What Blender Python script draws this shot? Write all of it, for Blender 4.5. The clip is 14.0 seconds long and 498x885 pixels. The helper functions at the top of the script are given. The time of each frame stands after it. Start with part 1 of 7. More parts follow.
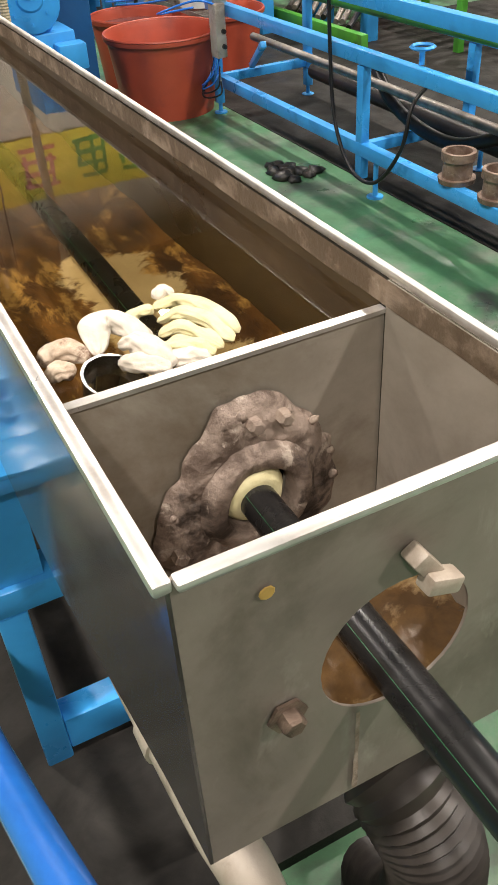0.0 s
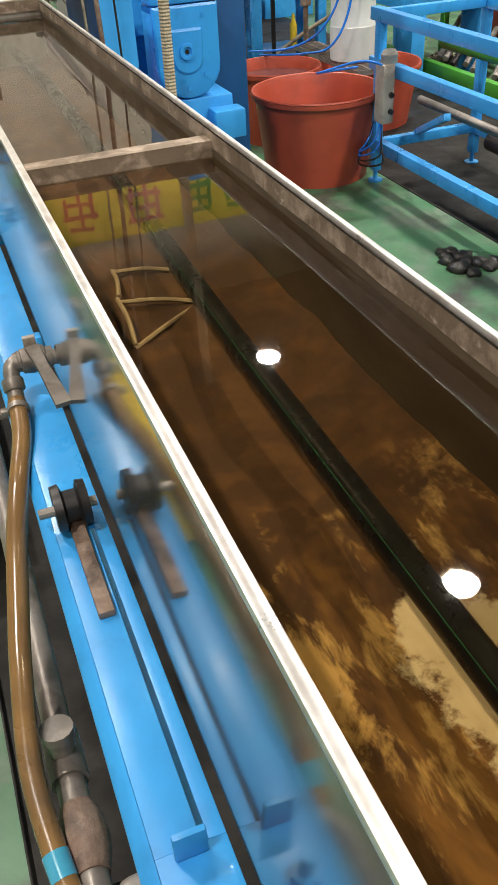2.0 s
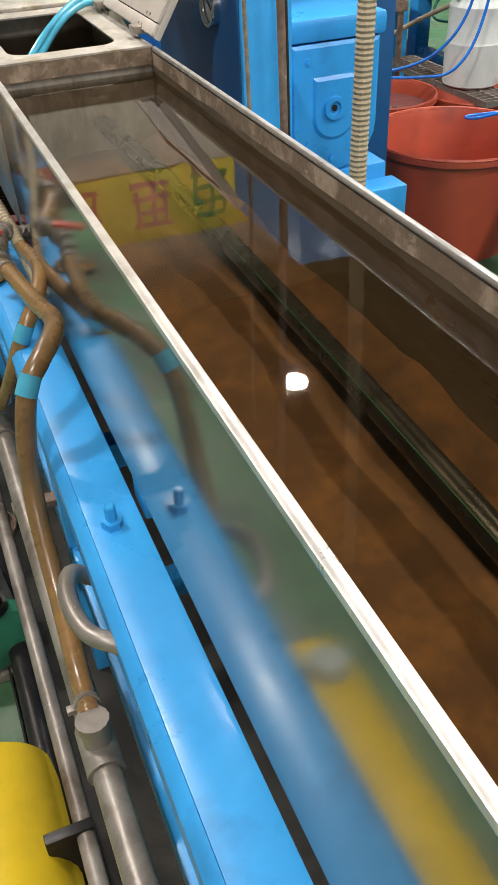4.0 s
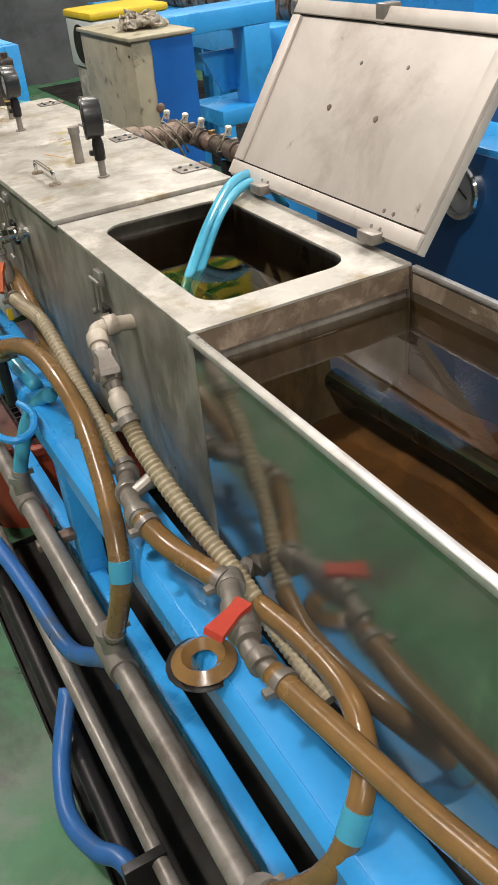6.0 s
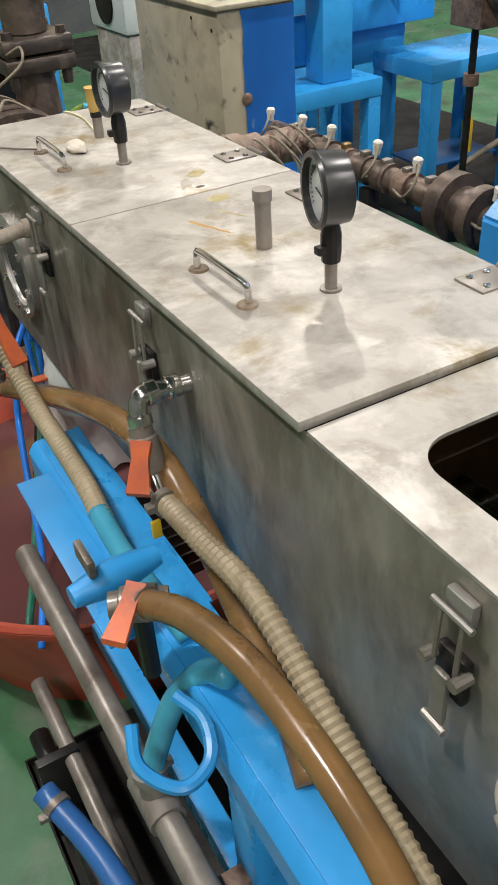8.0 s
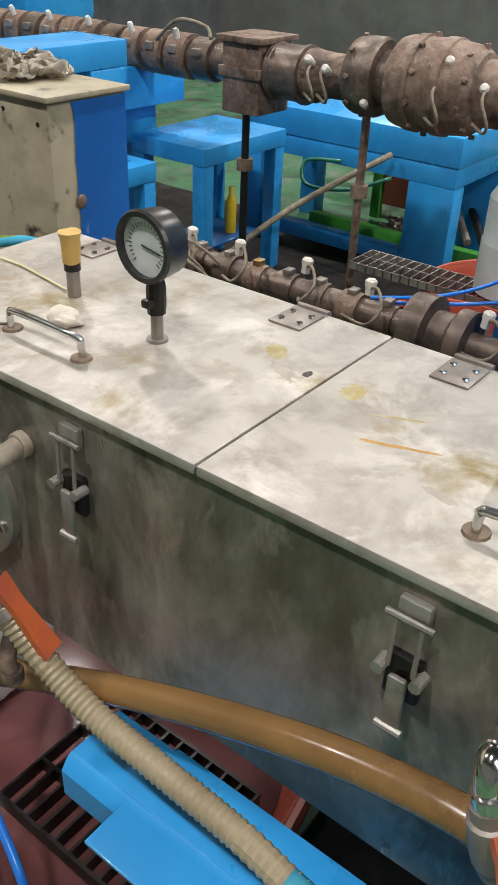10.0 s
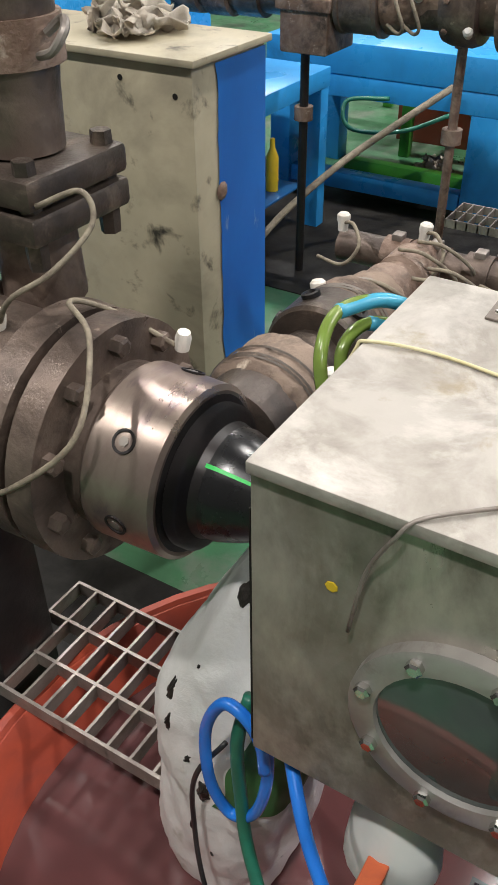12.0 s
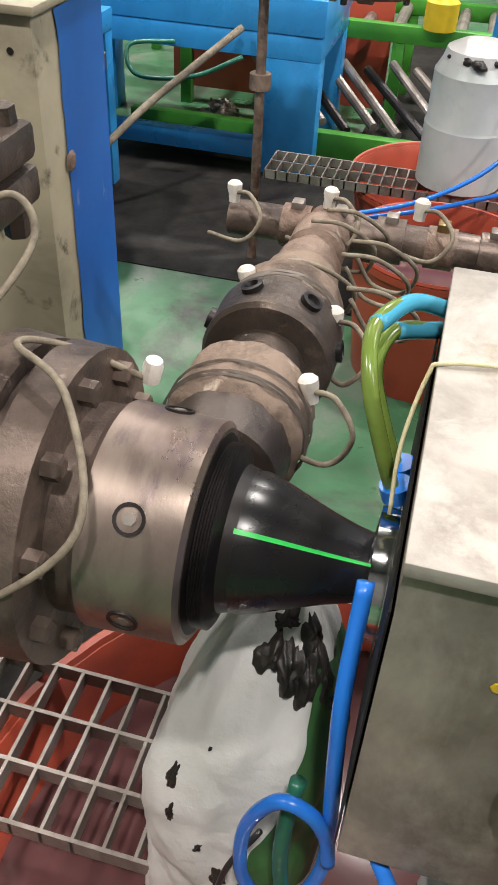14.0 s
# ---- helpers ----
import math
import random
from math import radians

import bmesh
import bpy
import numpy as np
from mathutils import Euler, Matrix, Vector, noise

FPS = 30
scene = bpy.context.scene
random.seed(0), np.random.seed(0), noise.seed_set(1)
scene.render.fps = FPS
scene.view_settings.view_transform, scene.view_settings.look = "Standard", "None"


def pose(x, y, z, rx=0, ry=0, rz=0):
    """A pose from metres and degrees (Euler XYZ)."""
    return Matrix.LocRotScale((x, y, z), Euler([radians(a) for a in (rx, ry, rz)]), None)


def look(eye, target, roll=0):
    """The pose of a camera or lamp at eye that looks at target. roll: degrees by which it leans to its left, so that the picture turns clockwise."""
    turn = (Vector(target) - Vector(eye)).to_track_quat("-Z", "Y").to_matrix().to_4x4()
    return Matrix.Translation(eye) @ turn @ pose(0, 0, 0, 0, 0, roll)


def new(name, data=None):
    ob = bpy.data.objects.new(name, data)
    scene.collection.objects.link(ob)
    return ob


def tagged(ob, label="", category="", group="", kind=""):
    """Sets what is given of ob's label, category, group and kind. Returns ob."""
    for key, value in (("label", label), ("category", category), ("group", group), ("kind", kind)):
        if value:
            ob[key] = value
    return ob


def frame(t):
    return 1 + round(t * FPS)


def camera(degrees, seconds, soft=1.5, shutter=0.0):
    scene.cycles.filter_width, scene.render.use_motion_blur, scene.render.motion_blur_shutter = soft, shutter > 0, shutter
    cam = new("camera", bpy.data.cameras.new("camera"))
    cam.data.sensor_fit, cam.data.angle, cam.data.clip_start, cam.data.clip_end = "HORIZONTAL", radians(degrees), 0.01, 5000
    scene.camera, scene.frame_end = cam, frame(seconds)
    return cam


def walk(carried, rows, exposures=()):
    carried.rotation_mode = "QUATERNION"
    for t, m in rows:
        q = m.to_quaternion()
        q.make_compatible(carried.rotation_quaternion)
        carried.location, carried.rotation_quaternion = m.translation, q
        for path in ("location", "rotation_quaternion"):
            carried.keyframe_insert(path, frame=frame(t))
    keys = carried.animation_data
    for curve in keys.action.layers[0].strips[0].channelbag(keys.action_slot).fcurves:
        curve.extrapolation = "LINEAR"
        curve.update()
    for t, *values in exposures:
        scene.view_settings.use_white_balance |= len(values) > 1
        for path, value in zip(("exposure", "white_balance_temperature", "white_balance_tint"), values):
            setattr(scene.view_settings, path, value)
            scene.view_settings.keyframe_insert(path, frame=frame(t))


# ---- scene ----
cam = camera(33.2, 14.0)
PATH = [
    (0, (-0.097, -0.347, 1.531), (0.572, 1.088, 0.309), -3.9),
    (0.5, (-0.109, -0.203, 1.525), (0.551, 1.197, 0.258), -5.7),
    (1, (-0.202, -0.006, 1.563), (0.525, 1.38, 0.318), -5.0),
    (1.5, (-0.164, 0.215, 1.567), (0.517, 1.669, 0.375), -3.5),
    (2, (-0.135, 0.437, 1.581), (0.402, 1.963, 0.406), -3.4),
    (2.2, (-0.155, 0.551, 1.566), (0.359, 2.08, 0.384), -3.8),
    (4.3, (-0.22, 2.01, 1.591), (0.36, 3.481, 0.367), -2.9),
    (4.5, (-0.248, 2.107, 1.617), (0.337, 3.588, 0.407), -3.8),
    (5, (-0.304, 2.372, 1.601), (0.325, 3.921, 0.504), -3.5),
    (5.5, (-0.328, 2.63, 1.626), (0.343, 4.183, 0.56), -4.5),
    (6, (-0.378, 2.858, 1.625), (0.35, 4.366, 0.531), -6),
    (6.5, (-0.317, 3.099, 1.594), (0.438, 4.574, 0.476), -4.6),
    (7, (-0.243, 3.367, 1.594), (0.463, 4.84, 0.44), -1.8),
    (7.5, (-0.279, 3.617, 1.583), (0.396, 5.085, 0.404), -2.3),
    (7.7, (-0.302, 3.702, 1.59), (0.383, 5.165, 0.411), -3.1),
    (9.8, (-0.476, 4.452, 1.593), (0.894, 5.443, 0.524), 1.7),
    (10, (-0.49, 4.517, 1.599), (0.865, 5.521, 0.523), 2.4),
    (10.5, (-0.422, 4.727, 1.565), (0.862, 5.794, 0.464), 1),
    (11, (-0.386, 4.927, 1.534), (0.829, 6.009, 0.371), 2.5),
    (11.5, (-0.411, 5.115, 1.539), (0.831, 6.129, 0.343), 0.8),
    (12, (-0.423, 5.262, 1.549), (0.938, 6.109, 0.353), -0.6),
    (12.5, (-0.33, 5.355, 1.504), (1.082, 6.045, 0.266), -0.1),
    (13, (-0.293, 5.42, 1.498), (1.168, 5.914, 0.226), -0.1),
    (13.3, (-0.31, 5.46, 1.504), (1.177, 5.822, 0.216), -0.9),
    (13.5, (-0.325, 5.505, 1.501), (1.184, 5.769, 0.215), 1.7),
    (14, (-0.34, 5.542, 1.515), (1.155, 5.888, 0.232), 3.2),
]
walk(cam, [(t, look(eye, target, roll)) for t, eye, target, roll in PATH],
     exposures=[(0, 0.32, 6850, 13), (2.2, 0.22, 6700, 10), (4.5, 0.18, 6550, 10), (6.0, 0.05, 6500, 10), (7.7, -0.02, 6400, 10), (10.5, -0.2, 6300, 10), (11.5, -0.1, 6280, 11), (12.5, 0.06, 6300, 11), (13.4, 0.05, 6350, 13), (14, 0.2, 6450, 13)])

# ---- world and lamps ----
world = bpy.data.worlds.new("world")
scene.world = world
world.use_nodes = True
world.node_tree.nodes["Background"].inputs[0].default_value = (0.6, 0.7, 0.8, 1)
world.node_tree.nodes["Background"].inputs[1].default_value = 0.02
CEIL = 7.0
LAMP_W = 238


# ---- materials ----
def mat(name, color, rough=0.5, metal=0.0, color2=None, scale=8.0, mixlo=0.4, mixhi=0.65, bump=0.0, bscale=60.0,
        stain=None, sscale=2.5, slo=0.55, shi=0.7, rvar=0.0, stretch=(1, 1, 1), coat=0.0, emit=0.0, grime=None, gscale=14.0, glo=0.56, ghi=0.7, gstretch=(1, 1, 1), spec=0.5):
    """A procedural surface: base colour, finer second colour, larger stains, roughness variation and bump."""
    m = bpy.data.materials.new(name)
    m.use_nodes = True
    nt = m.node_tree
    b = nt.nodes["Principled BSDF"]
    b.inputs["Base Color"].default_value = (*color, 1)
    b.inputs["Roughness"].default_value = rough
    b.inputs["Metallic"].default_value = metal
    b.inputs["Coat Weight"].default_value = coat
    b.inputs["Specular IOR Level"].default_value = spec
    if emit:
        b.inputs["Emission Color"].default_value = (*color, 1)
        b.inputs["Emission Strength"].default_value = emit
    tc = nt.nodes.new("ShaderNodeTexCoord")
    mp = nt.nodes.new("ShaderNodeMapping")
    mp.inputs["Scale"].default_value = stretch
    nt.links.new(tc.outputs["Object"], mp.inputs["Vector"])
    out = None

    def noise_tex(sc, detail=6.0, dist=0.0):
        n = nt.nodes.new("ShaderNodeTexNoise")
        n.inputs["Scale"].default_value = sc
        n.inputs["Detail"].default_value = detail
        n.inputs["Distortion"].default_value = dist
        n.inputs["Roughness"].default_value = 0.64
        nt.links.new(mp.outputs[0], n.inputs["Vector"])
        return n

    def ramp(src, lo, hi):
        r = nt.nodes.new("ShaderNodeMapRange")
        r.inputs["From Min"].default_value, r.inputs["From Max"].default_value = lo, hi
        nt.links.new(src, r.inputs["Value"])
        return r.outputs[0]

    def mixc(fac, a, c):
        x = nt.nodes.new("ShaderNodeMix")
        x.data_type = "RGBA"
        nt.links.new(fac, x.inputs["Factor"])
        for sock, v in ((x.inputs["A"], a), (x.inputs["B"], c)):
            if isinstance(v, tuple):
                sock.default_value = (*v, 1)
            else:
                nt.links.new(v, sock)
        return x.outputs["Result"]

    if color2:
        n = noise_tex(scale, 8.0, 0.4)
        out = mixc(ramp(n.outputs["Fac"], mixlo, mixhi), color, color2)
    if stain:
        n2 = noise_tex(sscale, 10.0, 0.4)
        out = mixc(ramp(n2.outputs["Fac"], slo, shi), out or color, stain)
    if grime:
        mg = nt.nodes.new("ShaderNodeMapping")
        mg.inputs["Scale"].default_value = gstretch
        mg.inputs["Location"].default_value = (3.1, 1.7, 0.4)
        nt.links.new(tc.outputs["Object"], mg.inputs["Vector"])
        n5 = noise_tex(gscale, 12.0, 0.3)
        nt.links.new(mg.outputs[0], n5.inputs["Vector"])
        out = mixc(ramp(n5.outputs["Fac"], glo, ghi), out or color, grime)
    if out:
        nt.links.new(out, b.inputs["Base Color"])
    if rvar:
        n3 = noise_tex(scale * 0.7, 8.0, 0.3)
        r = nt.nodes.new("ShaderNodeMapRange")
        r.inputs["From Min"].default_value, r.inputs["From Max"].default_value = 0.3, 0.7
        r.inputs["To Min"].default_value, r.inputs["To Max"].default_value = max(0.02, rough - rvar), min(1, rough + rvar)
        nt.links.new(n3.outputs["Fac"], r.inputs["Value"])
        nt.links.new(r.outputs[0], b.inputs["Roughness"])
    if bump:
        n4 = noise_tex(bscale, 6.0)
        bp = nt.nodes.new("ShaderNodeBump")
        bp.inputs["Strength"].default_value = bump
        bp.inputs["Distance"].default_value = 0.01
        nt.links.new(n4.outputs["Fac"], bp.inputs["Height"])
        nt.links.new(bp.outputs[0], b.inputs["Normal"])
    return m


M = {}
M["steel_side"] = mat("polished_steel", (0.33, 0.325, 0.3), 0.1, 0.86, (0.29, 0.28, 0.25), 4, rvar=0.05, bump=0.008, bscale=14, stain=(0.2, 0.18, 0.14), sscale=1.7, slo=0.5, shi=0.75, grime=(0.48, 0.46, 0.42), gscale=7, glo=0.62, ghi=0.8, gstretch=(1, 1, 0.4))
M["steel_matte"] = mat("dull_steel", (0.36, 0.335, 0.295), 0.42, 0.5, (0.22, 0.195, 0.16), 6, mixlo=0.4, mixhi=0.6, rvar=0.2, bump=0.06, bscale=22, stain=(0.07, 0.058, 0.042), sscale=3.4, slo=0.47, shi=0.66, stretch=(1, 1, 0.6), grime=(0.46, 0.42, 0.36), gscale=8, glo=0.52, ghi=0.7, gstretch=(1.3, 1.3, 0.6))
M["steel_inner"] = mat("grey_inner_steel", (0.46, 0.42, 0.36), 0.45, 0.3, (0.34, 0.3, 0.245), 5, mixlo=0.4, mixhi=0.62, rvar=0.16, bump=0.05, bscale=22, stain=(0.19, 0.145, 0.1), sscale=3.5, slo=0.5, shi=0.68, grime=(0.09, 0.06, 0.04), gscale=7, glo=0.62, ghi=0.74)
M["steel_lid"] = mat("lid_steel", (0.42, 0.395, 0.355), 0.5, 0.35, (0.29, 0.265, 0.23), 15, mixlo=0.42, mixhi=0.64, rvar=0.18, stain=(0.56, 0.53, 0.485), sscale=9, slo=0.5, shi=0.64, bump=0.1, bscale=34, grime=(0.24, 0.18, 0.075), gscale=8, glo=0.57, ghi=0.72)
M["dried_rust"] = mat("dried_rust_stain", (0.42, 0.24, 0.06), 0.6, 0, (0.3, 0.17, 0.05), 40)
M["dried_yellow"] = mat("dried_yellow_stain", (0.33, 0.27, 0.11), 0.6, 0, (0.42, 0.38, 0.25), 45)
M["dried_grey"] = mat("dried_grey_stain", (0.33, 0.29, 0.24), 0.6, 0.1, (0.42, 0.39, 0.34), 40)
M["lid_inner"] = mat("lid_inner_face", (0.6, 0.54, 0.49), 0.5, 0.2, (0.5, 0.445, 0.4), 5, rvar=0.12, stain=(0.36, 0.3, 0.25), sscale=4, slo=0.55, shi=0.72, bump=0.05, bscale=35, grime=(0.16, 0.13, 0.1), gscale=18, glo=0.66, ghi=0.74)
M["steel_rim"] = mat("rim_steel", (0.72, 0.71, 0.69), 0.35, 0.7, (0.5, 0.47, 0.44), 14, rvar=0.1)
M["steel_dirty"] = mat("scummed_steel", (0.17, 0.125, 0.085), 0.5, 0.25, (0.36, 0.28, 0.21), 16, mixlo=0.48, mixhi=0.62, stain=(0.07, 0.045, 0.028), sscale=7, bump=0.25, bscale=60, grime=(0.5, 0.42, 0.34), gscale=30, glo=0.63, ghi=0.7, gstretch=(1, 0.5, 1))
M["chrome"] = mat("chrome", (0.8, 0.8, 0.8), 0.12, 1.0, (0.6, 0.58, 0.55), 30, rvar=0.06)
M["blue"] = mat("blue_paint", (0.035, 0.335, 0.76), 0.33, 0.0, (0.03, 0.28, 0.66), 5, stain=(0.02, 0.15, 0.36), sscale=3.4, slo=0.6, shi=0.8, bump=0.06, bscale=24, rvar=0.14, coat=0.15, grime=(0.035, 0.045, 0.05), gscale=11, glo=0.69, ghi=0.76)
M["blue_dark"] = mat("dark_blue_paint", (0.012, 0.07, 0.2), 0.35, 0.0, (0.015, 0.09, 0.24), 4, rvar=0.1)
M["floor"] = mat("green_floor", (0.055, 0.17, 0.08), 0.42, 0.0, (0.04, 0.12, 0.055), 5, stain=(0.15, 0.18, 0.14), sscale=3.2, slo=0.5, shi=0.68, bump=0.08, bscale=20, rvar=0.22, grime=(0.04, 0.04, 0.035), gscale=2.2, glo=0.53, ghi=0.68)
M["wall"] = mat("wall_paint", (0.15, 0.15, 0.147), 0.8, 0.0, (0.11, 0.11, 0.107), 2, stain=(0.08, 0.08, 0.075), sscale=0.6)
M["wall_beige"] = mat("beige_wall_paint", (0.62, 0.56, 0.47), 0.8, 0.0, (0.54, 0.48, 0.4), 2, stain=(0.4, 0.35, 0.28), sscale=0.6)
M["wall_dark"] = mat("dark_lower_wall", (0.1, 0.105, 0.11), 0.8, 0.0, (0.06, 0.065, 0.07), 2, stain=(0.03, 0.03, 0.032), sscale=0.8, spec=0.2)
M["tub"] = mat("tub_plastic", (0.42, 0.07, 0.035), 0.45, 0.0, (0.36, 0.06, 0.03), 5, stain=(0.25, 0.05, 0.035), sscale=3, rvar=0.1)
M["hdpe"] = mat("black_plastic", (0.008, 0.008, 0.009), 0.28, 0.0, (0.012, 0.012, 0.012), 20, rvar=0.06)
M["iron"] = mat("burnt_iron", (0.17, 0.128, 0.104), 0.42, 0.5, (0.07, 0.054, 0.046), 14, stain=(0.27, 0.21, 0.17), sscale=8, slo=0.52, shi=0.68, bump=0.2, bscale=60, rvar=0.18, grime=(0.44, 0.35, 0.28), gscale=32, glo=0.64, ghi=0.74)
M["cabinet"] = mat("cabinet_paint", (0.4, 0.355, 0.25), 0.42, 0.0, (0.33, 0.295, 0.205), 4, stain=(0.2, 0.18, 0.13), sscale=3, slo=0.5, shi=0.7, rvar=0.12, grime=(0.03, 0.026, 0.02), gscale=11, glo=0.58, ghi=0.7)


# ---- mesh helpers ----
def part(name, bm, material, parent=None, label="", smooth=False, bevel=0.0):
    me = bpy.data.meshes.new(name)
    for f in bm.faces:
        f.smooth = True
    bm.normal_update()
    bm.to_mesh(me)
    bm.free()
    if not smooth:
        me.set_sharp_from_angle(angle=radians(27))
    me.materials.append(material)
    ob = new(name, me)
    if parent:
        ob.parent = parent
    if label:
        ob["label"] = label
    return ob


def thing(name, label, category, at=(0, 0, 0), group="", kind=""):
    e = new(name)
    e.location = at
    e.empty_display_size = 0.05
    return tagged(e, label, category, group, kind)


def box(bm, x0, x1, y0, y1, z0, z1, bevel=0.0, m=None):
    vs = bmesh.ops.create_cube(bm, size=1.0)["verts"]
    bmesh.ops.scale(bm, vec=(x1 - x0, y1 - y0, z1 - z0), verts=vs)
    bmesh.ops.translate(bm, vec=((x0 + x1) / 2, (y0 + y1) / 2, (z0 + z1) / 2), verts=vs)
    if bevel:
        es = list({e for v in vs for e in v.link_edges})
        r = bmesh.ops.bevel(bm, geom=es, offset=bevel, segments=2, affect="EDGES", profile=0.5)
        vs = list({v for f in r["faces"] for v in f.verts} | {v for v in vs if v.is_valid})
    if m is not None:
        bmesh.ops.transform(bm, matrix=m, verts=vs)
    return bm


def boxm(x0, x1, y0, y1, z0, z1, bevel=0.0):
    return box(bmesh.new(), x0, x1, y0, y1, z0, z1, bevel)


def sheet(x0, x1, y0, y1, z):
    bm = bmesh.new()
    bm.faces.new([bm.verts.new(c) for c in ((x0, y0, z), (x1, y0, z), (x1, y1, z), (x0, y1, z))])
    return bm


def axis_frame(d):
    d = Vector(d).normalized()
    up = Vector((0, 0, 1)) if abs(d.z) < 0.95 else Vector((0, 1, 0))
    u = d.cross(up).normalized()
    return d, u, u.cross(d).normalized()


def lathe(bm, p0, d, prof, seg=24, caps=True):
    """Turns prof, rows of (way along d, radius), round the axis through p0."""
    d, u, v = axis_frame(d)
    rings = []
    for s, r in prof:
        c = Vector(p0) + d * s
        rings.append([bm.verts.new(c + (u * math.cos(2 * math.pi * k / seg) + v * math.sin(2 * math.pi * k / seg)) * r) for k in range(seg)])
    for a, b in zip(rings, rings[1:]):
        for k in range(seg):
            bm.faces.new((a[k], a[(k + 1) % seg], b[(k + 1) % seg], b[k]))
    if caps:
        bm.faces.new(list(reversed(rings[0])))
        bm.faces.new(rings[-1])
    bmesh.ops.recalc_face_normals(bm, faces=bm.faces)
    return bm


def rod(bm, a, b, r, seg=12, r2=None):
    a, b = Vector(a), Vector(b)
    return lathe(bm, a, b - a, [(0, r), ((b - a).length, r2 if r2 is not None else r)], seg)


def curve_points(pts, n=8):
    """A smooth line through the points."""
    p = [Vector(q) for q in pts]
    p = [p[0] * 2 - p[1]] + p + [p[-1] * 2 - p[-2]]
    out = []
    for i in range(1, len(p) - 2):
        for k in range(n):
            t = k / n
            a, b, c, d = p[i - 1], p[i], p[i + 1], p[i + 2]
            out.append(0.5 * ((2 * b) + (c - a) * t + (2 * a - 5 * b + 4 * c - d) * t * t + (3 * b - a - 3 * c + d) * t ** 3))
    out.append(p[-2])
    return out


def hose(bm, pts, r, seg=10, n=8, ribs=0.0, pitch=0.012, caps=True):
    """A tube along a smooth line; ribs: how far its rings stand proud."""
    line = curve_points(pts, n)
    if ribs:
        fine = [line[0]]
        for a, b in zip(line, line[1:]):
            k = max(1, round((b - a).length / (pitch / 2)))
            fine += [a.lerp(b, j / k) for j in range(1, k + 1)]
        line = fine
    rings = []
    u = None
    for i, c in enumerate(line):
        d = (line[min(i + 1, len(line) - 1)] - line[max(i - 1, 0)]).normalized()
        if u is None:
            u = axis_frame(d)[1]
        u = (u - d * u.dot(d)).normalized()
        v = d.cross(u)
        rr = r + (ribs if ribs and i % 2 else 0)
        rings.append([bm.verts.new(c + (u * math.cos(2 * math.pi * k / seg) + v * math.sin(2 * math.pi * k / seg)) * rr) for k in range(seg)])
    for a, b in zip(rings, rings[1:]):
        for k in range(seg):
            bm.faces.new((a[k], a[(k + 1) % seg], b[(k + 1) % seg], b[k]))
    if caps:
        bm.faces.new(list(reversed(rings[0])))
        bm.faces.new(rings[-1])
    bmesh.ops.recalc_face_normals(bm, faces=bm.faces)
    return bm


def plate_with_hole(bm, x0, x1, y0, y1, hx0, hx1, hy0, hy1, r, z0, z1, seg=8):
    """A flat plate with a round-cornered opening through it."""
    inner, outer = [], []
    for cx, cy, a0 in ((hx1 - r, hy1 - r, 0), (hx0 + r, hy1 - r, 90), (hx0 + r, hy0 + r, 180), (hx1 - r, hy0 + r, 270)):
        ox, oy = (x1 if cx > (hx0 + hx1) / 2 else x0), (y1 if cy > (hy0 + hy1) / 2 else y0)
        for k in range(seg + 1):
            a = radians(a0 + 90 * k / seg)
            inner.append((cx + r * math.cos(a), cy + r * math.sin(a)))
            outer.append((ox, oy))
    n = len(inner)
    ring = {}
    for z in (z0, z1):
        iv = [bm.verts.new((*p, z)) for p in inner]
        cv = {p: bm.verts.new((*p, z)) for p in dict.fromkeys(outer)}
        ov = [cv[p] for p in outer]
        ring[z] = iv, ov
        for k in range(n):
            q = (k + 1) % n
            vs = [iv[k], iv[q], ov[q], ov[k]] if ov[k] is not ov[q] else [iv[k], iv[q], ov[k]]
            bm.faces.new(vs)
    for k in range(n):
        q = (k + 1) % n
        bm.faces.new((ring[z0][0][k], ring[z0][0][q], ring[z1][0][q], ring[z1][0][k]))
        if ring[z0][1][k] is not ring[z0][1][q]:
            bm.faces.new((ring[z0][1][k], ring[z0][1][q], ring[z1][1][q], ring[z1][1][k]))
    bmesh.ops.recalc_face_normals(bm, faces=bm.faces)
    return bm


W, H, YE = 0.36, 1.152, 5.524  # tank width, rim height, far end
YH, YA, YB, YD = 3.78, 4.344, 4.937, 0.276  # hatch front, lid seams, divider
BOT, WATER = 0.792, 1.1

# ---- more materials ----
M["pvc"] = mat("aged_pvc", (0.5, 0.44, 0.37), 0.42, 0, (0.36, 0.3, 0.24), 10, stain=(0.17, 0.13, 0.095), sscale=8, slo=0.52, shi=0.7, bump=0.1, bscale=50)
M["galv"] = mat("old_galvanised_pipe", (0.3, 0.27, 0.24), 0.42, 0.4, (0.17, 0.145, 0.125), 9, stain=(0.1, 0.075, 0.055), sscale=6, rvar=0.14, bump=0.1, bscale=45, grime=(0.42, 0.36, 0.3), gscale=20, glo=0.64, ghi=0.74)
M["amber"] = mat("amber_hose", (0.25, 0.14, 0.05), 0.25, 0, (0.18, 0.1, 0.04), 7, stain=(0.11, 0.07, 0.035), sscale=5, slo=0.5, shi=0.72, rvar=0.12, coat=0.2, bump=0.05, bscale=30)
M["ribbed"] = mat("ribbed_hose", (0.4, 0.33, 0.22), 0.4, 0, (0.32, 0.26, 0.17), 8, stain=(0.18, 0.13, 0.08), sscale=5)
M["red"] = mat("red_lever", (0.55, 0.06, 0.035), 0.4, 0, (0.45, 0.05, 0.03), 30)
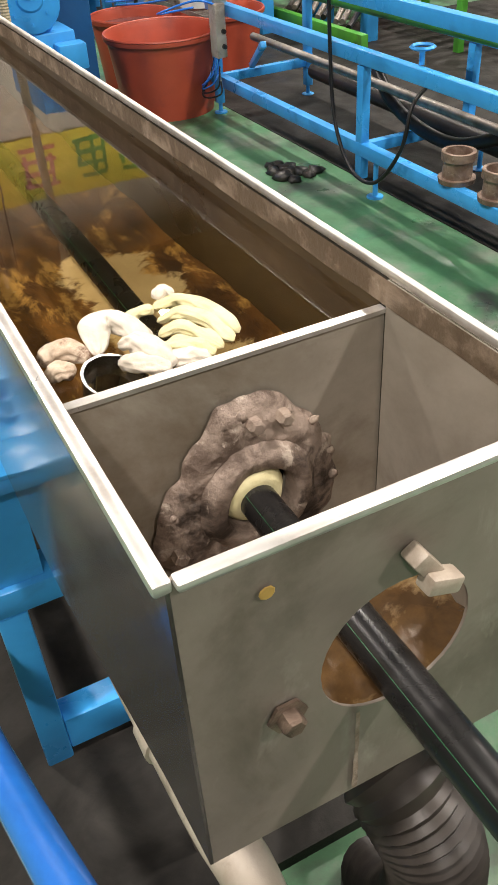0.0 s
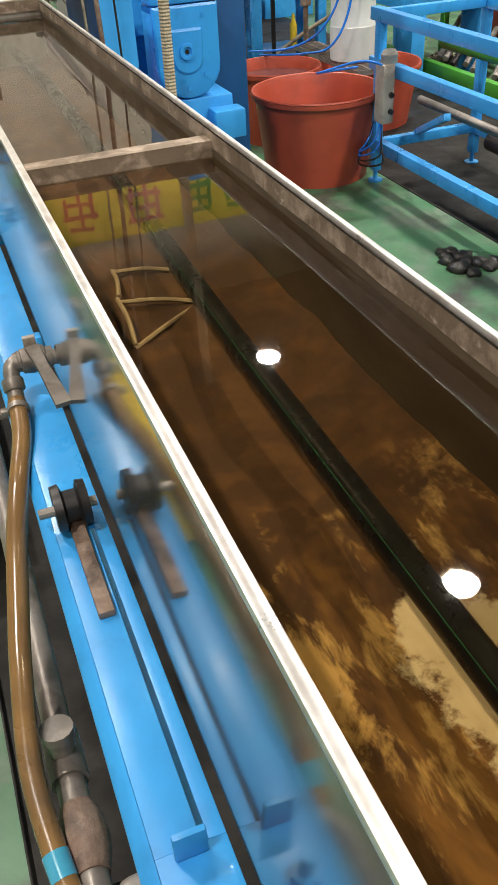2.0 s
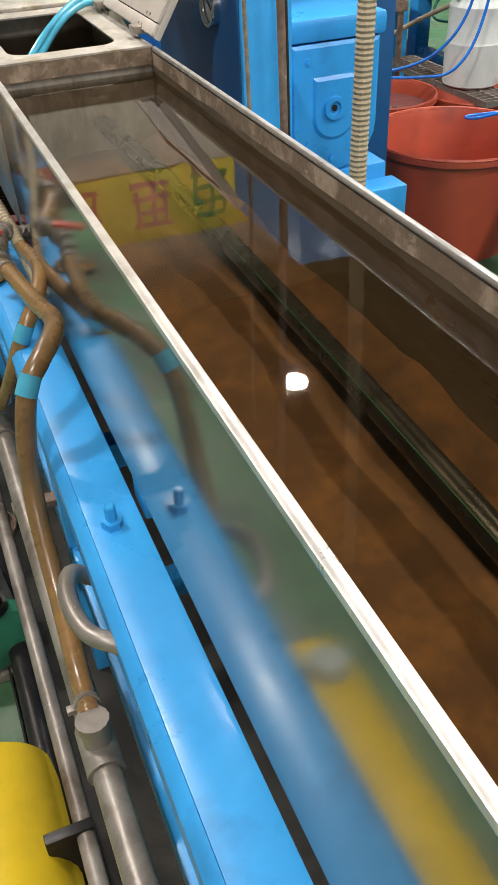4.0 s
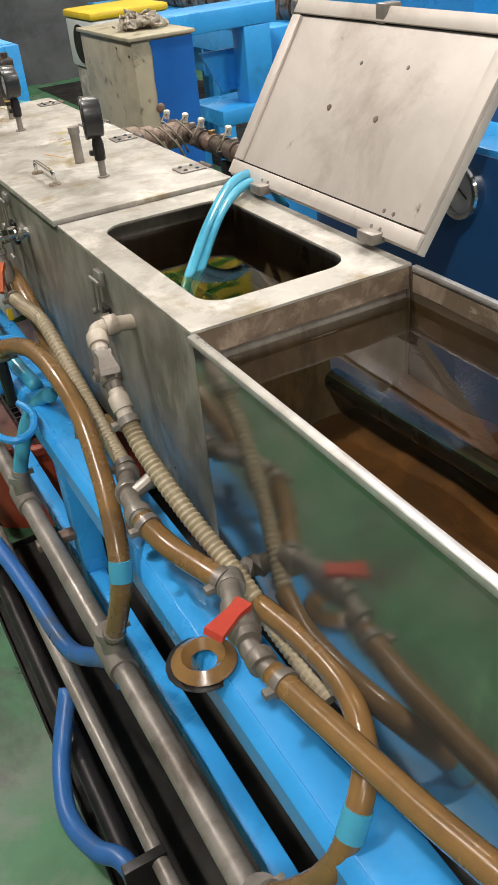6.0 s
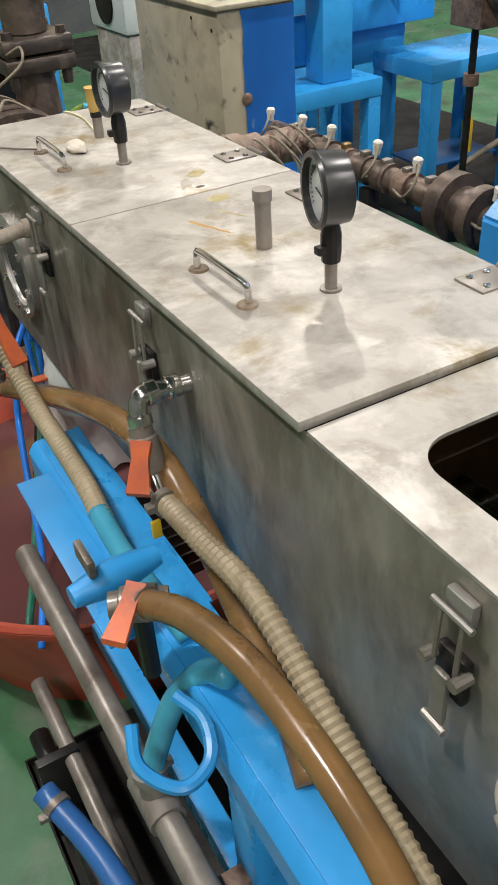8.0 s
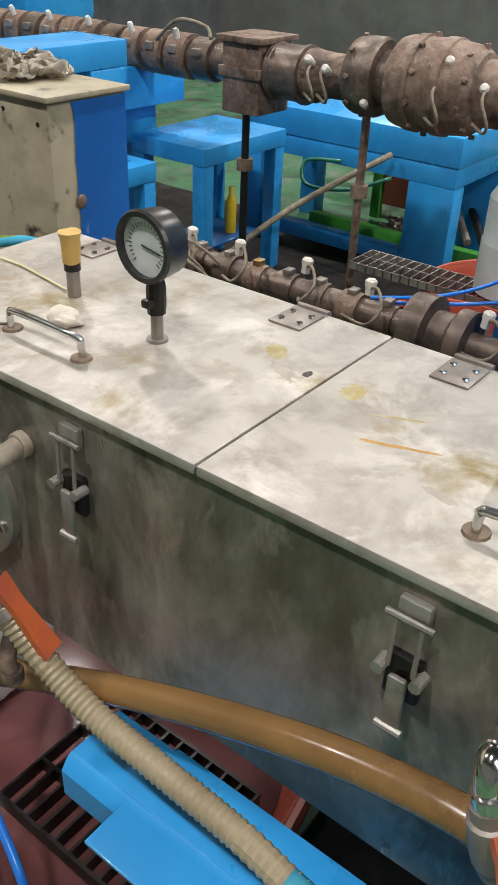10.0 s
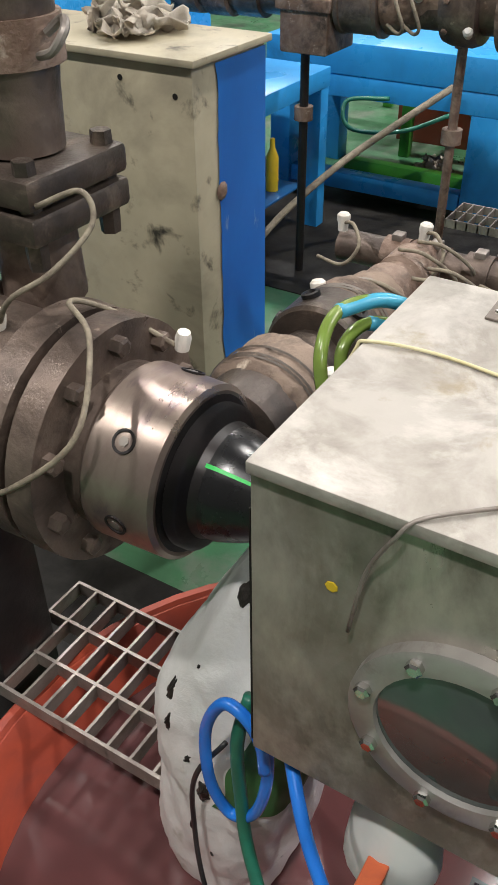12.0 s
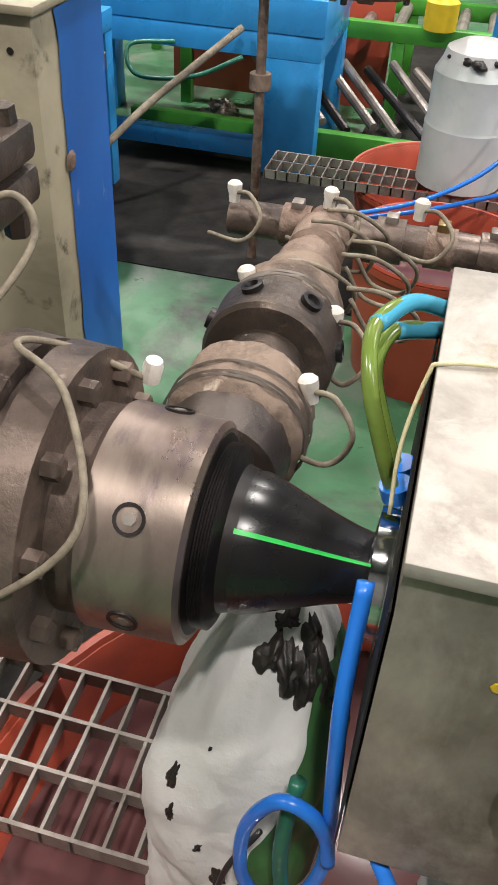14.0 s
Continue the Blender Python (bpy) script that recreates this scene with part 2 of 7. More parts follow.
M["orange"] = mat("orange_lever", (0.6, 0.13, 0.04), 0.45, 0, (0.45, 0.1, 0.05), 25, stain=(0.2, 0.08, 0.05), sscale=14)
M["yellow"] = mat("yellow_plastic", (0.72, 0.5, 0.02), 0.4, 0, (0.6, 0.42, 0.02), 8)
M["hose_blue"] = mat("faded_blue_hose", (0.03, 0.13, 0.38), 0.35, 0, (0.025, 0.1, 0.28), 8, stain=(0.06, 0.08, 0.11), sscale=7, rvar=0.1)
M["tube_blue"] = mat("blue_tube", (0.02, 0.2, 0.75), 0.25, 0, (0.02, 0.17, 0.65), 12, coat=0.3)
M["cyan"] = mat("pale_blue_hose", (0.07, 0.38, 0.55), 0.2, 0, (0.05, 0.3, 0.46), 10, coat=0.4)
M["green_hose"] = mat("green_hose", (0.17, 0.26, 0.05), 0.18, 0, (0.12, 0.17, 0.03), 9, coat=0.4)
M["green_dark"] = mat("dark_green_hose", (0.02, 0.16, 0.1), 0.3, 0, (0.02, 0.12, 0.08), 10)
M["cloth"] = mat("wet_cloth", (0.66, 0.61, 0.53), 0.7, 0, (0.5, 0.43, 0.34), 14, stain=(0.2, 0.1, 0.045), sscale=18, slo=0.66, shi=0.72, bump=0.3, bscale=110)
M["cloth_brown"] = mat("stained_cloth", (0.56, 0.46, 0.36), 0.6, 0, (0.34, 0.24, 0.16), 30, stain=(0.12, 0.055, 0.025), sscale=26, slo=0.5, shi=0.58, bump=0.3, bscale=110)
M["cloth_y"] = mat("yellow_cloth", (0.66, 0.61, 0.38), 0.6, 0, (0.56, 0.5, 0.26), 16, bump=0.3, bscale=120)
M["bag"] = mat("plastic_sack", (0.7, 0.7, 0.68), 0.35, 0, (0.58, 0.58, 0.55), 5, stain=(0.25, 0.24, 0.15), sscale=6, slo=0.62, shi=0.74, bump=0.5, bscale=14, grime=(0.015, 0.014, 0.012), gscale=10, glo=0.7, ghi=0.72)
M["sack_green"] = mat("sack_print", (0.04, 0.13, 0.04), 0.4, 0, (0.03, 0.1, 0.03), 8)
M["soot"] = mat("black_residue", (0.01, 0.01, 0.01), 0.4, 0, (0.03, 0.025, 0.02), 20, bump=0.3)
M["gauge"] = mat("black_gauge_case", (0.015, 0.015, 0.016), 0.3, 0, (0.03, 0.03, 0.03), 25)
M["dialface"] = mat("dial_card", (0.6, 0.62, 0.62), 0.35, 0, (0.52, 0.54, 0.54), 30, coat=0.6)
M["brass"] = mat("brass", (0.5, 0.35, 0.14), 0.35, 0.9, (0.3, 0.2, 0.09), 20)
M["tape_y"] = mat("yellow_tape", (0.55, 0.36, 0.1), 0.5, 0, (0.42, 0.26, 0.07), 20)
M["rust"] = mat("rusted_iron", (0.16, 0.1, 0.072), 0.55, 0.2, (0.3, 0.22, 0.17), 16, stain=(0.05, 0.034, 0.027), sscale=8, slo=0.5, shi=0.64, bump=0.4, bscale=70, grime=(0.46, 0.38, 0.31), gscale=26, glo=0.62, ghi=0.72)
M["crust"] = mat("scaled_plate", (0.34, 0.265, 0.22), 0.6, 0.05, (0.13, 0.092, 0.072), 26, mixlo=0.44, mixhi=0.6, stain=(0.04, 0.028, 0.022), sscale=13, slo=0.54, shi=0.64, bump=0.5, bscale=90, grime=(0.52, 0.44, 0.37), gscale=30, glo=0.58, ghi=0.66)
M["scale"] = mat("dried_scale", (0.42, 0.34, 0.28), 0.7, 0, (0.26, 0.19, 0.145), 30, stain=(0.1, 0.07, 0.05), sscale=20, bump=0.4, bscale=90)
M["black_iron"] = mat("black_iron", (0.02, 0.019, 0.019), 0.4, 0.5, (0.035, 0.03, 0.03), 14, bump=0.08)
M["hot_steel"] = mat("heat_tinted_steel", (0.38, 0.31, 0.26), 0.36, 0.8, (0.27, 0.2, 0.18), 7, stain=(0.2, 0.15, 0.17), sscale=9, rvar=0.12, stretch=(1, 2, 1), bump=0.06, bscale=50, grime=(0.1, 0.075, 0.06), gscale=16, glo=0.6, ghi=0.72)
M["ceramic"] = mat("white_plug", (0.75, 0.72, 0.66), 0.4, 0, (0.6, 0.56, 0.48), 30)
M["wire"] = mat("woven_cable", (0.27, 0.235, 0.17), 0.75, 0, (0.15, 0.12, 0.09), 50, bump=0.2, bscale=200)
M["wrap"] = mat("scorched_wrap", (0.27, 0.2, 0.15), 0.75, 0, (0.15, 0.105, 0.078), 14, stain=(0.06, 0.042, 0.032), sscale=11, slo=0.5, shi=0.64, bump=0.4, bscale=70, grime=(0.5, 0.42, 0.33), gscale=24, glo=0.6, ghi=0.7)
M["oily_iron"] = mat("oily_dark_iron", (0.065, 0.052, 0.044), 0.36, 0.5, (0.11, 0.086, 0.07), 18, stain=(0.2, 0.155, 0.12), sscale=14, slo=0.56, shi=0.68, bump=0.25, bscale=70)
M["stripe"] = mat("green_stripe", (0.03, 0.6, 0.1), 0.35, 0, (0.02, 0.5, 0.08), 30)
M["faint_stripe"] = mat("faint_green_line", (0.015, 0.12, 0.05), 0.35, 0, (0.01, 0.07, 0.03), 30)
M["steel_front"] = mat("front_steel", (0.28, 0.238, 0.205), 0.48, 0.15, (0.2, 0.172, 0.147), 5, mixlo=0.4, mixhi=0.62, rvar=0.18, bump=0.05, bscale=20, stain=(0.11, 0.09, 0.065), sscale=4, slo=0.5, shi=0.68, grime=(0.4, 0.37, 0.32), gscale=9, glo=0.58, ghi=0.74, gstretch=(1.4, 1, 0.6))
M["brown_film"] = mat("brown_wall_film", (0.13, 0.1, 0.065), 0.36, 0.35, (0.08, 0.058, 0.036), 6, rvar=0.12, stain=(0.05, 0.035, 0.02), sscale=4, stretch=(1, 0.5, 1.5), grime=(0.26, 0.2, 0.13), gscale=12, glo=0.62, ghi=0.78, gstretch=(1, 0.35, 1))
M["wet_tan"] = mat("wet_tan_sludge", (0.09, 0.05, 0.022), 0.14, 0.1, (0.2, 0.11, 0.04), 9, stain=(0.55, 0.38, 0.19), sscale=7, slo=0.54, shi=0.66, bump=0.15, bscale=40, coat=0.5)
M["machine_green"] = mat("green_paint", (0.06, 0.3, 0.03), 0.4, 0, (0.05, 0.24, 0.03), 6, stain=(0.05, 0.08, 0.03), sscale=4)
M["film_blue"] = mat("blue_film", (0.012, 0.13, 0.46), 0.35, 0, (0.01, 0.1, 0.38), 5, stain=(0.22, 0.33, 0.5), sscale=26, slo=0.64, shi=0.72, stretch=(1, 1, 0.4))
M["dark"] = mat("dull_black", (0.013, 0.012, 0.011), 0.62, 0.1, (0.03, 0.028, 0.025), 6, bump=0.1, rvar=0.2, spec=0.15)
M["banner"] = mat("banner_cloth", (0.85, 0.68, 0.06), 0.6, 0, (0.78, 0.6, 0.05), 3)
M["lamp_glow"] = mat("lamp_glow", (1, 0.97, 0.92), 0.5, emit=60)
M["white_bin"] = mat("milky_plastic", (0.6, 0.62, 0.6), 0.35, 0, (0.5, 0.55, 0.53), 6, stain=(0.3, 0.36, 0.34), sscale=3)
M["ring_steel"] = mat("worn_ring_steel", (0.4, 0.385, 0.36), 0.4, 0.6, (0.28, 0.265, 0.24), 9, rvar=0.12, stain=(0.14, 0.12, 0.09), sscale=8)
M["sight"] = mat("sight_glass", (0.03, 0.04, 0.04), 0.05, 0, (0.06, 0.075, 0.072), 2.2, coat=1.0)
M["pump"] = mat("pump_paint", (0.03, 0.2, 0.12), 0.4, 0, (0.03, 0.12, 0.08), 9, stain=(0.1, 0.08, 0.06), sscale=8)


def water_material(name, tint, ripple):
    m = bpy.data.materials.new(name)
    m.use_nodes = True
    nt = m.node_tree
    nt.nodes.clear()
    o = nt.nodes.new("ShaderNodeOutputMaterial")
    mix = nt.nodes.new("ShaderNodeMixShader")
    tr = nt.nodes.new("ShaderNodeBsdfTransparent")
    tr.inputs[0].default_value = (*tint, 1)
    gl = nt.nodes.new("ShaderNodeBsdfGlossy")
    gl.inputs["Roughness"].default_value = 0.015
    fr = nt.nodes.new("ShaderNodeFresnel")
    fr.inputs["IOR"].default_value = 1.55
    tc = nt.nodes.new("ShaderNodeTexCoord")
    mp = nt.nodes.new("ShaderNodeMapping")
    mp.inputs["Scale"].default_value = (1, 0.35, 1)
    n = nt.nodes.new("ShaderNodeTexNoise")
    n.inputs["Scale"].default_value = 9
    n.inputs["Detail"].default_value = 2
    b = nt.nodes.new("ShaderNodeBump")
    b.inputs["Strength"].default_value = ripple
    b.inputs["Distance"].default_value = 0.01
    nt.links.new(tc.outputs["Object"], mp.inputs[0])
    nt.links.new(mp.outputs[0], n.inputs["Vector"])
    nt.links.new(n.outputs["Fac"], b.inputs["Height"])
    nt.links.new(b.outputs[0], gl.inputs["Normal"])
    nt.links.new(b.outputs[0], fr.inputs["Normal"])
    nt.links.new(fr.outputs[0], mix.inputs[0])
    nt.links.new(tr.outputs[0], mix.inputs[1])
    nt.links.new(gl.outputs[0], mix.inputs[2])
    nt.links.new(mix.outputs[0], o.inputs["Surface"])
    return m


M["water"] = water_material("tank_water", (0.92, 0.82, 0.62), 0.03)
M["tubwater"] = mat("murky_tub_water", (0.12, 0.045, 0.045), 0.06, 0, (0.09, 0.04, 0.04), 3, bump=0.02, bscale=8)


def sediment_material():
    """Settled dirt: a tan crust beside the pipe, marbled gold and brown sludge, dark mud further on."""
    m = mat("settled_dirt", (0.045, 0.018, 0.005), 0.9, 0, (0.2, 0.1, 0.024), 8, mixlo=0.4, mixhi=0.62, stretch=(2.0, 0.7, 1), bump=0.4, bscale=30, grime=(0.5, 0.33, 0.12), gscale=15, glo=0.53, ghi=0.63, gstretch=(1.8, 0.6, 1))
    nt = m.node_tree
    b = nt.nodes["Principled BSDF"]
    old = b.inputs["Base Color"].links[0].from_socket
    tc = nt.nodes.new("ShaderNodeTexCoord")
    sep = nt.nodes.new("ShaderNodeSeparateXYZ")
    nt.links.new(tc.outputs["Object"], sep.inputs[0])
    n = nt.nodes.new("ShaderNodeTexNoise")
    n.inputs["Scale"].default_value = 13
    n.inputs["Detail"].default_value = 9
    n.inputs["Roughness"].default_value = 0.7
    nt.links.new(tc.outputs["Object"], n.inputs["Vector"])

    def span(axis, f0, f1, t0, t1):
        r = nt.nodes.new("ShaderNodeMapRange")
        r.inputs["From Min"].default_value, r.inputs["From Max"].default_value = f0, f1
        r.inputs["To Min"].default_value, r.inputs["To Max"].default_value = t0, t1
        nt.links.new(axis, r.inputs["Value"])
        return r.outputs[0]

    def add(p, q):
        x = nt.nodes.new("ShaderNodeMath")
        nt.links.new(p, x.inputs[0])
        nt.links.new(q, x.inputs[1])
        return x.outputs[0]

    def mix(fac, p, q):
        x = nt.nodes.new("ShaderNodeMix")
        x.data_type = "RGBA"
        nt.links.new(fac, x.inputs["Factor"])
        for sock, v in ((x.inputs["A"], p), (x.inputs["B"], q)):
            if isinstance(v, tuple):
                sock.default_value = (*v, 1)
            else:
                nt.links.new(v, sock)
        return x.outputs["Result"]

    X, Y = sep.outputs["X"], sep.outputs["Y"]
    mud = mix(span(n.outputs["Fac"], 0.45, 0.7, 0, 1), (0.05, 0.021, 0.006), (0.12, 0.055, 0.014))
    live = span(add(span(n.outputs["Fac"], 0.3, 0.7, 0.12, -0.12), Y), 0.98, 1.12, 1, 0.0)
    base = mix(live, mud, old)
    crust = add(n.outputs["Fac"], span(Y, 0.88, 1.12, 0.2, -0.4))
    crust = add(crust, span(X, 0.14, 0.2, -0.3, 0.1))
    crust = add(crust, span(X, 0.27, 0.33, 0.0, -0.4))
    crust = add(crust, span(Y, 0.4, 0.56, 0.2, 0.0))
    top = mix(span(n.outputs["Fac"], 0.4, 0.65, 0, 1), (0.5, 0.42, 0.27), (0.6, 0.52, 0.36))
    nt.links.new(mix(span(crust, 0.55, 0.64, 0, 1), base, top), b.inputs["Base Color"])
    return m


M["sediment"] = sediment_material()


# ---- the room ----
def setting(name, bm, material, label, category):
    return tagged(part(name, bm, material), label, category, kind="structure")


RX0, RX1, RY0, RY1 = -6.0, 10.0, -8.0, 13.2
setting("floor", boxm(RX0, RX1, RY0, RY1, -0.2, 0.0), M["floor"], "worn green painted concrete workshop floor", "floor")
setting("wall_west", boxm(RX0 - 0.2, RX0, RY0, RY1, 0, CEIL), M["wall"], "plain grey painted workshop wall", "wall")
setting("wall_east", boxm(RX1, RX1 + 0.2, RY0, RY1, 0, CEIL), M["wall"], "plain grey painted workshop wall", "wall")
# lower half coloured darker, standing in for dark machinery along this wall
setting("wall_north", boxm(RX0, RX1, RY1, RY1 + 0.2, 0, 2.4), M["wall_dark"], "dark lower half of the workshop wall", "wall")
setting("wall_north_upper", boxm(RX0, RX1, RY1, RY1 + 0.2, 2.4, CEIL), M["wall_beige"], "pale beige painted upper workshop wall", "wall")
setting("wall_south", boxm(RX0, RX1, RY0 - 0.2, RY0, 0, CEIL), M["wall"], "plain grey painted workshop wall", "wall")
setting("ceiling", boxm(RX0, RX1, RY0, RY1, CEIL, CEIL + 0.2), M["wall"], "plain light workshop ceiling", "ceiling")
# black sheets added over the green floor in place of dark, shaded clutter
setting("dark_floor_sheet", boxm(-1.6, 0.72, 6.06, 9.5, 0.0, 0.004), M["dark"], "dark sheet added over the floor behind the die", "floor stain")
setting("dark_floor_sheet", boxm(2.3, 3.72, 6.05, 12.9, 0.0, 0.004), M["dark"], "dark sheet added over the floor under the far extruder", "floor stain")
setting("dark_floor_sheet", boxm(2.2, 6.0, -4, 6.04, 0.0, 0.004), M["dark"], "dark sheet added over the floor under the next line", "floor stain")

LAMPS = [(lx, ly, 1.0) for lx in (-2.2, 3.6, 9.4) for ly in (-4.8, 0.15, 5.13, 10.0)]
for lx, ly, power in LAMPS:
    hl = thing("high_bay_lamp", "round high bay lamp with bright white glow", "lamp", (lx, ly, 6.62), "ceiling lamps")
    part("shade", lathe(bmesh.new(), (0, 0, 0), (0, 0, 1), [(0.0, 0.26), (0.14, 0.2), (0.24, 0.09), (0.5, 0.05)], 20), M["galv"], hl)
    part("glow", lathe(bmesh.new(), (0, 0, -0.012), (0, 0, 1), [(0, 0.15), (0.008, 0.16)], 20), M["lamp_glow"], hl, "bright white lamp face")
    la = bpy.data.lights.new("lamp_light", "AREA")
    la.shape, la.size, la.energy, la.color = "DISK", 0.34, LAMP_W * power, (1.0, 0.945, 0.88)
    lo = new("lamp_light", la)
    lo.location = (lx, ly, 6.58)

# banner high on the far wall, mirrored in the tank water
ban = thing("banner", "long yellow safety banner with red and green characters", "banner", (0, RY1 - 0.02, 0.12))
part("sheet", boxm(-0.8, 4.9, -0.01, 0.01, 4.6, 5.62), M["banner"], ban)
rb = random.Random(5)
for k, (cx, key) in enumerate(((-0.3, "red"), (0.7, "red"), (1.8, "red"), (2.83, "red"), (3.72, "machine_green"), (4.45, "machine_green"))):
    bm = bmesh.new()
    for z in (4.75, 4.95, 5.15, 5.35):
        a = rb.uniform(0.18, 0.3)
        box(bm, cx - a, cx + a, -0.02, -0.011, z, z + 0.07)
    for dx in (-0.22, 0.02, 0.2):
        box(bm, cx + dx - 0.03, cx + dx + 0.03, -0.024, -0.0205, rb.uniform(4.75, 4.95), rb.uniform(5.2, 5.42))
    part("character", bm, M[key], ban, "block of coloured strokes")


# ---- the cooling tank ----
tank = thing("cooling_tank", "long stainless steel cooling tank full of brown water", "tank", (0, 0, BOT))
TZ = -BOT  # parts are given in world heights


def tpart(name, bm, material, label="", parent=None, smooth=False):
    bmesh.ops.translate(bm, vec=(0, 0, TZ), verts=bm.verts) if parent is None else None
    return part(name, bm, material, parent or tank, label, smooth)


bm = bmesh.new()
rows = []
for k in range(41):
    y = (YH - 0.001) * k / 40
    e = min(1, y / 0.45, (YH - y) / 0.35)
    bulge = -0.02 * e * e * (3 - 2 * e)
    rows.append([bm.verts.new(c) for c in ((0, y, H - 0.002), (bulge * 0.35, y, H - 0.12), (bulge, y, BOT), (bulge + 0.003, y, BOT), (bulge * 0.35 + 0.003, y, H - 0.12), (0.003, y, H - 0.002))])
for a, b in zip(rows, rows[1:]):
    for k in range(6):
        bm.faces.new((a[k], a[(k + 1) % 6], b[(k + 1) % 6], b[k]))
bm.faces.new(rows[0])
bm.faces.new(rows[-1])
bmesh.ops.recalc_face_normals(bm, faces=bm.faces)
tpart("side_wall", bm, M["steel_side"], "mirror-bright polished steel side")
tpart("side_wall", boxm(W - 0.003, W, 0, YH - 0.001, BOT, H - 0.002), M["steel_side"], "mirror-bright polished steel side")
for x in (0.0, W - 0.003):
    xi = 0.0032 if x < 0.1 else W - 0.0047
    tpart("lining", boxm(xi, xi + 0.0015, 0.004, YD - 0.004, BOT + 0.01, H - 0.009), M["steel_inner"], "dull grey inner face")
    tpart("side_wall", boxm(x, x + 0.003, YH, YE, BOT, H - 0.002), M["steel_matte"], "dull stained steel side")
tpart("bottom", boxm(0.0032, W - 0.0032, 0.004, YE - 0.004, BOT, BOT + 0.004), M["steel_dirty"])
tpart("end_wall", boxm(0.0032, W - 0.0032, YE - 0.004, YE, BOT, H - 0.002), M["steel_matte"])
HX, HZ, HR = 0.185, 0.982, 0.072
bm = plate_with_hole(bmesh.new(), 0.0032, W - 0.0032, BOT, H, HX - HR, HX + HR, HZ - HR, HZ + HR, HR - 0.001, -0.003, 0.0)
bmesh.ops.transform(bm, matrix=Matrix.Rotation(radians(90), 4, "X"), verts=bm.verts)
tpart("front_wall", bm, M["steel_front"], "steel front wall with a round pipe opening")
bm = plate_with_hole(bmesh.new(), 0.0032, W - 0.0032, BOT + 0.005, H - 0.045, 0.18 - 0.055, 0.18 + 0.055, 0.95 - 0.055, 0.95 + 0.055, 0.0545, -0.003, 0.0)
bmesh.ops.transform(bm, matrix=Matrix.Translation((0, YD, 0)) @ Matrix.Rotation(radians(90), 4, "X"), verts=bm.verts)
tpart("divider", bm, M["steel_inner"], "inner steel divider with a sealed pipe opening")
# rolled rims
for name, a in (("rim", (-0.009, 0.005, -0.004, YH - 0.004, H - 0.008, H + 0.003)), ("rim", (W - 0.004, W + 0.006, 0.004, YH - 0.004, H - 0.008, H + 0.002)),
                ("rim", (0.006, W - 0.0045, -0.009, 0.005, H - 0.006, H + 0.002))):
    tpart(name, boxm(*a, 0.003), M["steel_rim"], "pale rolled steel rim")
tpart("divider_edge", boxm(0.004, W - 0.004, YD - 0.0045, YD + 0.0075, H - 0.046, H - 0.041), M["steel_rim"])
# dirt line inside the rim
bm = bmesh.new()
ny = 120
top = [bm.verts.new((W - 0.005, 0.01 + (YH - 0.02) * k / ny, H - 0.009)) for k in range(ny + 1)]
low = [bm.verts.new((W - 0.0052, v.co.y, H - 0.038 - 0.0035 * noise.noise(Vector((v.co.y * 9, 0, 0))))) for v in top]
for k in range(ny):
    bm.faces.new((top[k], top[k + 1], low[k + 1], low[k]))
tpart("wall_film", boxm(W - 0.0044, W - 0.0035, YD + 0.008, YH - 0.004, 0.86, H - 0.012), M["brown_film"], "brown film on the inner wall")
tpart("wall_film", boxm(0.0035, 0.0044, YD + 0.008, YH - 0.004, 0.86, H - 0.012), M["brown_film"], "brown film on the inner wall")
tpart("scum_line", bm, M["steel_dirty"], "dried brown dirt line along the inner wall")
tpart("crossbar", box(boxm(0.004, W - 0.006, 1.935, 1.975, H - 0.028, H - 0.023), 0.004, W - 0.006, 1.935, 1.94, H - 0.056, H - 0.0235), M["steel_dirty"], "dirty angle-iron crossbar")
# water and what has settled
tagged(part("water", sheet(0.004, W - 0.004, YD + 0.004, YE - 0.006, WATER), M["water"]), "still brown water with settled dirt", "water", kind="structure")
bm = bmesh.new()
nx, ny = 26, 300
gr = [[bm.verts.new((0.005 + (W - 0.01) * i / nx, YD + 0.006 + (YE - YD - 0.014) * j / ny, 0)) for i in range(nx + 1)] for j in range(ny + 1)]
for row in gr:
    for v in row:
        v.co.z = 0.945 + 0.016 * noise.fractal(Vector((v.co.x * 9, v.co.y * 5, 0.3)), 1.0, 2.0, 4) + 0.03 * max(0, (0.09 - min(v.co.x, W - v.co.x)) / 0.09) ** 2
for j in range(ny):
    for i in range(nx):
        bm.faces.new((gr[j][i], gr[j][i + 1], gr[j + 1][i + 1], gr[j + 1][i]))
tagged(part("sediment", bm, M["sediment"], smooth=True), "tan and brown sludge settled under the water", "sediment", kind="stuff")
st = thing("wire_triangle", "pale bent strips lying on the trough bottom", "scrap", (0, 0, 0))
for a, c in (((0.083, 1.556, 0.952), (0.218, 1.658, 0.95)), ((0.218, 1.659, 0.956), (0.097, 1.719, 0.954)), ((0.097, 1.72, 0.96), (0.085, 1.558, 0.957)), ((0.116, 1.834, 0.958), (0.215, 1.81, 0.952)), ((0.1, 1.722, 0.963), (0.116, 1.832, 0.962))):
    part("strip", hose(bmesh.new(), [a, (Vector(a) + Vector(c)) / 2 + Vector((0.004, 0, 0.004)), c], 0.004, 6, 5), M["ribbed"], st)
bm = bmesh.new()
gr = [[bm.verts.new((0.005 + (W - 0.01) * i / 14, 0.006 + (YD - 0.016) * j / 12, 0.83 + 0.03 * noise.noise(Vector((i * 0.5, j * 0.5, 2))))) for i in range(15)] for j in range(13)]
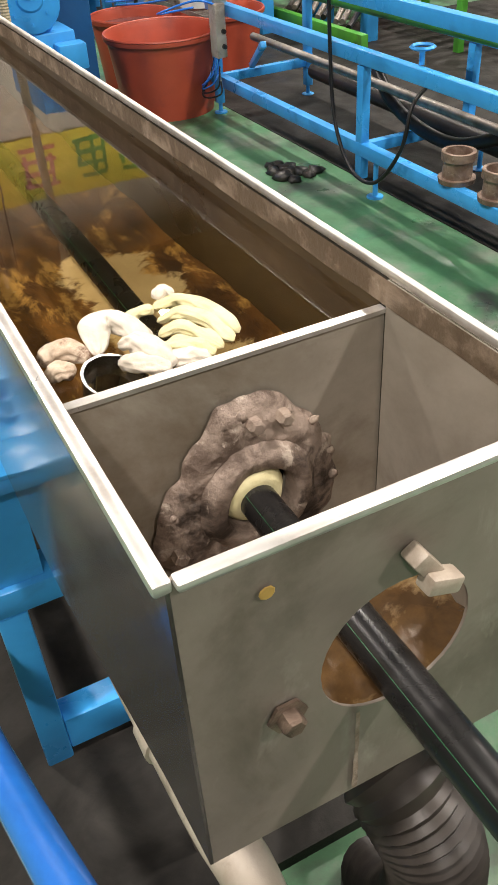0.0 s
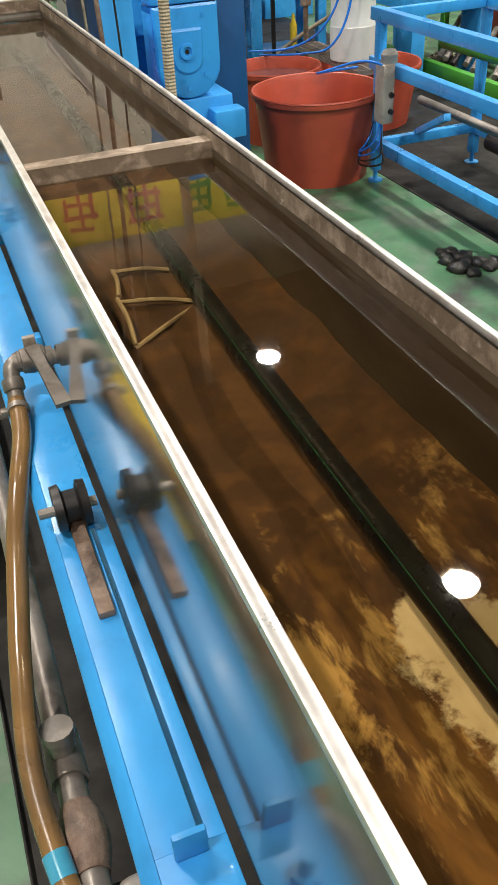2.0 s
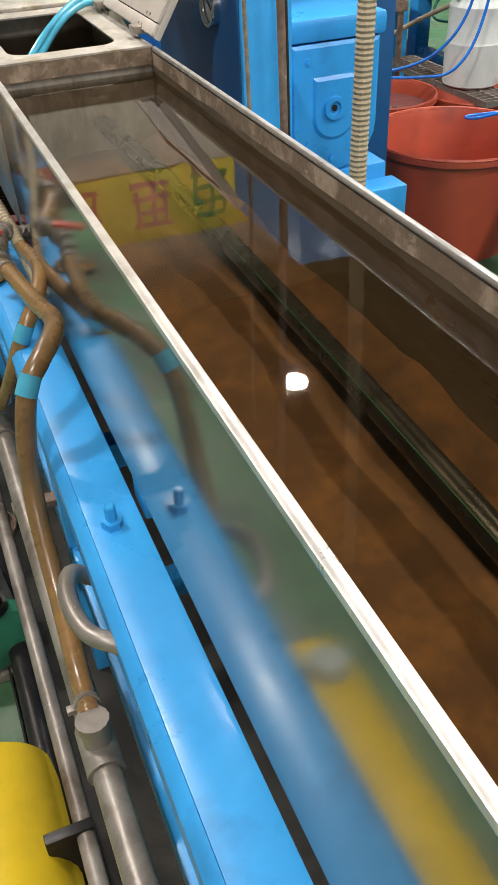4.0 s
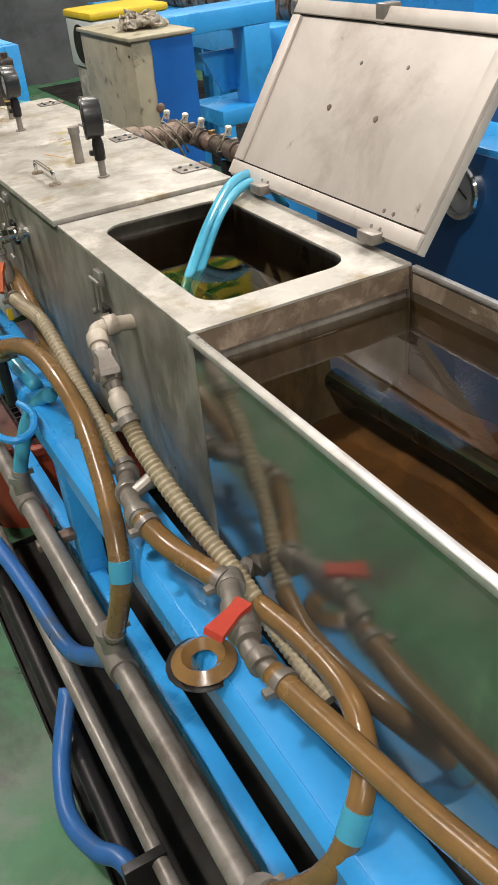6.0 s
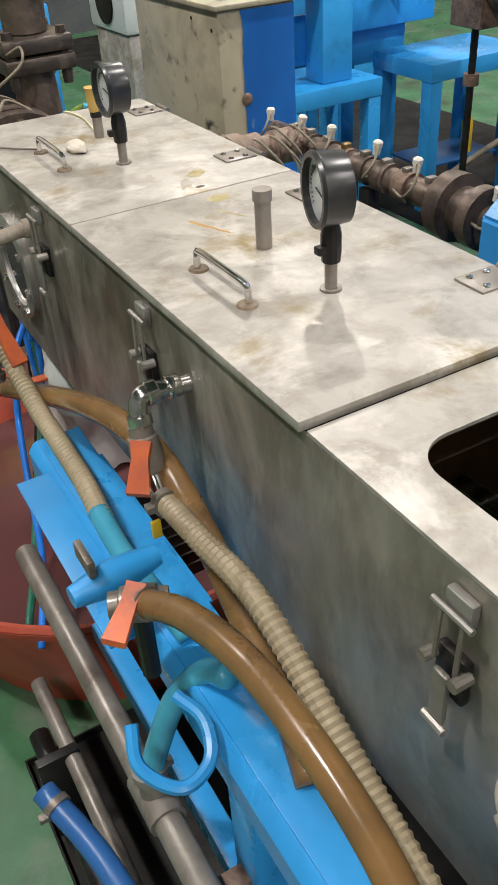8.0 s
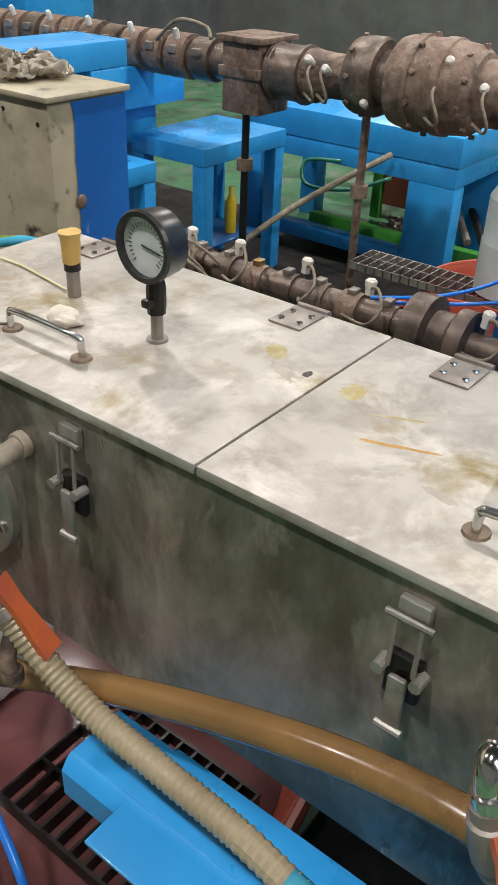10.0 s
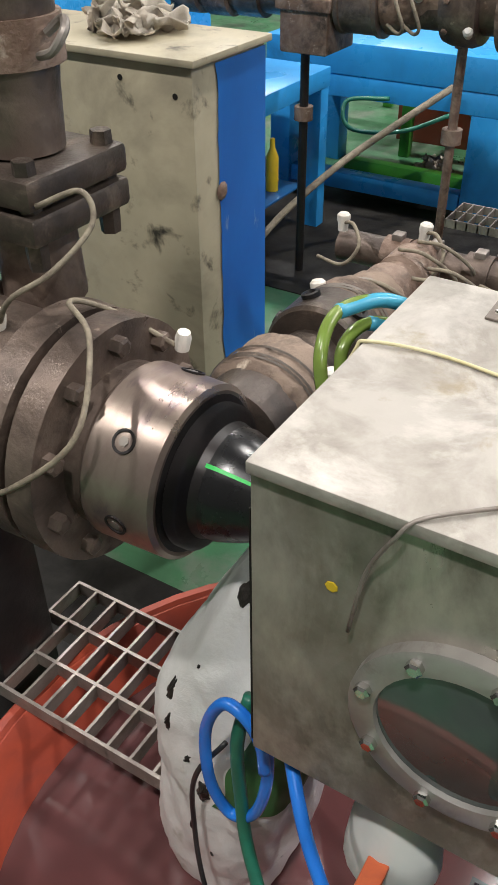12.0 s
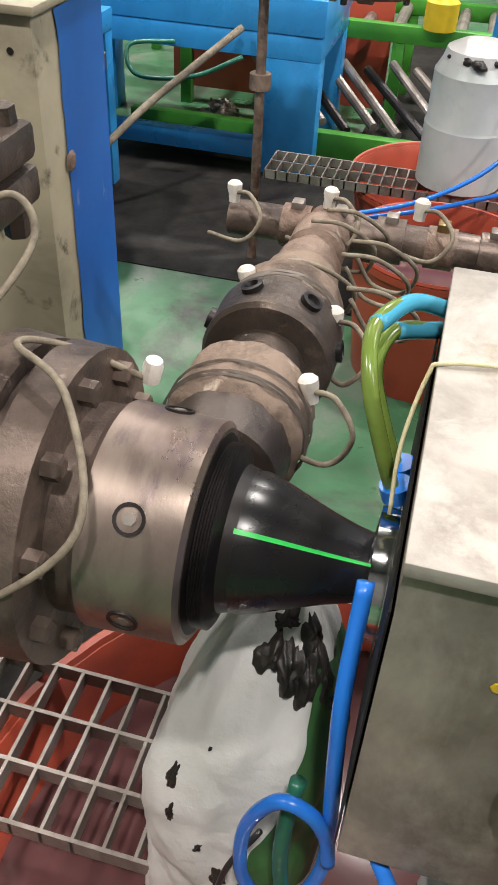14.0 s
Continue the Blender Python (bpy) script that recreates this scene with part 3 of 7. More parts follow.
for j in range(12):
    for i in range(14):
        bm.faces.new((gr[j][i], gr[j][i + 1], gr[j + 1][i + 1], gr[j + 1][i]))
tagged(part("rust_deposit", bm, M["wet_tan"], smooth=True), "orange brown rust deposit in the overflow chamber", "rust", kind="stuff")

# seal housing on the divider
bm = bmesh.new()
lathe(bm, (0.19, YD - 0.004, 0.945), (0, -1, 0), [(0, 0.068), (0.018, 0.068), (0.022, 0.064), (0.03, 0.058), (0.03, 0.042), (0.006, 0.04)], 36, caps=False)
for v in bm.verts:
    v.co += noise.noise_vector(v.co * 45) * 0.0025
tpart("seal_ring", bm, M["crust"], "rusty round seal housing", smooth=True)


def crust_plate(cx, cz, hole, seed):
    """A mounting plate grown over with scale: lumpy, thickest round the opening, thinning to a ragged border."""
    prof = [(0, 0.104), (30, 0.1), (55, 0.1), (76, 0.116), (102, 0.117), (124, 0.098), (150, 0.092), (180, 0.108), (205, 0.13), (235, 0.125), (270, 0.12), (305, 0.125), (335, 0.118), (360, 0.104)]
    bm = bmesh.new()
    n, m = 120, 20
    rings = []
    for j in range(m + 1):
        t = j / m
        row = []
        for k in range(n):
            g = 360 * k / n
            q = next(i for i in range(len(prof) - 1) if g <= prof[i + 1][0])
            f = (g - prof[q][0]) / (prof[q + 1][0] - prof[q][0])
            f = f * f * (3 - 2 * f)
            edge = prof[q][1] + (prof[q + 1][1] - prof[q][1]) * f
            c, d = math.cos(radians(g)), math.sin(radians(g))
            edge *= 1 + 0.09 * noise.noise(Vector((c * 5, d * 5, seed)))
            r = hole + (edge - hole) * t
            p = Vector((cx + c * r, 0, cz + d * r))
            p.x = min(max(p.x, 0.006), W - 0.006)
            h = 0.016 * (1 - t ** 3) + 0.0034 * noise.fractal(Vector((p.x * 75, p.z * 75, seed)), 0.7, 2.1, 4) * (1 - 0.5 * t)
            p.y = YD - 0.0035 - max(0.0, h) * (1 if t < 1 else 0)
            row.append(bm.verts.new(p))
        rings.append(row)
    rings.insert(0, [bm.verts.new((v.co.x, YD - 0.002, v.co.z)) for v in rings[0]])
    for a, b in zip(rings, rings[1:]):
        for k in range(n):
            bm.faces.new((a[k], a[(k + 1) % n], b[(k + 1) % n], b[k]))
    bmesh.ops.recalc_face_normals(bm, faces=bm.faces)
    return bm


brk = tpart("seal_bracket", crust_plate(0.19, 0.947, 0.062, 3.0), M["crust"], "mounting plate under lumpy brown and pale scale", smooth=True)
for x, z in ((0.225, 1.034), (0.192, 1.036), (0.095, 0.9)):
    part("bolt", lathe(bmesh.new(), (x, YD - 0.015, z + TZ), (0, -1, 0), [(0, 0.009), (0.012, 0.009), (0.014, 0.006)], 6), M["scale" if x > 0.2 else "crust"], brk)
rl = random.Random(17)
for k in range(10):
    a = radians(rl.uniform(-25, 205))
    q = rl.uniform(0.075, 0.105)
    cm = bmesh.new()
    bmesh.ops.create_icosphere(cm, subdivisions=2, radius=rl.uniform(0.003, 0.007))
    for v in cm.verts:
        v.co *= 1 + 0.5 * noise.noise(v.co * 190 + Vector((k, 0, 0)))
        v.co.y *= 0.5
    ck = part("crust", cm, M["scale" if k % 3 else "crust"], brk, smooth=True)
    ck.location = (0.19 + q * math.cos(a), YD - 0.014, 0.947 + TZ + q * math.sin(a))
bm = lathe(bmesh.new(), (0.183, YD - 0.02, 0.955), (0, -1, 0), [(-0.02, 0.036), (0.004, 0.036), (0.016, 0.028), (0.018, 0.02)], 24)
tpart("seal_sleeve", bm, M["cloth_y"], "wrapped pale rag round the pipe", smooth=True)
# fittings on the front wall
for x, z in ((0.08, 0.962), (0.33, 0.98)):
    tpart("plug_bolt", lathe(bmesh.new(), (x, -0.003, z), (0, -1, 0), [(0, 0.018), (0.003, 0.018), (0.003, 0.011), (0.014, 0.011), (0.016, 0.008)], 6), M["rust"], "rusty hexagon bolt")
bm = box(bmesh.new(), -0.008, 0.008, -0.02, 0, -0.022, 0.022, 0.003, m=Matrix.Translation((0.195, -0.0035, 1.078)) @ Matrix.Rotation(radians(-35), 4, "Y"))
box(bm, -0.02, 0.012, -0.03, -0.012, -0.008, 0.008, 0.003, m=Matrix.Translation((0.204, -0.0035, 1.068)) @ Matrix.Rotation(radians(20), 4, "Y"))
tpart("clamp", bm, M["pvc"], "pale worn clamp over the opening")
bm = bmesh.new()
rows = []
for k in range(15):
    t = k / 14
    c = 0.147 + 0.004 * noise.noise(Vector((t * 4, 7, 0)))
    h = 0.005 * (0.4 + 0.7 * abs(noise.noise(Vector((t * 5, 4, 2)))))
    rows.append([bm.verts.new((c + d * h, -0.0036, 0.917 - 0.117 * t)) for d in (-1, 1)])
for a, b in zip(rows, rows[1:]):
    bm.faces.new((a[0], a[1], b[1], b[0]))
tpart("drip_streak", bm, M["scale"], "dried drip streak")
tpart("paint_dab", lathe(bmesh.new(), (0.069, -0.0031, 1.108), (0, -1, 0), [(0, 0.0065), (0.0006, 0.0055)], 9), M["tape_y"], "dab of yellow paint")
tpart("paint_dab", lathe(bmesh.new(), (-0.0005, 5.45, 1.065), (-1, 0, 0), [(0, 0.006), (0.0006, 0.005)], 7), M["yellow"], "dab of yellow paint")

# hatch section
tpart("hatch_plate", plate_with_hole(bmesh.new(), 0.0, W, YH, YA - 0.003, 0.055, 0.3, YH + 0.062, YA - 0.075, 0.045, H - 0.001, H + 0.003), M["steel_lid"], "pale steel top plate with a round-cornered hatch")
tpart("hatch_lip", boxm(0.004, W - 0.004, YH, YH + 0.004, H - 0.036, H - 0.0015), M["steel_dirty"], "stained folded lip of the hatch plate")
tpart("bulkhead", boxm(0.004, W - 0.004, YH + 0.006, YH + 0.009, 0.9, H - 0.037), M["steel_matte"])
tpart("bulkhead", boxm(0.004, W - 0.004, YA, YA + 0.003, 0.9, H - 0.0015), M["steel_matte"])


def latch(y, top=1.125):
    y -= 0.014
    body = tpart("toggle_latch", boxm(-0.01, 0, y - 0.017, y + 0.017, top - 0.1, top - 0.05, 0.003), M["black_iron"], "dark toggle latch with bright worn edges")
    z = top + TZ
    part("catch", rod(boxm(-0.01, 0, y - 0.015, y + 0.015, z - 0.014, z + 0.012, 0.003), (-0.014, y - 0.022, z - 0.004), (-0.014, y + 0.022, z - 0.004), 0.0032, 8), M["ring_steel"], body)
    for d in (-0.012, 0.012):
        part("hook", rod(bmesh.new(), (-0.014, y + d, z - 0.006), (-0.016, y + d, z - 0.06), 0.0024, 6), M["galv"], body)
        part("pivot", rod(bmesh.new(), (-0.024, y + d * 1.5, z - 0.062), (-0.006, y + d * 1.5, z - 0.062), 0.006, 10), M["ring_steel"], body)
    part("lever", rod(box(bmesh.new(), -0.021, -0.014, y - 0.009, y + 0.009, z - 0.125, z - 0.066, 0.003), (-0.02, y - 0.013, z - 0.128), (-0.02, y + 0.013, z - 0.128), 0.0042, 8), M["ring_steel"], body)


for y in (4.14, 4.715, 5.125):
    latch(y)

# sight glass
SGY, SGZ = 5.325, 0.962
sg = tpart("sight_glass", lathe(bmesh.new(), (0, SGY, SGZ), (-1, 0, 0), [(0, 0.098), (0.012, 0.098), (0.014, 0.094), (0.014, 0.074), (0.006, 0.073)], 40, caps=False), M["ring_steel"], "round bolted sight glass in the tank side", smooth=False)
part("glass", lathe(bmesh.new(), (-0.001, SGY, SGZ + TZ), (-1, 0, 0), [(0, 0.074), (0.008, 0.073)], 40), M["sight"], sg, "dark green round glass")
for k in range(8):
    a = 2 * math.pi * (k + 0.3) / 8
    part("bolt", lathe(bmesh.new(), (-0.014, SGY + 0.086 * math.cos(a), SGZ + TZ + 0.086 * math.sin(a)), (-1, 0, 0), [(0, 0.0075), (0.006, 0.0075), (0.008, 0.005)], 6), M["chrome"], sg)


# lids
def lid(y0, y1, hy, label):
    t = thing("tank_lid", label, "lid", (0, y0, H), "closed tank lids")
    L = y1 - y0
    part("plate", boxm(-0.006, W + 0.004, 0.0015, L - 0.0015, 0.0, 0.012, 0.0015), M["steel_lid"], t)
    part("gasket", boxm(0.001, W - 0.001, 0.004, L - 0.004, -0.0035, 0.0), M["dark"], t)
    h = hy - y0
    bm = hose(bmesh.new(), [(0.074, h - 0.06, 0.012), (0.073, h - 0.06, 0.03), (0.072, h - 0.055, 0.037), (0.072, h, 0.038), (0.072, h + 0.055, 0.037), (0.071, h + 0.06, 0.03), (0.07, h + 0.06, 0.012)], 0.0045, 8, 4)
    hd = part("handle", bm, M["chrome"], t, "bright bent steel handle", smooth=True)
    for s in (-1, 1):
        part("foot", lathe(bmesh.new(), (0.072, h + s * 0.06, 0.012), (0, 0, 1), [(0, 0.013), (0.003, 0.012)], 12), M["steel_dirty"], hd)
    for f in (0.2, 0.82):
        bm = box(bmesh.new(), W - 0.062, W - 0.004, L * f - 0.024, L * f + 0.024, 0.012, 0.015, 0.001)
        hg = part("hinge", rod(bm, (W + 0.006, L * f - 0.024, 0.012), (W + 0.006, L * f + 0.024, 0.012), 0.005, 8), M["galv"], t, "steel hinge plate with dome screws")
        for dx in (0.014, 0.04):
            for dy in (-0.014, 0.014):
                part("screw", lathe(bmesh.new(), (W - 0.062 + dx, L * f + dy, 0.015), (0, 0, 1), [(0, 0.005), (0.002, 0.0045), (0.003, 0.002)], 8), M["chrome"], hg)
    return t


def dried_patch(parent, x, y, rx, ry, turn, seed, key, label):
    """A thin ragged patch of something dried on a lid, in the lid's own space."""
    bm = bmesh.new()
    n = 40
    c, d = math.cos(radians(turn)), math.sin(radians(turn))
    mid = bm.verts.new((x, y, 0.0126))
    rim = []
    for k in range(n):
        a = 2 * math.pi * k / n
        q = 1 + 0.5 * noise.noise(Vector((math.cos(a) * 2, math.sin(a) * 2, seed))) + 0.3 * noise.noise(Vector((math.cos(a) * 6, math.sin(a) * 6, seed)))
        u, v = rx * q * math.cos(a), ry * q * math.sin(a)
        rim.append(bm.verts.new((x + u * c - v * d, y + u * d + v * c, 0.01215)))
    for k in range(n):
        bm.faces.new((mid, rim[k], rim[(k + 1) % n]))
    part("dried_stain", bm, M[key], parent, label, smooth=True)


mid_lid = lid(YA, YB, 4.632, "closed pale steel lid with handle, stained and scuffed")
end_lid = lid(YB, YE + 0.003, 5.234, "closed end lid of pale steel with dried residue")
dried_patch(mid_lid, 0.147, 4.807 - YA, 0.003, 0.042, 20, 1, "dried_rust", "rust-coloured run")
dried_patch(mid_lid, 0.195, 4.835 - YA, 0.0022, 0.03, 24, 2, "dried_yellow", "yellow run")
dried_patch(mid_lid, 0.21, 4.9 - YA, 0.018, 0.013, 10, 3, "dried_yellow", "yellow dried spill")
dried_patch(end_lid, 0.236, 5.02 - YB, 0.02, 0.013, 40, 4, "dried_yellow", "yellow dried spill")
dried_patch(end_lid, 0.213, 4.96 - YB, 0.008, 0.005, 0, 5, "oily_iron", "dark dried spot")
dried_patch(end_lid, 0.2, 4.985 - YB, 0.024, 0.009, 60, 6, "dried_grey", "grey scuffed residue")
dried_patch(end_lid, 0.165, 5.04 - YB, 0.022, 0.007, 70, 7, "dried_grey", "grey scuffed residue")
dried_patch(mid_lid, 0.1, 4.74 - YA, 0.02, 0.006, 80, 8, "dried_grey", "grey scuffed residue")


def gauge(x, y, face, label):
    """Pressure gauge on a short stem."""
    g = thing("pressure_gauge", label, "gauge", (x, y, H + 0.012), "tank gauges")
    part("stem", lathe(bmesh.new(), (0, 0, 0), (0, 0, 1), [(0, 0.013), (0.003, 0.013), (0.003, 0.0075), (0.035, 0.0075)], 14), M["galv"], g)
    part("valve_body", box(lathe(bmesh.new(), (0, 0, 0.035), (0, 0, 1), [(0, 0.011), (0.012, 0.012), (0.032, 0.012), (0.045, 0.009), (0.06, 0.009)], 12), -0.02, 0.005, -0.006, 0.006, 0.046, 0.056, 0.002), M["black_iron"], g, "black needle valve")
    part("nut", lathe(bmesh.new(), (0, 0, 0.06), (0, 0, 1), [(0, 0.01), (0.012, 0.01)], 6), M["brass"], g)
    d = Vector(face).normalized()
    c = Vector((0, 0, 0.118))
    part("case", lathe(bmesh.new(), c - d * 0.016, d, [(0, 0.033), (0.002, 0.038), (0.03, 0.04), (0.034, 0.042), (0.038, 0.04), (0.038, 0.0345), (0.03, 0.0345)], 30, caps=False), M["gauge"], g, smooth=False)
    part("back", lathe(bmesh.new(), c - d * 0.0165, d, [(0, 0.033), (0.001, 0.034)], 30), M["gauge"], g)
    f = part("dial", lathe(bmesh.new(), c + d * 0.013, d, [(0, 0.0345), (0.001, 0.0345)], 30), M["dialface"], g, "pale dial under glass")
    dd, u, v = axis_frame(d)
    bm = bmesh.new()
    for k in range(25):
        a = radians(-135 + 270 * k / 24)
        w = u * math.sin(a) + v * math.cos(a)
        rod(bm, c + d * 0.0143 + w * 0.0225, c + d * 0.0143 + w * (0.027 if k % 4 else 0.0285), 0.0005, 4)
    part("scale", bm, M["gauge"], f)
    w = u * math.sin(radians(-100)) + v * math.cos(radians(-100))
    part("needle", rod(bmesh.new(), c + d * 0.0155 - w * 0.006, c + d * 0.0155 + w * 0.022, 0.001, 5), M["gauge"], f)


gauge(0.171, 4.551, (-1, 0.27, 0.0), "black pressure gauge on a steel stem")
gauge(0.165, 5.144, (-1, 0.02, 0.0), "black pressure gauge on a steel stem, dial turned aside")

vt = thing("vent_tube", "short upright steel vent tube on the lid", "vent", (0.172, 4.702, H + 0.012))
part("tube", lathe(bmesh.new(), (0, 0, 0), (0, 0, 1), [(0, 0.0105), (0.075, 0.0105), (0.075, 0.008), (0.05, 0.008)], 14, caps=False), M["galv"], vt)
part("collar", lathe(bmesh.new(), (0, 0, 0.062), (0, 0, 1), [(0, 0.0125), (0.014, 0.0125)], 14), M["galv"], vt)
vt = thing("vent_tube", "upright vent tube capped with torn yellow tape", "vent", (0.19, 5.315, H + 0.012))
part("tube", lathe(bmesh.new(), (0, 0, 0), (0, 0, 1), [(0, 0.009), (0.05, 0.009)], 14), M["galv"], vt)
part("collar", lathe(bmesh.new(), (0, 0, 0.036), (0, 0, 1), [(0, 0.011), (0.01, 0.011)], 12), M["black_iron"], vt)
bm = lathe(bmesh.new(), (0, 0, 0.046), (0, 0, 1), [(0, 0.011), (0.02, 0.013), (0.032, 0.0135), (0.04, 0.0155), (0.041, 0.01)], 14)
for v in bm.verts:
    v.co += noise.noise_vector(v.co * 60) * 0.002
part("tape_cap", bm, M["tape_y"], vt, "wrapped yellow tape")
bm = bmesh.new()
bmesh.ops.create_icosphere(bm, subdivisions=3, radius=1.0)
for v in bm.verts:
    n0 = noise.noise_vector(v.co * 1.6)
    v.co = Vector((v.co.x * 0.016, v.co.y * 0.026, max(0, v.co.z * 0.011 + 0.006))) + n0 * 0.006
    v.co.z = max(v.co.z, 0)
tk = part("wet_tissue", bm, M["cloth"], smooth=True)
tk.location = (0.125, 5.262, H + 0.0125)
tagged(tk, "crumpled wet white tissue on the lid", "tissue")
for pts, lab in (([(0.14, YE + 0.014, 1.06), (0.165, YE + 0.016, 1.11), (0.195, YE + 0.007, H + 0.004), (0.2, YE - 0.004, H + 0.0145), (0.21, 5.46, H + 0.0145), (0.2, 5.38, H + 0.0145), (0.19, 5.33, H + 0.016)], "thin pale cord tied over the end lid"),
                 ([(0.074, 5.3, H + 0.016), (0.04, 5.34, H + 0.015), (0.0, 5.385, H + 0.0145), (-0.012, 5.4, H - 0.002), (-0.008, 5.42, H - 0.05), (-0.008, 5.43, H - 0.12)], "thin grey wire over the lid edge")):
    tagged(part("cord", hose(bmesh.new(), pts, 0.0018, 6, 6), M["cloth_y" if "cord" in lab else "galv"], smooth=True), lab, "cord")

# open hatch lid
ol = thing("hatch_lid", "open pale steel hatch lid leaning back on hinges", "lid", (W + 0.002, YH - 0.01, H + 0.018))
sx, sz = 0.545, 0.8384
LM = Matrix(((sx, 0, -sz, 0), (0, 1, 0, 0), (sz, 0, sx, 0), (0, 0, 0, 1)))  # along the slope, along y, out of its inner face
LL, LY = 0.34, 0.58


def lidpart(name, bm, m, label="", parent=None):
    bmesh.ops.transform(bm, matrix=LM, verts=bm.verts)
    return part(name, bm, m, parent or ol, label)


lidpart("plate", boxm(0.0, LL, 0, LY, -0.016, 0.0, 0.002), M["lid_inner"])
bm = bmesh.new()
for a in ((0.003, 0.029, 0.002, LY - 0.002), (LL - 0.029, LL - 0.003, 0.002, LY - 0.002), (0.032, LL - 0.032, 0.002, 0.03), (0.032, LL - 0.032, LY - 0.03, LY - 0.002)):
    box(bm, a[0], a[1], a[2], a[3], 0.0, 0.007, 0.0015)
lidpart("border", bm, M["lid_inner"], "raised border with seal groove")
for a in ((0.029, 0.032, 0.02, LY - 0.02), (LL - 0.032, LL - 0.029, 0.02, LY - 0.02)):
    lidpart("seal", boxm(a[0], a[1], a[2], a[3], 0.0005, 0.002), M["dark"], "dark seal groove")
for a, b in ((0.165, 0.222), (0.165, 0.355)):
    lidpart("screw_hole", lathe(bmesh.new(), (a, b, 0.0), (0, 0, 1), [(0, 0.006), (0.0015, 0.005)], 9), M["rust"], "dark drilled hole")
for a, b in ((0.012, 0.09), (0.012, 0.112), (0.04, 0.085), (0.04, 0.108), (0.012, 0.43), (0.012, 0.45), (0.25, 0.2), (0.245, 0.32)):
    lidpart("rivet", lathe(bmesh.new(), (a, b, 0.0065 if a < 0.03 else 0.0), (0, 0, 1), [(0, 0.004), (0.0015, 0.003)], 7), M["galv"])
part("catch", boxm(0.165, 0.2, 0.3, 0.325, 0.26, 0.29, 0.003), M["galv"], ol)
for b in (0.1, 0.44):
    part("hinge", box(bmesh.new(), -0.022, 0.012, b - 0.02, b + 0.02, -0.005, 0.012, 0.002), M["galv"], ol)
cy = part("air_hose", hose(bmesh.new(), [(0.46, 4.33, 1.1), (0.41, 4.31, 1.165), (0.33, 4.255, 1.187), (0.26, 4.2, 1.17), (0.17, 4.12, 1.12), (0.1, 4.06, 1.05), (0.09, 4.04, 0.95)], 0.009, 10, 8), M["cyan"], smooth=True)
tagged(cy, "pale blue plastic hose hanging into the open hatch", "hose")
cy = part("air_hose", hose(bmesh.new(), [(0.46, 4.31, 1.09), (0.41, 4.29, 1.155), (0.33, 4.24, 1.175), (0.25, 4.18, 1.155), (0.17, 4.11, 1.1), (0.115, 4.07, 1.05), (0.1, 4.05, 0.95)], 0.009, 10, 8), M["cyan"], smooth=True)
tagged(cy, "pale blue plastic hose beside another in the hatch", "hose")

# extruded pipe through the tank
PX = [(0.182, -1.2, 0.952), (0.182, 0.1, 0.952), (0.182, 0.29, 0.957)]
PW = [(0.182, 0.28, 0.965), (0.184, 0.4, 1.0), (0.187, 0.6, 1.011), (0.198, 1.5, 1.0135), (0.232, 2.6, 1.0135), (0.24, 3.3, 1.0135), (0.222, 3.8, 1.006), (0.19, 4.6, 0.99), (0.172, 5.55, 0.96), (0.172, 5.6, 0.96)]
pp = thing("plastic_pipe", "black plastic pipe with thin green stripe, freshly extruded", "pipe")
part("pipe", hose(bmesh.new(), PX, 0.0205, 24, 14), M["hdpe"], pp, smooth=True)
part("pipe", hose(bmesh.new(), PW, 0.0172, 24, 14), M["hdpe"], pp, smooth=True)
for line, k in ((PX, 0.0142), (PW, 0.0121)):
    part("stripe", hose(bmesh.new(), [(x - k, y, z + k) for x, y, z in line], 0.0006, 6, 14), M["faint_stripe"], pp, "faint green marking line", smooth=True)



# rags on the water
def rag(name, label, mat_, pts, width, amp, seed, folds=5):
    """A cloth lying along a line, drawn into folds along its length, with frayed ragged borders."""
    mid = curve_points([Vector(p) for p in pts], 9)
    bm = bmesh.new()
    rows = []
    m = 44
    for i, p in enumerate(mid):
        a, c = mid[max(0, i - 1)], mid[min(len(mid) - 1, i + 1)]
        t = (c - a).normalized()
        side = Vector((t.y, -t.x, 0)).normalized()
        s = i / (len(mid) - 1)
        wd = width * (0.62 + 0.38 * math.sin(math.pi * min(1, 0.18 + s * 0.85)) + 0.25 * noise.noise(Vector((s * 4, seed, 0))))
        row = []
        for k in range(m + 1):
            v = k / m - 0.5
            q = p + side * (v * wd + 0.16 * wd * math.sin(folds * 2 * math.pi * v + 2 * noise.noise(Vector((s * 3, seed, 3)))))
            h = abs(math.sin(folds * math.pi * v + 1.7 * noise.noise(Vector((s * 2.6, v * 2, seed))) + 0.8 * s))
            q += Vector((0, 0, amp * h * (1 - (2 * v) ** 4 * 0.8))) + noise.noise_vector(Vector((q.x * 55, q.y * 55, seed))) * amp * 0.3
            q += side * 0.05 * wd * noise.noise(Vector((s * 9, k * 0.3, seed)))
            q += noise.noise_vector(Vector((q.x * 38, q.y * 38, seed + 5))) * amp * 0.5
            row.append(bm.verts.new(q))
        rows.append(row)
    for a, c in zip(rows, rows[1:]):
        for k in range(m):
            bm.faces.new((a[k], a[k + 1], c[k + 1], c[k]))
    bmesh.ops.solidify(bm, geom=bm.faces[:], thickness=0.0016)
    o = part(name, bm, M[mat_], smooth=True)
    return tagged(o, label, "rag")


wz = WATER + 0.006


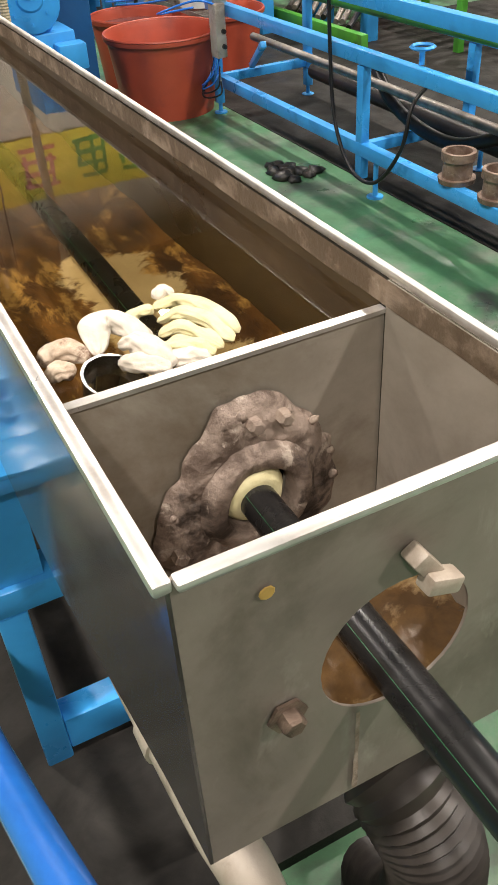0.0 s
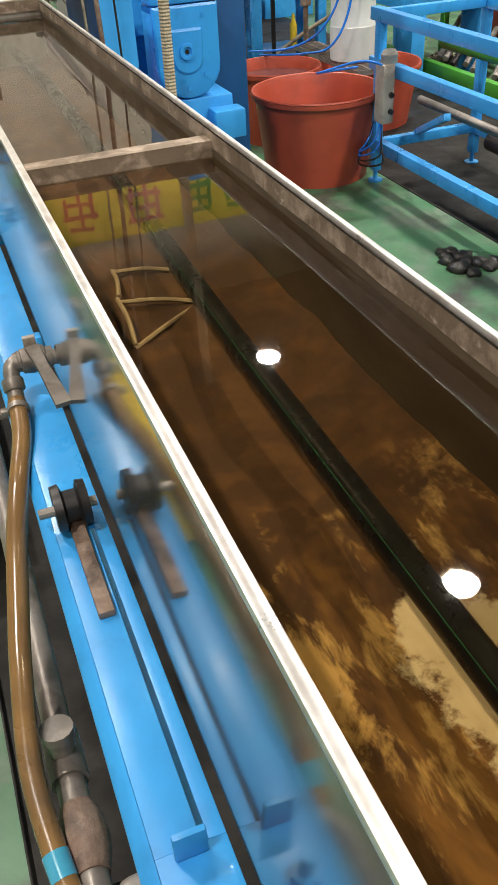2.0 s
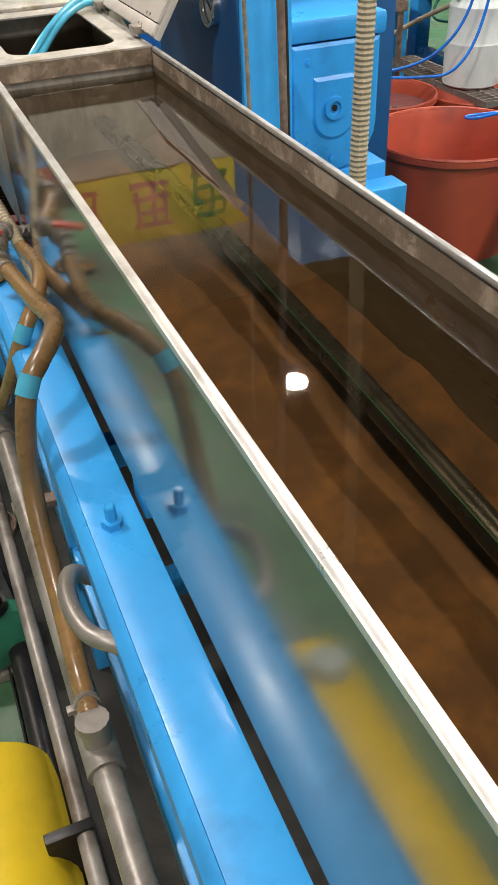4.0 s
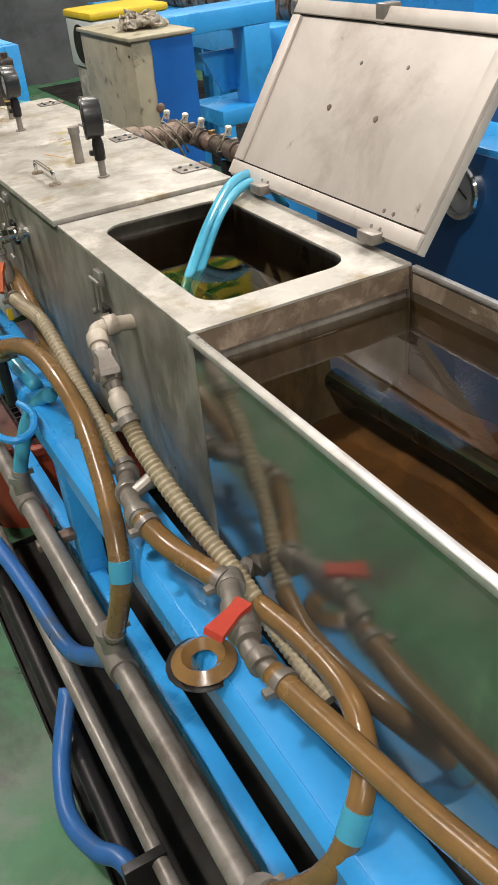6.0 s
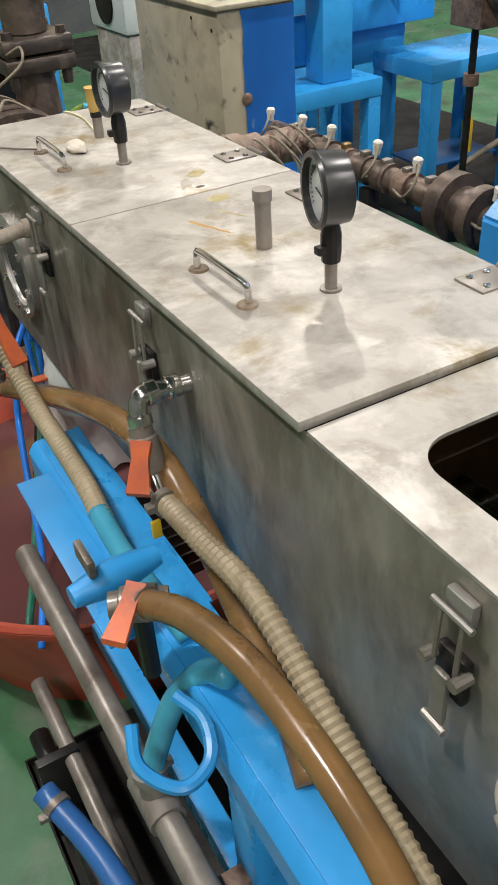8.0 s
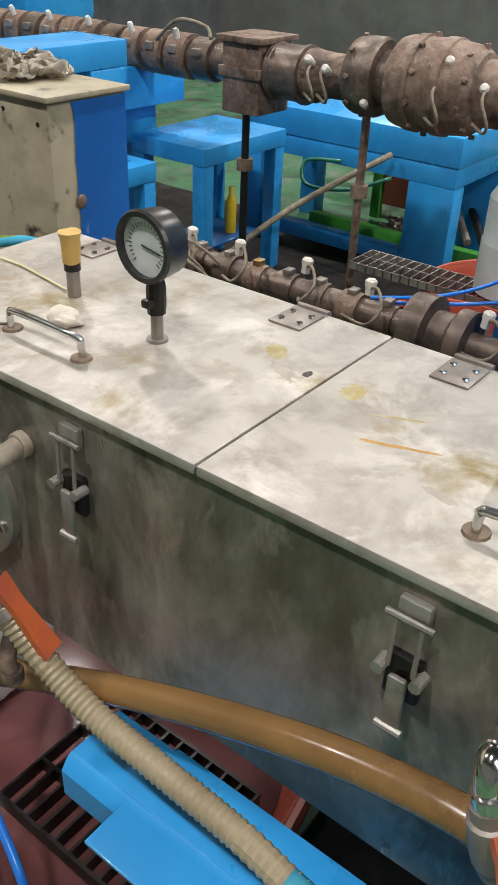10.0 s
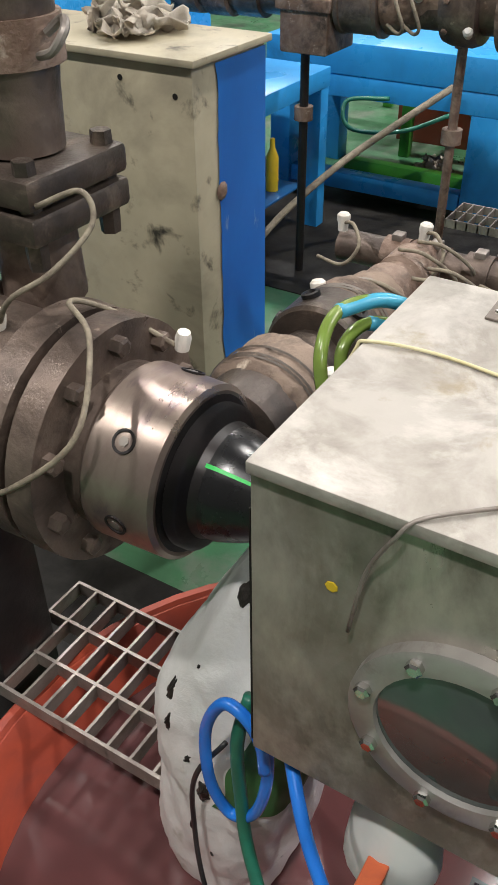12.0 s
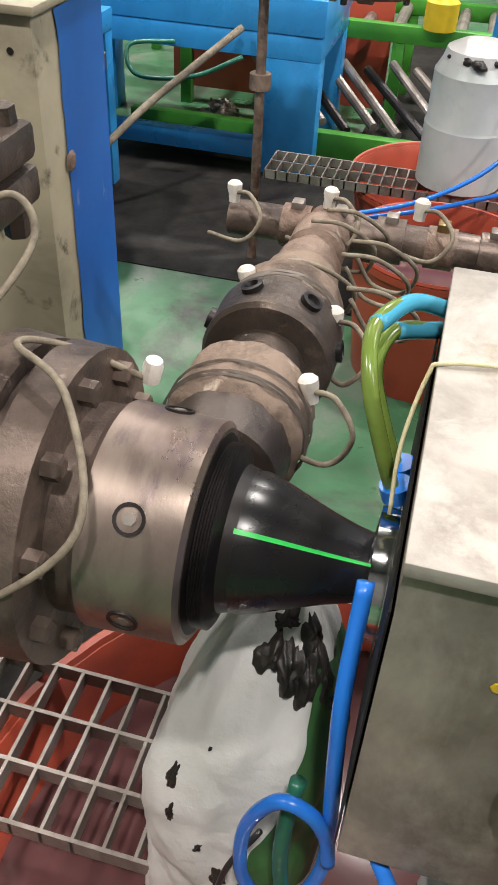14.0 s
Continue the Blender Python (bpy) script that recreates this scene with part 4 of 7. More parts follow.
def slack_roll(pts, radii, seed, flat=0.5):
    """A slack fold of cloth or a limp glove finger along a line."""
    line = curve_points(pts, 8)
    bm = bmesh.new()
    rings = []
    n = 32
    for i, c in enumerate(line):
        t = i / (len(line) - 1)
        x = t * (len(radii) - 1)
        k = min(int(x), len(radii) - 2)
        r = radii[k] + (radii[k + 1] - radii[k]) * (x - k)
        r *= math.sqrt(max(0.02, 1 - (2 * t - 1) ** 8))
        d = (line[min(i + 1, len(line) - 1)] - line[max(i - 1, 0)]).normalized()
        u = d.cross(Vector((0, 0, 1))).normalized()
        v = u.cross(d)
        row = []
        for j in range(n):
            a = 2 * math.pi * j / n
            w = 0.8 * r * (1 + 0.4 * noise.noise(Vector((math.cos(a) * 1.3, math.sin(a) * 1.3, t * 4 + seed))) + 0.34 * noise.noise(Vector((math.cos(a) * 3.2, math.sin(a) * 3.2, t * 5 + seed))))
            row.append(bm.verts.new(c + u * math.cos(a) * w + v * math.sin(a) * w * flat))
        rings.append(row)
    for p, q in zip(rings, rings[1:]):
        for j in range(n):
            bm.faces.new((p[j], p[(j + 1) % n], q[(j + 1) % n], q[j]))
    bm.faces.new(rings[0])
    bm.faces.new(rings[-1])
    bmesh.ops.recalc_face_normals(bm, faces=bm.faces)
    return bm


gl = thing("rubber_glove", "limp pale yellow rubber glove lying over the pipe", "glove", (0, 0, wz))
for nm, pts, radii, sd in (("finger", [(0.112, 0.394, 0.0), (0.13, 0.401, 0.006), (0.152, 0.4, 0.008)], (0.009, 0.011, 0.01), 1),
                           ("finger", [(0.15, 0.402, 0.006), (0.18, 0.398, 0.01), (0.202, 0.362, 0.006), (0.21, 0.318, 0.0)], (0.009, 0.014, 0.014, 0.012), 2),
                           ("finger", [(0.146, 0.378, 0.003), (0.172, 0.374, 0.008), (0.19, 0.346, 0.006), (0.198, 0.306, 0.0)], (0.008, 0.013, 0.012, 0.011), 3),
                           ("finger", [(0.138, 0.356, 0.0), (0.158, 0.352, 0.006), (0.174, 0.328, 0.005), (0.184, 0.3, 0.0)], (0.008, 0.012, 0.011, 0.01), 4),
                           ("palm", [(0.13, 0.335, -0.002), (0.15, 0.328, 0.002), (0.165, 0.31, 0.0), (0.172, 0.296, -0.002)], (0.009, 0.014, 0.014, 0.01), 6)):
    part(nm, slack_roll(pts, radii, sd), M["cloth_y"], gl, smooth=True)
part("tip", slack_roll([(0.16, 0.41, 0.01), (0.17, 0.418, 0.014), (0.182, 0.414, 0.01)], (0.008, 0.013, 0.008), 9), M["cloth"], gl, "bleached white fingertip", smooth=True)
wr = thing("white_rag", "wet white rag with brown stains bunched in the water", "rag", (0, 0, wz))
for pts, radii, sd, key in (([(0.072, 0.352, 0.0), (0.082, 0.384, 0.01), (0.1, 0.39, 0.014), (0.114, 0.37, 0.01), (0.12, 0.34, 0.002)], (0.012, 0.02, 0.019, 0.016, 0.014), 11, "cloth"),
                            ([(0.098, 0.36, 0.002), (0.112, 0.346, 0.006), (0.122, 0.322, 0.004), (0.13, 0.298, -0.002)], (0.014, 0.019, 0.018, 0.014), 12, "cloth"),
                            ([(0.088, 0.336, -0.004), (0.1, 0.322, 0.0), (0.114, 0.306, 0.0), (0.124, 0.292, -0.003)], (0.01, 0.016, 0.015, 0.012), 13, "cloth"),
                            ([(0.018, 0.372, -0.004), (0.034, 0.376, 0.004), (0.05, 0.366, 0.006), (0.064, 0.35, 0.0)], (0.012, 0.018, 0.017, 0.012), 14, "cloth_brown"),
                            ([(0.016, 0.35, -0.006), (0.03, 0.346, 0.0), (0.046, 0.338, 0.0)], (0.01, 0.016, 0.012), 15, "cloth_brown"),
                            ([(0.13, 0.32, -0.006), (0.15, 0.306, -0.003), (0.17, 0.296, -0.004)], (0.012, 0.017, 0.013), 16, "cloth")):
    part("fold", slack_roll(pts, radii, sd, 0.62), M[key], wr, smooth=True)
cu = thing("metal_cup", "small open steel cup tilted in the rag", "cup", (0.067, 0.325, WATER - 0.012))
part("cup", lathe(bmesh.new(), (0, 0, -0.03), (0.2, -0.25, 1), [(0, 0.026), (0.045, 0.031), (0.047, 0.033), (0.047, 0.03), (0.003, 0.024)], 22, caps=False), M["chrome"], cu)

M["duct"] = mat("duct_rubber", (0.022, 0.018, 0.016), 0.4, 0, (0.05, 0.042, 0.036), 8, spec=0.35)


# ---- blue bed under the tank ----
bed = thing("machine_bed", "bright blue painted steel machine bed under the tank", "machine frame", (0, 0, 0))
BY0, BY1, BZ = 0.665, 5.04, 0.768
for s in (-1, 1):
    c = W / 2
    f = (lambda x: x) if s < 0 else (lambda x: 2 * c - x)

    def bx(bm, a, b, *r, f=f):
        return box(bm, min(f(a), f(b)), max(f(a), f(b)), *r)
    # the flange is slotted behind the end and beside the guide roller
    for a, b, y0, y1 in ((-0.104, -0.012, BY0, 0.757), (-0.104, -0.028, 0.757, 0.88), (-0.104, -0.054, 0.88, 1.4), (-0.047, -0.028, 0.88, 1.4), (-0.104, -0.028, 1.4, BY1)):
        part("top_flange", bx(bmesh.new(), a, b, y0, y1, BZ - 0.008, BZ, 0.001), M["blue"], bed)
    bm = bmesh.new()
    for y in (BY0, BY1):
        for x, z in ((-0.1045, BZ), (-0.112, BZ - 0.004), (-0.122, BZ - 0.018), (-0.122, BZ - 0.06), (-0.118, BZ - 0.06), (-0.118, BZ - 0.02), (-0.1045, BZ - 0.006)):
            bm.verts.new((f(x), y, z))
    bm.verts.ensure_lookup_table()
    for k in range(7):
        bm.faces.new([bm.verts[i] for i in (k, (k + 1) % 7, 7 + (k + 1) % 7, 7 + k)])
    bm.faces.new(bm.verts[:7])
    bm.faces.new(bm.verts[7:])
    bmesh.ops.recalc_face_normals(bm, faces=bm.faces)
    part("folded_edge", bm, M["blue"], bed)
    part("web", bx(bmesh.new(), -0.042, -0.034, 0.76, BY1, 0.62, BZ - 0.0085), M["blue"], bed)
    part("lower_rail", bx(bmesh.new(), -0.11, -0.07, 0.79, BY1 - 0.1, 0.36, 0.4, 0.004), M["blue"], bed)
    part("end_lip", bx(bmesh.new(), -0.117, -0.001, BY0 + 0.001, BY0 + 0.005, BZ - 0.034, BZ - 0.0085, 0.001), M["blue"], bed)
    part("end_web", bx(bmesh.new(), -0.098, -0.002, 0.715, 0.72, 0.508, BZ - 0.0085), M["blue"], bed)
    part("portal_leg", bx(bmesh.new(), -0.1, -0.046, 0.7, 0.78, 0.0, 0.45, 0.006), M["blue"], bed)
    for y in (1.9, 3.1, 4.3):
        part("leg", bx(bmesh.new(), -0.112, -0.06, y, y + 0.06, 0.0, BZ - 0.0085, 0.004), M["blue"], bed)
part("portal_beam", boxm(-0.1, W + 0.1, 0.7, 0.78, 0.4505, 0.507, 0.006), M["blue"], bed)
part("portal_rail", boxm(-0.0455, W + 0.0455, 0.705, 0.765, 0.03, 0.12, 0.004), M["blue"], bed)
part("crossbar", boxm(-0.058, W + 0.058, 3.12, 3.17, 0.55, 0.61, 0.004), M["blue"], bed)
part("crossbar", boxm(-0.058, W + 0.058, 3.12, 3.17, 0.14, 0.2, 0.004), M["blue"], bed)
for y in (1.0, 2.75, 4.2):
    e = 0.018 if y == 2.75 else -0.04
    part("saddle", boxm(-e, W + e, y, y + 0.06, BZ - 0.028, BOT - 0.0005, 0.003), M["blue"], bed)
for y in (0.81, 2.73, 3.9):
    part("bolt", lathe(bmesh.new(), (-0.071, y, BZ), (0, 0, 1), [(0, 0.016), (0.012, 0.016), (0.012, 0.0085), (0.036, 0.0085), (0.038, 0.006)], 6), M["blue"], bed, "blue painted adjusting bolt")
part("lug", boxm(-0.085, -0.05, 0.868, 0.876, BZ, BZ + 0.04, 0.002), M["blue"], bed)
# tray shape added to blacken the floor that shows under the tank
dt = thing("dark_floor_tray", "black tray shape added over the floor under the tank", "tray", (0, 0, 0))
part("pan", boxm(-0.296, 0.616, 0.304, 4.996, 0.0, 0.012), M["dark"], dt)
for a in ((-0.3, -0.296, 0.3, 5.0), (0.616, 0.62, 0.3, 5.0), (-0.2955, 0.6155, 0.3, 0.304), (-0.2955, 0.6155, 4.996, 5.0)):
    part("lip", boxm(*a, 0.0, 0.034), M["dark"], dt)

wh = thing("guide_roller", "dark grooved guide roller on the blue bed", "roller", (-0.07, 1.41, BZ))
part("wheel", lathe(bmesh.new(), (-0.027, 0, 0.037), (1, 0, 0), [(0, 0.034), (0.012, 0.036), (0.016, 0.024), (0.034, 0.024), (0.038, 0.036), (0.05, 0.034)], 26), M["black_iron"], wh)
part("axle", rod(bmesh.new(), (-0.05, 0, 0.035), (0.035, 0, 0.035), 0.008, 10), M["galv"], wh)
part("bracket", boxm(-0.012, 0.01, -0.2, 0.02, 0.0, 0.012, 0.002), M["rust"], wh)


# ---- pipework beside the tank ----
def ring(bm, p, d, r, w):
    return lathe(bm, Vector(p) - Vector(d).normalized() * w / 2, d, [(0, r), (w, r)], 14 if r < 0.05 else 24)


def hose_thing(name, label, mat_, pts, r, category="hose", clamps=(), bands=(), ribs=0.0, n=8):
    t = thing(name, label, category)
    part("tube", hose(bmesh.new(), pts, r, 12, n, ribs=ribs, pitch=0.009), M[mat_], t, smooth=not ribs)
    line = curve_points(pts, n)
    for k in clamps:
        i = min(len(line) - 2, max(1, round(k * (len(line) - 1))))
        bm = ring(bmesh.new(), line[i], line[i + 1] - line[i - 1], r + 0.003 + ribs, 0.012)
        d, u, v = axis_frame(line[i + 1] - line[i - 1])
        box(bm, -0.007, 0.007, -0.006, 0.006, -0.005, 0.005, 0.001, m=Matrix.Translation(line[i] + u * (r + 0.006)))
        part("clamp", bm, M["galv"], t, "steel hose clamp")
    for k in bands:
        i = min(len(line) - 2, max(1, round(k * (len(line) - 1))))
        part("tape_band", ring(bmesh.new(), line[i], line[i + 1] - line[i - 1], r + 0.0012, 0.035), M["cyan"], t, "wrap of pale blue tape")
    return t


def fit_part(name, pts, r, collars, material, parent):
    """Rigid pipe bent through the points, with thicker sockets as parts of it."""
    o = part(name, hose(bmesh.new(), pts, r, 14, 6), material, parent)
    for p, d, rr, w in collars:
        d = Vector(d).normalized()
        part("socket", lathe(bmesh.new(), Vector(p) - d * w / 2, d, [(0, rr * 0.94), (w * 0.12, rr), (w * 0.88, rr), (w, rr * 0.94)], 14), material, o)


def ball_valve(t, p, d, lever, col, r=0.016):
    """A valve body at p along d, with a flat lever that reaches to lever."""
    d = Vector(d).normalized()
    p = Vector(p)
    v = part("valve_body", lathe(bmesh.new(), p - d * 0.035, d, [(0, r * 1.1), (0.012, r * 1.15), (0.014, r * 1.4), (0.035, r * 1.55), (0.056, r * 1.4), (0.058, r * 1.15), (0.07, r * 1.1)], 14), M["galv"], t, "worn grey ball valve")
    a, b = p, Vector(lever)
    e = (b - a).normalized()
    side = e.cross(Vector((0, 0, 1))).normalized() * 0.0125
    up = side.cross(e).normalized() * 0.0045
    bm = bmesh.new()
    base = a + up * 6
    vs = [bm.verts.new(q + s * side + k * up) for q, w in ((base, 1), (base.lerp(b, 0.35), 0.8), (b, 1.15)) for s, k in ((-w, -1), (w, -1), (w, 1), (-w, 1))]
    for i in (0, 4):
        for k in range(4):
            bm.faces.new((vs[i + k], vs[i + (k + 1) % 4], vs[i + 4 + (k + 1) % 4], vs[i + 4 + k]))
    bm.faces.new(vs[3::-1])
    bm.faces.new(vs[8:12])
    bmesh.ops.recalc_face_normals(bm, faces=bm.faces)
    part("lever", bm, M[col], v, "%s valve lever" % col)


# long header pipe
gp = thing("header_pipe", "long worn grey header pipe on clamps", "pipe", (0, 0, 0))
part("pipe", rod(bmesh.new(), (-0.172, 0.48, 0.53), (-0.172, 5.05, 0.53), 0.021, 16), M["galv"], gp, smooth=False)
for y in (1.2, 2.55, 3.38, 3.91, 4.47):
    part("tee", lathe(ring(bmesh.new(), (-0.172, y, 0.53), (0, 1, 0), 0.027, 0.08), (-0.172, y, 0.53), (0, 0.1, 1), [(0, 0.02), (0.05, 0.02), (0.05, 0.024), (0.065, 0.024)], 14), M["galv"], gp, "threaded pipe tee")
for y in (1.0, 2.2, 3.15, 4.33):
    part("bracket", box(bmesh.new(), -0.196, -0.1, y - 0.015, y + 0.015, 0.49, 0.506, 0.002), M["rust"], gp)
part("valve", lathe(bmesh.new(), (-0.172, 1.02, 0.53), (0, 1, 0), [(0, 0.024), (0.02, 0.03), (0.05, 0.034), (0.08, 0.03), (0.1, 0.024)], 14), M["rust"], gp, "corroded inline valve")
lp = thing("floor_pipe", "dark oily pipe along the floor", "pipe")
part("pipe", rod(bmesh.new(), (-0.27, 2.3, 0.09), (-0.255, 5.0, 0.09), 0.022, 14), M["black_iron"], lp)
part("pipe", rod(bmesh.new(), (-0.225, 2.3, 0.24), (-0.225, 5.0, 0.24), 0.016, 14), M["galv"], lp)
for y in (2.6, 3.7, 4.8):
    part("stand", boxm(-0.29, -0.21, y, y + 0.02, 0.03, 0.26, 0.002), M["black_iron"], lp)

# branch at the hatch
br = thing("water_branch", "aged pale plastic pipe elbow with valve off the tank wall", "pipe fitting")
fit_part("elbow", [(0.002, 4.01, 1.086), (-0.04, 4.013, 1.09), (-0.058, 4.012, 1.088), (-0.066, 3.995, 1.078), (-0.07, 3.965, 1.064), (-0.075, 3.915, 1.03), (-0.078, 3.88, 1.002)], 0.0125,
     [((-0.035, 4.013, 1.09), (1, 0, 0), 0.0165, 0.02), ((-0.065, 3.995, 1.08), (0.2, 1, 0.5), 0.0165, 0.022), ((-0.0765, 3.9, 1.018), (0, 1, 0.8), 0.016, 0.024)], M["pvc"], br)
ball_valve(br, (-0.073, 3.945, 1.052), (0.05, 1, 0.75), (-0.078, 3.915, 1.066), "galv", 0.012)
part("lug", lathe(bmesh.new(), (-0.09, 3.945, 1.05), (-1, 0, 0.2), [(0, 0.011), (0.006, 0.011), (0.006, 0.006), (0.003, 0.006)], 14), M["galv"], br)
hose_thing("suction_hose", "dusty ribbed hose sloping down from the branch", "ribbed", [(-0.078, 3.882, 1.003), (-0.075, 3.83, 0.965), (-0.06, 3.74, 0.91), (-0.04, 3.65, 0.86), (-0.025, 3.56, 0.81), (-0.018, 3.45, 0.78)], 0.0125, clamps=(0.02,), ribs=0.0022)
# second branch
br = thing("water_branch", "metal pipe elbow with orange-levered valve off the tank wall", "pipe fitting")
fit_part("elbow", [(0.002, 4.595, 1.076), (-0.04, 4.6, 1.077), (-0.058, 4.602, 1.076), (-0.066, 4.598, 1.062), (-0.068, 4.59, 1.03), (-0.07, 4.575, 0.99), (-0.071, 4.55, 0.965)], 0.0115,
     [((-0.02, 4.598, 1.077), (1, 0, 0), 0.0145, 0.016), ((-0.047, 4.6, 1.077), (1, 0, 0), 0.015, 0.014), ((-0.067, 4.594, 1.05), (0, 0.3, 1), 0.015, 0.014)], M["chrome"], br)
ball_valve(br, (-0.069, 4.583, 1.01), (0, 0.3, 1), (-0.1, 4.545, 0.985), "orange", 0.013)
part("tag", boxm(-0.095, -0.083, 4.53, 4.535, 0.925, 0.95, 0.001), M["yellow"], br, "small yellow tag")
hose_thing("suction_hose", "dusty ribbed hose running along the tank", "ribbed", [(-0.071, 4.55, 0.965), (-0.07, 4.45, 0.975), (-0.068, 4.33, 0.985), (-0.064, 4.2, 0.925), (-0.062, 4.08, 0.87), (-0.064, 3.98, 0.845)], 0.0125, clamps=(0.03, 0.97), ribs=0.0022)
# manifold between the hoses
mf = thing("hose_manifold", "grey metal tee fitting joining hoses", "pipe fitting")
fit_part("body", [(-0.064, 3.98, 0.845), (-0.08, 3.94, 0.85), (-0.1, 3.87, 0.872), (-0.111, 3.79, 0.885)], 0.015,
     [((-0.07, 3.965, 0.848), (0.3, 1, -0.1), 0.02, 0.02), ((-0.108, 3.81, 0.88), (0.1, 1, -0.1), 0.021, 0.022), ((-0.095, 3.89, 0.868), (0.2, 1, -0.2), 0.0215, 0.016)], M["galv"], mf)
part("stub", rod(bmesh.new(), (-0.095, 3.88, 0.868), (-0.05, 3.885, 0.885), 0.012, 12), M["galv"], mf)
part("drain", rod(bmesh.new(), (-0.1, 3.86, 0.86), (-0.105, 3.855, 0.82), 0.015, 12), M["rust"], mf)
hose_thing("water_hose", "shiny amber plastic hose, short length", "amber", [(-0.111, 3.79, 0.888), (-0.1, 3.73, 0.878), (-0.075, 3.67, 0.865), (-0.06, 3.63, 0.86)], 0.017, clamps=(0.08, 0.9))
rt = thing("red_valve_tee", "grey tee on the tank wall with red valve lever", "pipe fitting")
fit_part("tee", [(0.002, 3.68, 0.822), (-0.025, 3.66, 0.84), (-0.05, 3.64, 0.856), (-0.075, 3.58, 0.87), (-0.09, 3.51, 0.86), (-0.083, 3.47, 0.852)], 0.0145,
     [((-0.055, 3.63, 0.858), (0.4, 1, -0.2), 0.0205, 0.03), ((-0.015, 3.667, 0.833), (1, -0.6, -0.5), 0.019, 0.014), ((-0.087, 3.49, 0.857), (0.1, 1, 0), 0.019, 0.02)], M["galv"], rt)
ball_valve(rt, (-0.082, 3.55, 0.868), (0.2, 1, 0), (-0.128, 3.53, 0.89), "red", 0.0155)
part("loop", lathe(bmesh.new(), (0, 0, 0), (0, 0, 1), [(0, 0.03), (0.012, 0.045), (0.024, 0.03), (0.012, 0.018), (0, 0.03)], 20, caps=False), M["amber"], rt, "coiled offcut of amber hose").location = (-0.12, 3.6, 0.765)
part("loop", lathe(bmesh.new(), (0, 0, 0), (0, 0, 1), [(0, 0.036), (0.01, 0.052), (0.02, 0.036), (0.01, 0.028), (0, 0.036)], 20, caps=False), M["black_iron"], rt, "coil of black hose").location = (-0.118, 3.61, 0.752)
hose_thing("water_hose", "long amber hose arching over the bed, tape wrapped", "amber", [(-0.083, 3.47, 0.852), (-0.072, 3.38, 0.858), (-0.058, 3.22, 0.88), (-0.052, 3.1, 0.91), (-0.068, 3.02, 0.925), (-0.1, 2.975, 0.912), (-0.128, 2.955, 0.88), (-0.15, 2.93, 0.8), (-0.162, 2.88, 0.7), (-0.165, 2.78, 0.61), (-0.17, 2.65, 0.56), (-0.172, 2.57, 0.585)], 0.0165, clamps=(0.02, 0.97), bands=(0.53,))
hose_thing("water_hose", "brown hose looping under the red valve, tape wrapped", "amber", [(-0.03, 3.6, 0.83), (-0.02, 3.5, 0.84), (-0.025, 3.4, 0.85), (-0.05, 3.33, 0.835), (-0.09, 3.295, 0.79), (-0.12, 3.3, 0.72), (-0.145, 3.34, 0.64), (-0.17, 3.38, 0.585)], 0.0155, clamps=(0.97,), bands=(0.58,))
hose_thing("water_hose", "thick amber hose bending down to the header", "amber", [(-0.14, 4.48, 0.89), (-0.115, 4.4, 0.925), (-0.1, 4.27, 0.95), (-0.097, 4.1, 0.925), (-0.11, 3.98, 0.87), (-0.132, 3.88, 0.81), (-0.149, 3.84, 0.75), (-0.162, 3.87, 0.65), (-0.171, 3.905, 0.585)], 0.0175, clamps=(0.02, 0.96), bands=(0.72,))
hose_thing("water_hose", "short grey-blue hose into the header pipe", "cyan", [(-0.075, 4.4, 0.8), (-0.09, 4.44, 0.775), (-0.125, 4.462, 0.72), (-0.155, 4.47, 0.64), (-0.171, 4.472, 0.59)], 0.0165, clamps=(0.95,))
hose_thing("water_hose", "long amber hose running beside the tank wall", "amber", [(-0.13, 5.3, 0.76), (-0.1, 5.18, 0.8), (-0.065, 5.02, 0.855), (-0.055, 4.85, 0.925), (-0.052, 4.7, 0.975), (-0.05, 4.58, 0.985), (-0.046, 4.48, 0.93), (-0.042, 4.4, 0.85), (-0.04, 4.33, 0.79), (-0.06, 4.25, 0.77)], 0.018)
# third branch by the sight glass
br = thing("water_branch", "white plastic elbow with orange-levered valve by the sight glass", "pipe fitting")
fit_part("elbow", [(0.002, 5.2, 1.076), (-0.06, 5.201, 1.068), (-0.108, 5.202, 1.062), (-0.122, 5.2, 1.054), (-0.128, 5.192, 1.036), (-0.127, 5.175, 1.01)], 0.0125,
     [((-0.004, 5.2, 1.075), (1, 0, 0), 0.0165, 0.014), ((-0.062, 5.201, 1.068), (1, 0, 0.1), 0.015, 0.012), ((-0.1, 5.202, 1.063), (1, 0, 0.15), 0.0165, 0.016), ((-0.128, 5.182, 1.022), (0, 0.5, 1), 0.017, 0.02)], M["pvc"], br)
part("nipple", rod(bmesh.new(), (-0.127, 5.178, 1.013), (-0.112, 5.125, 0.95), 0.014, 12), M["black_iron"], br)
ball_valve(br, (-0.116, 5.14, 0.968), (0.2, -0.65, -0.75), (-0.095, 5.065, 0.905), "orange", 0.013)
fit_part("drain", [(-0.105, 5.11, 0.93), (-0.13, 5.1, 0.9), (-0.13, 5.09, 0.87)], 0.01, [((-0.13, 5.095, 0.88), (0, 0, 1), 0.013, 0.014)], M["rust"], br)
hose_thing("suction_hose", "pale ribbed hose below the orange valve", "ribbed", [(-0.112, 5.125, 0.95), (-0.104, 5.08, 0.9), (-0.098, 5.0, 0.855), (-0.096, 4.9, 0.84), (-0.096, 4.8, 0.83), (-0.1, 4.72, 0.815)], 0.0145, clamps=(0.03,), ribs=0.0022)
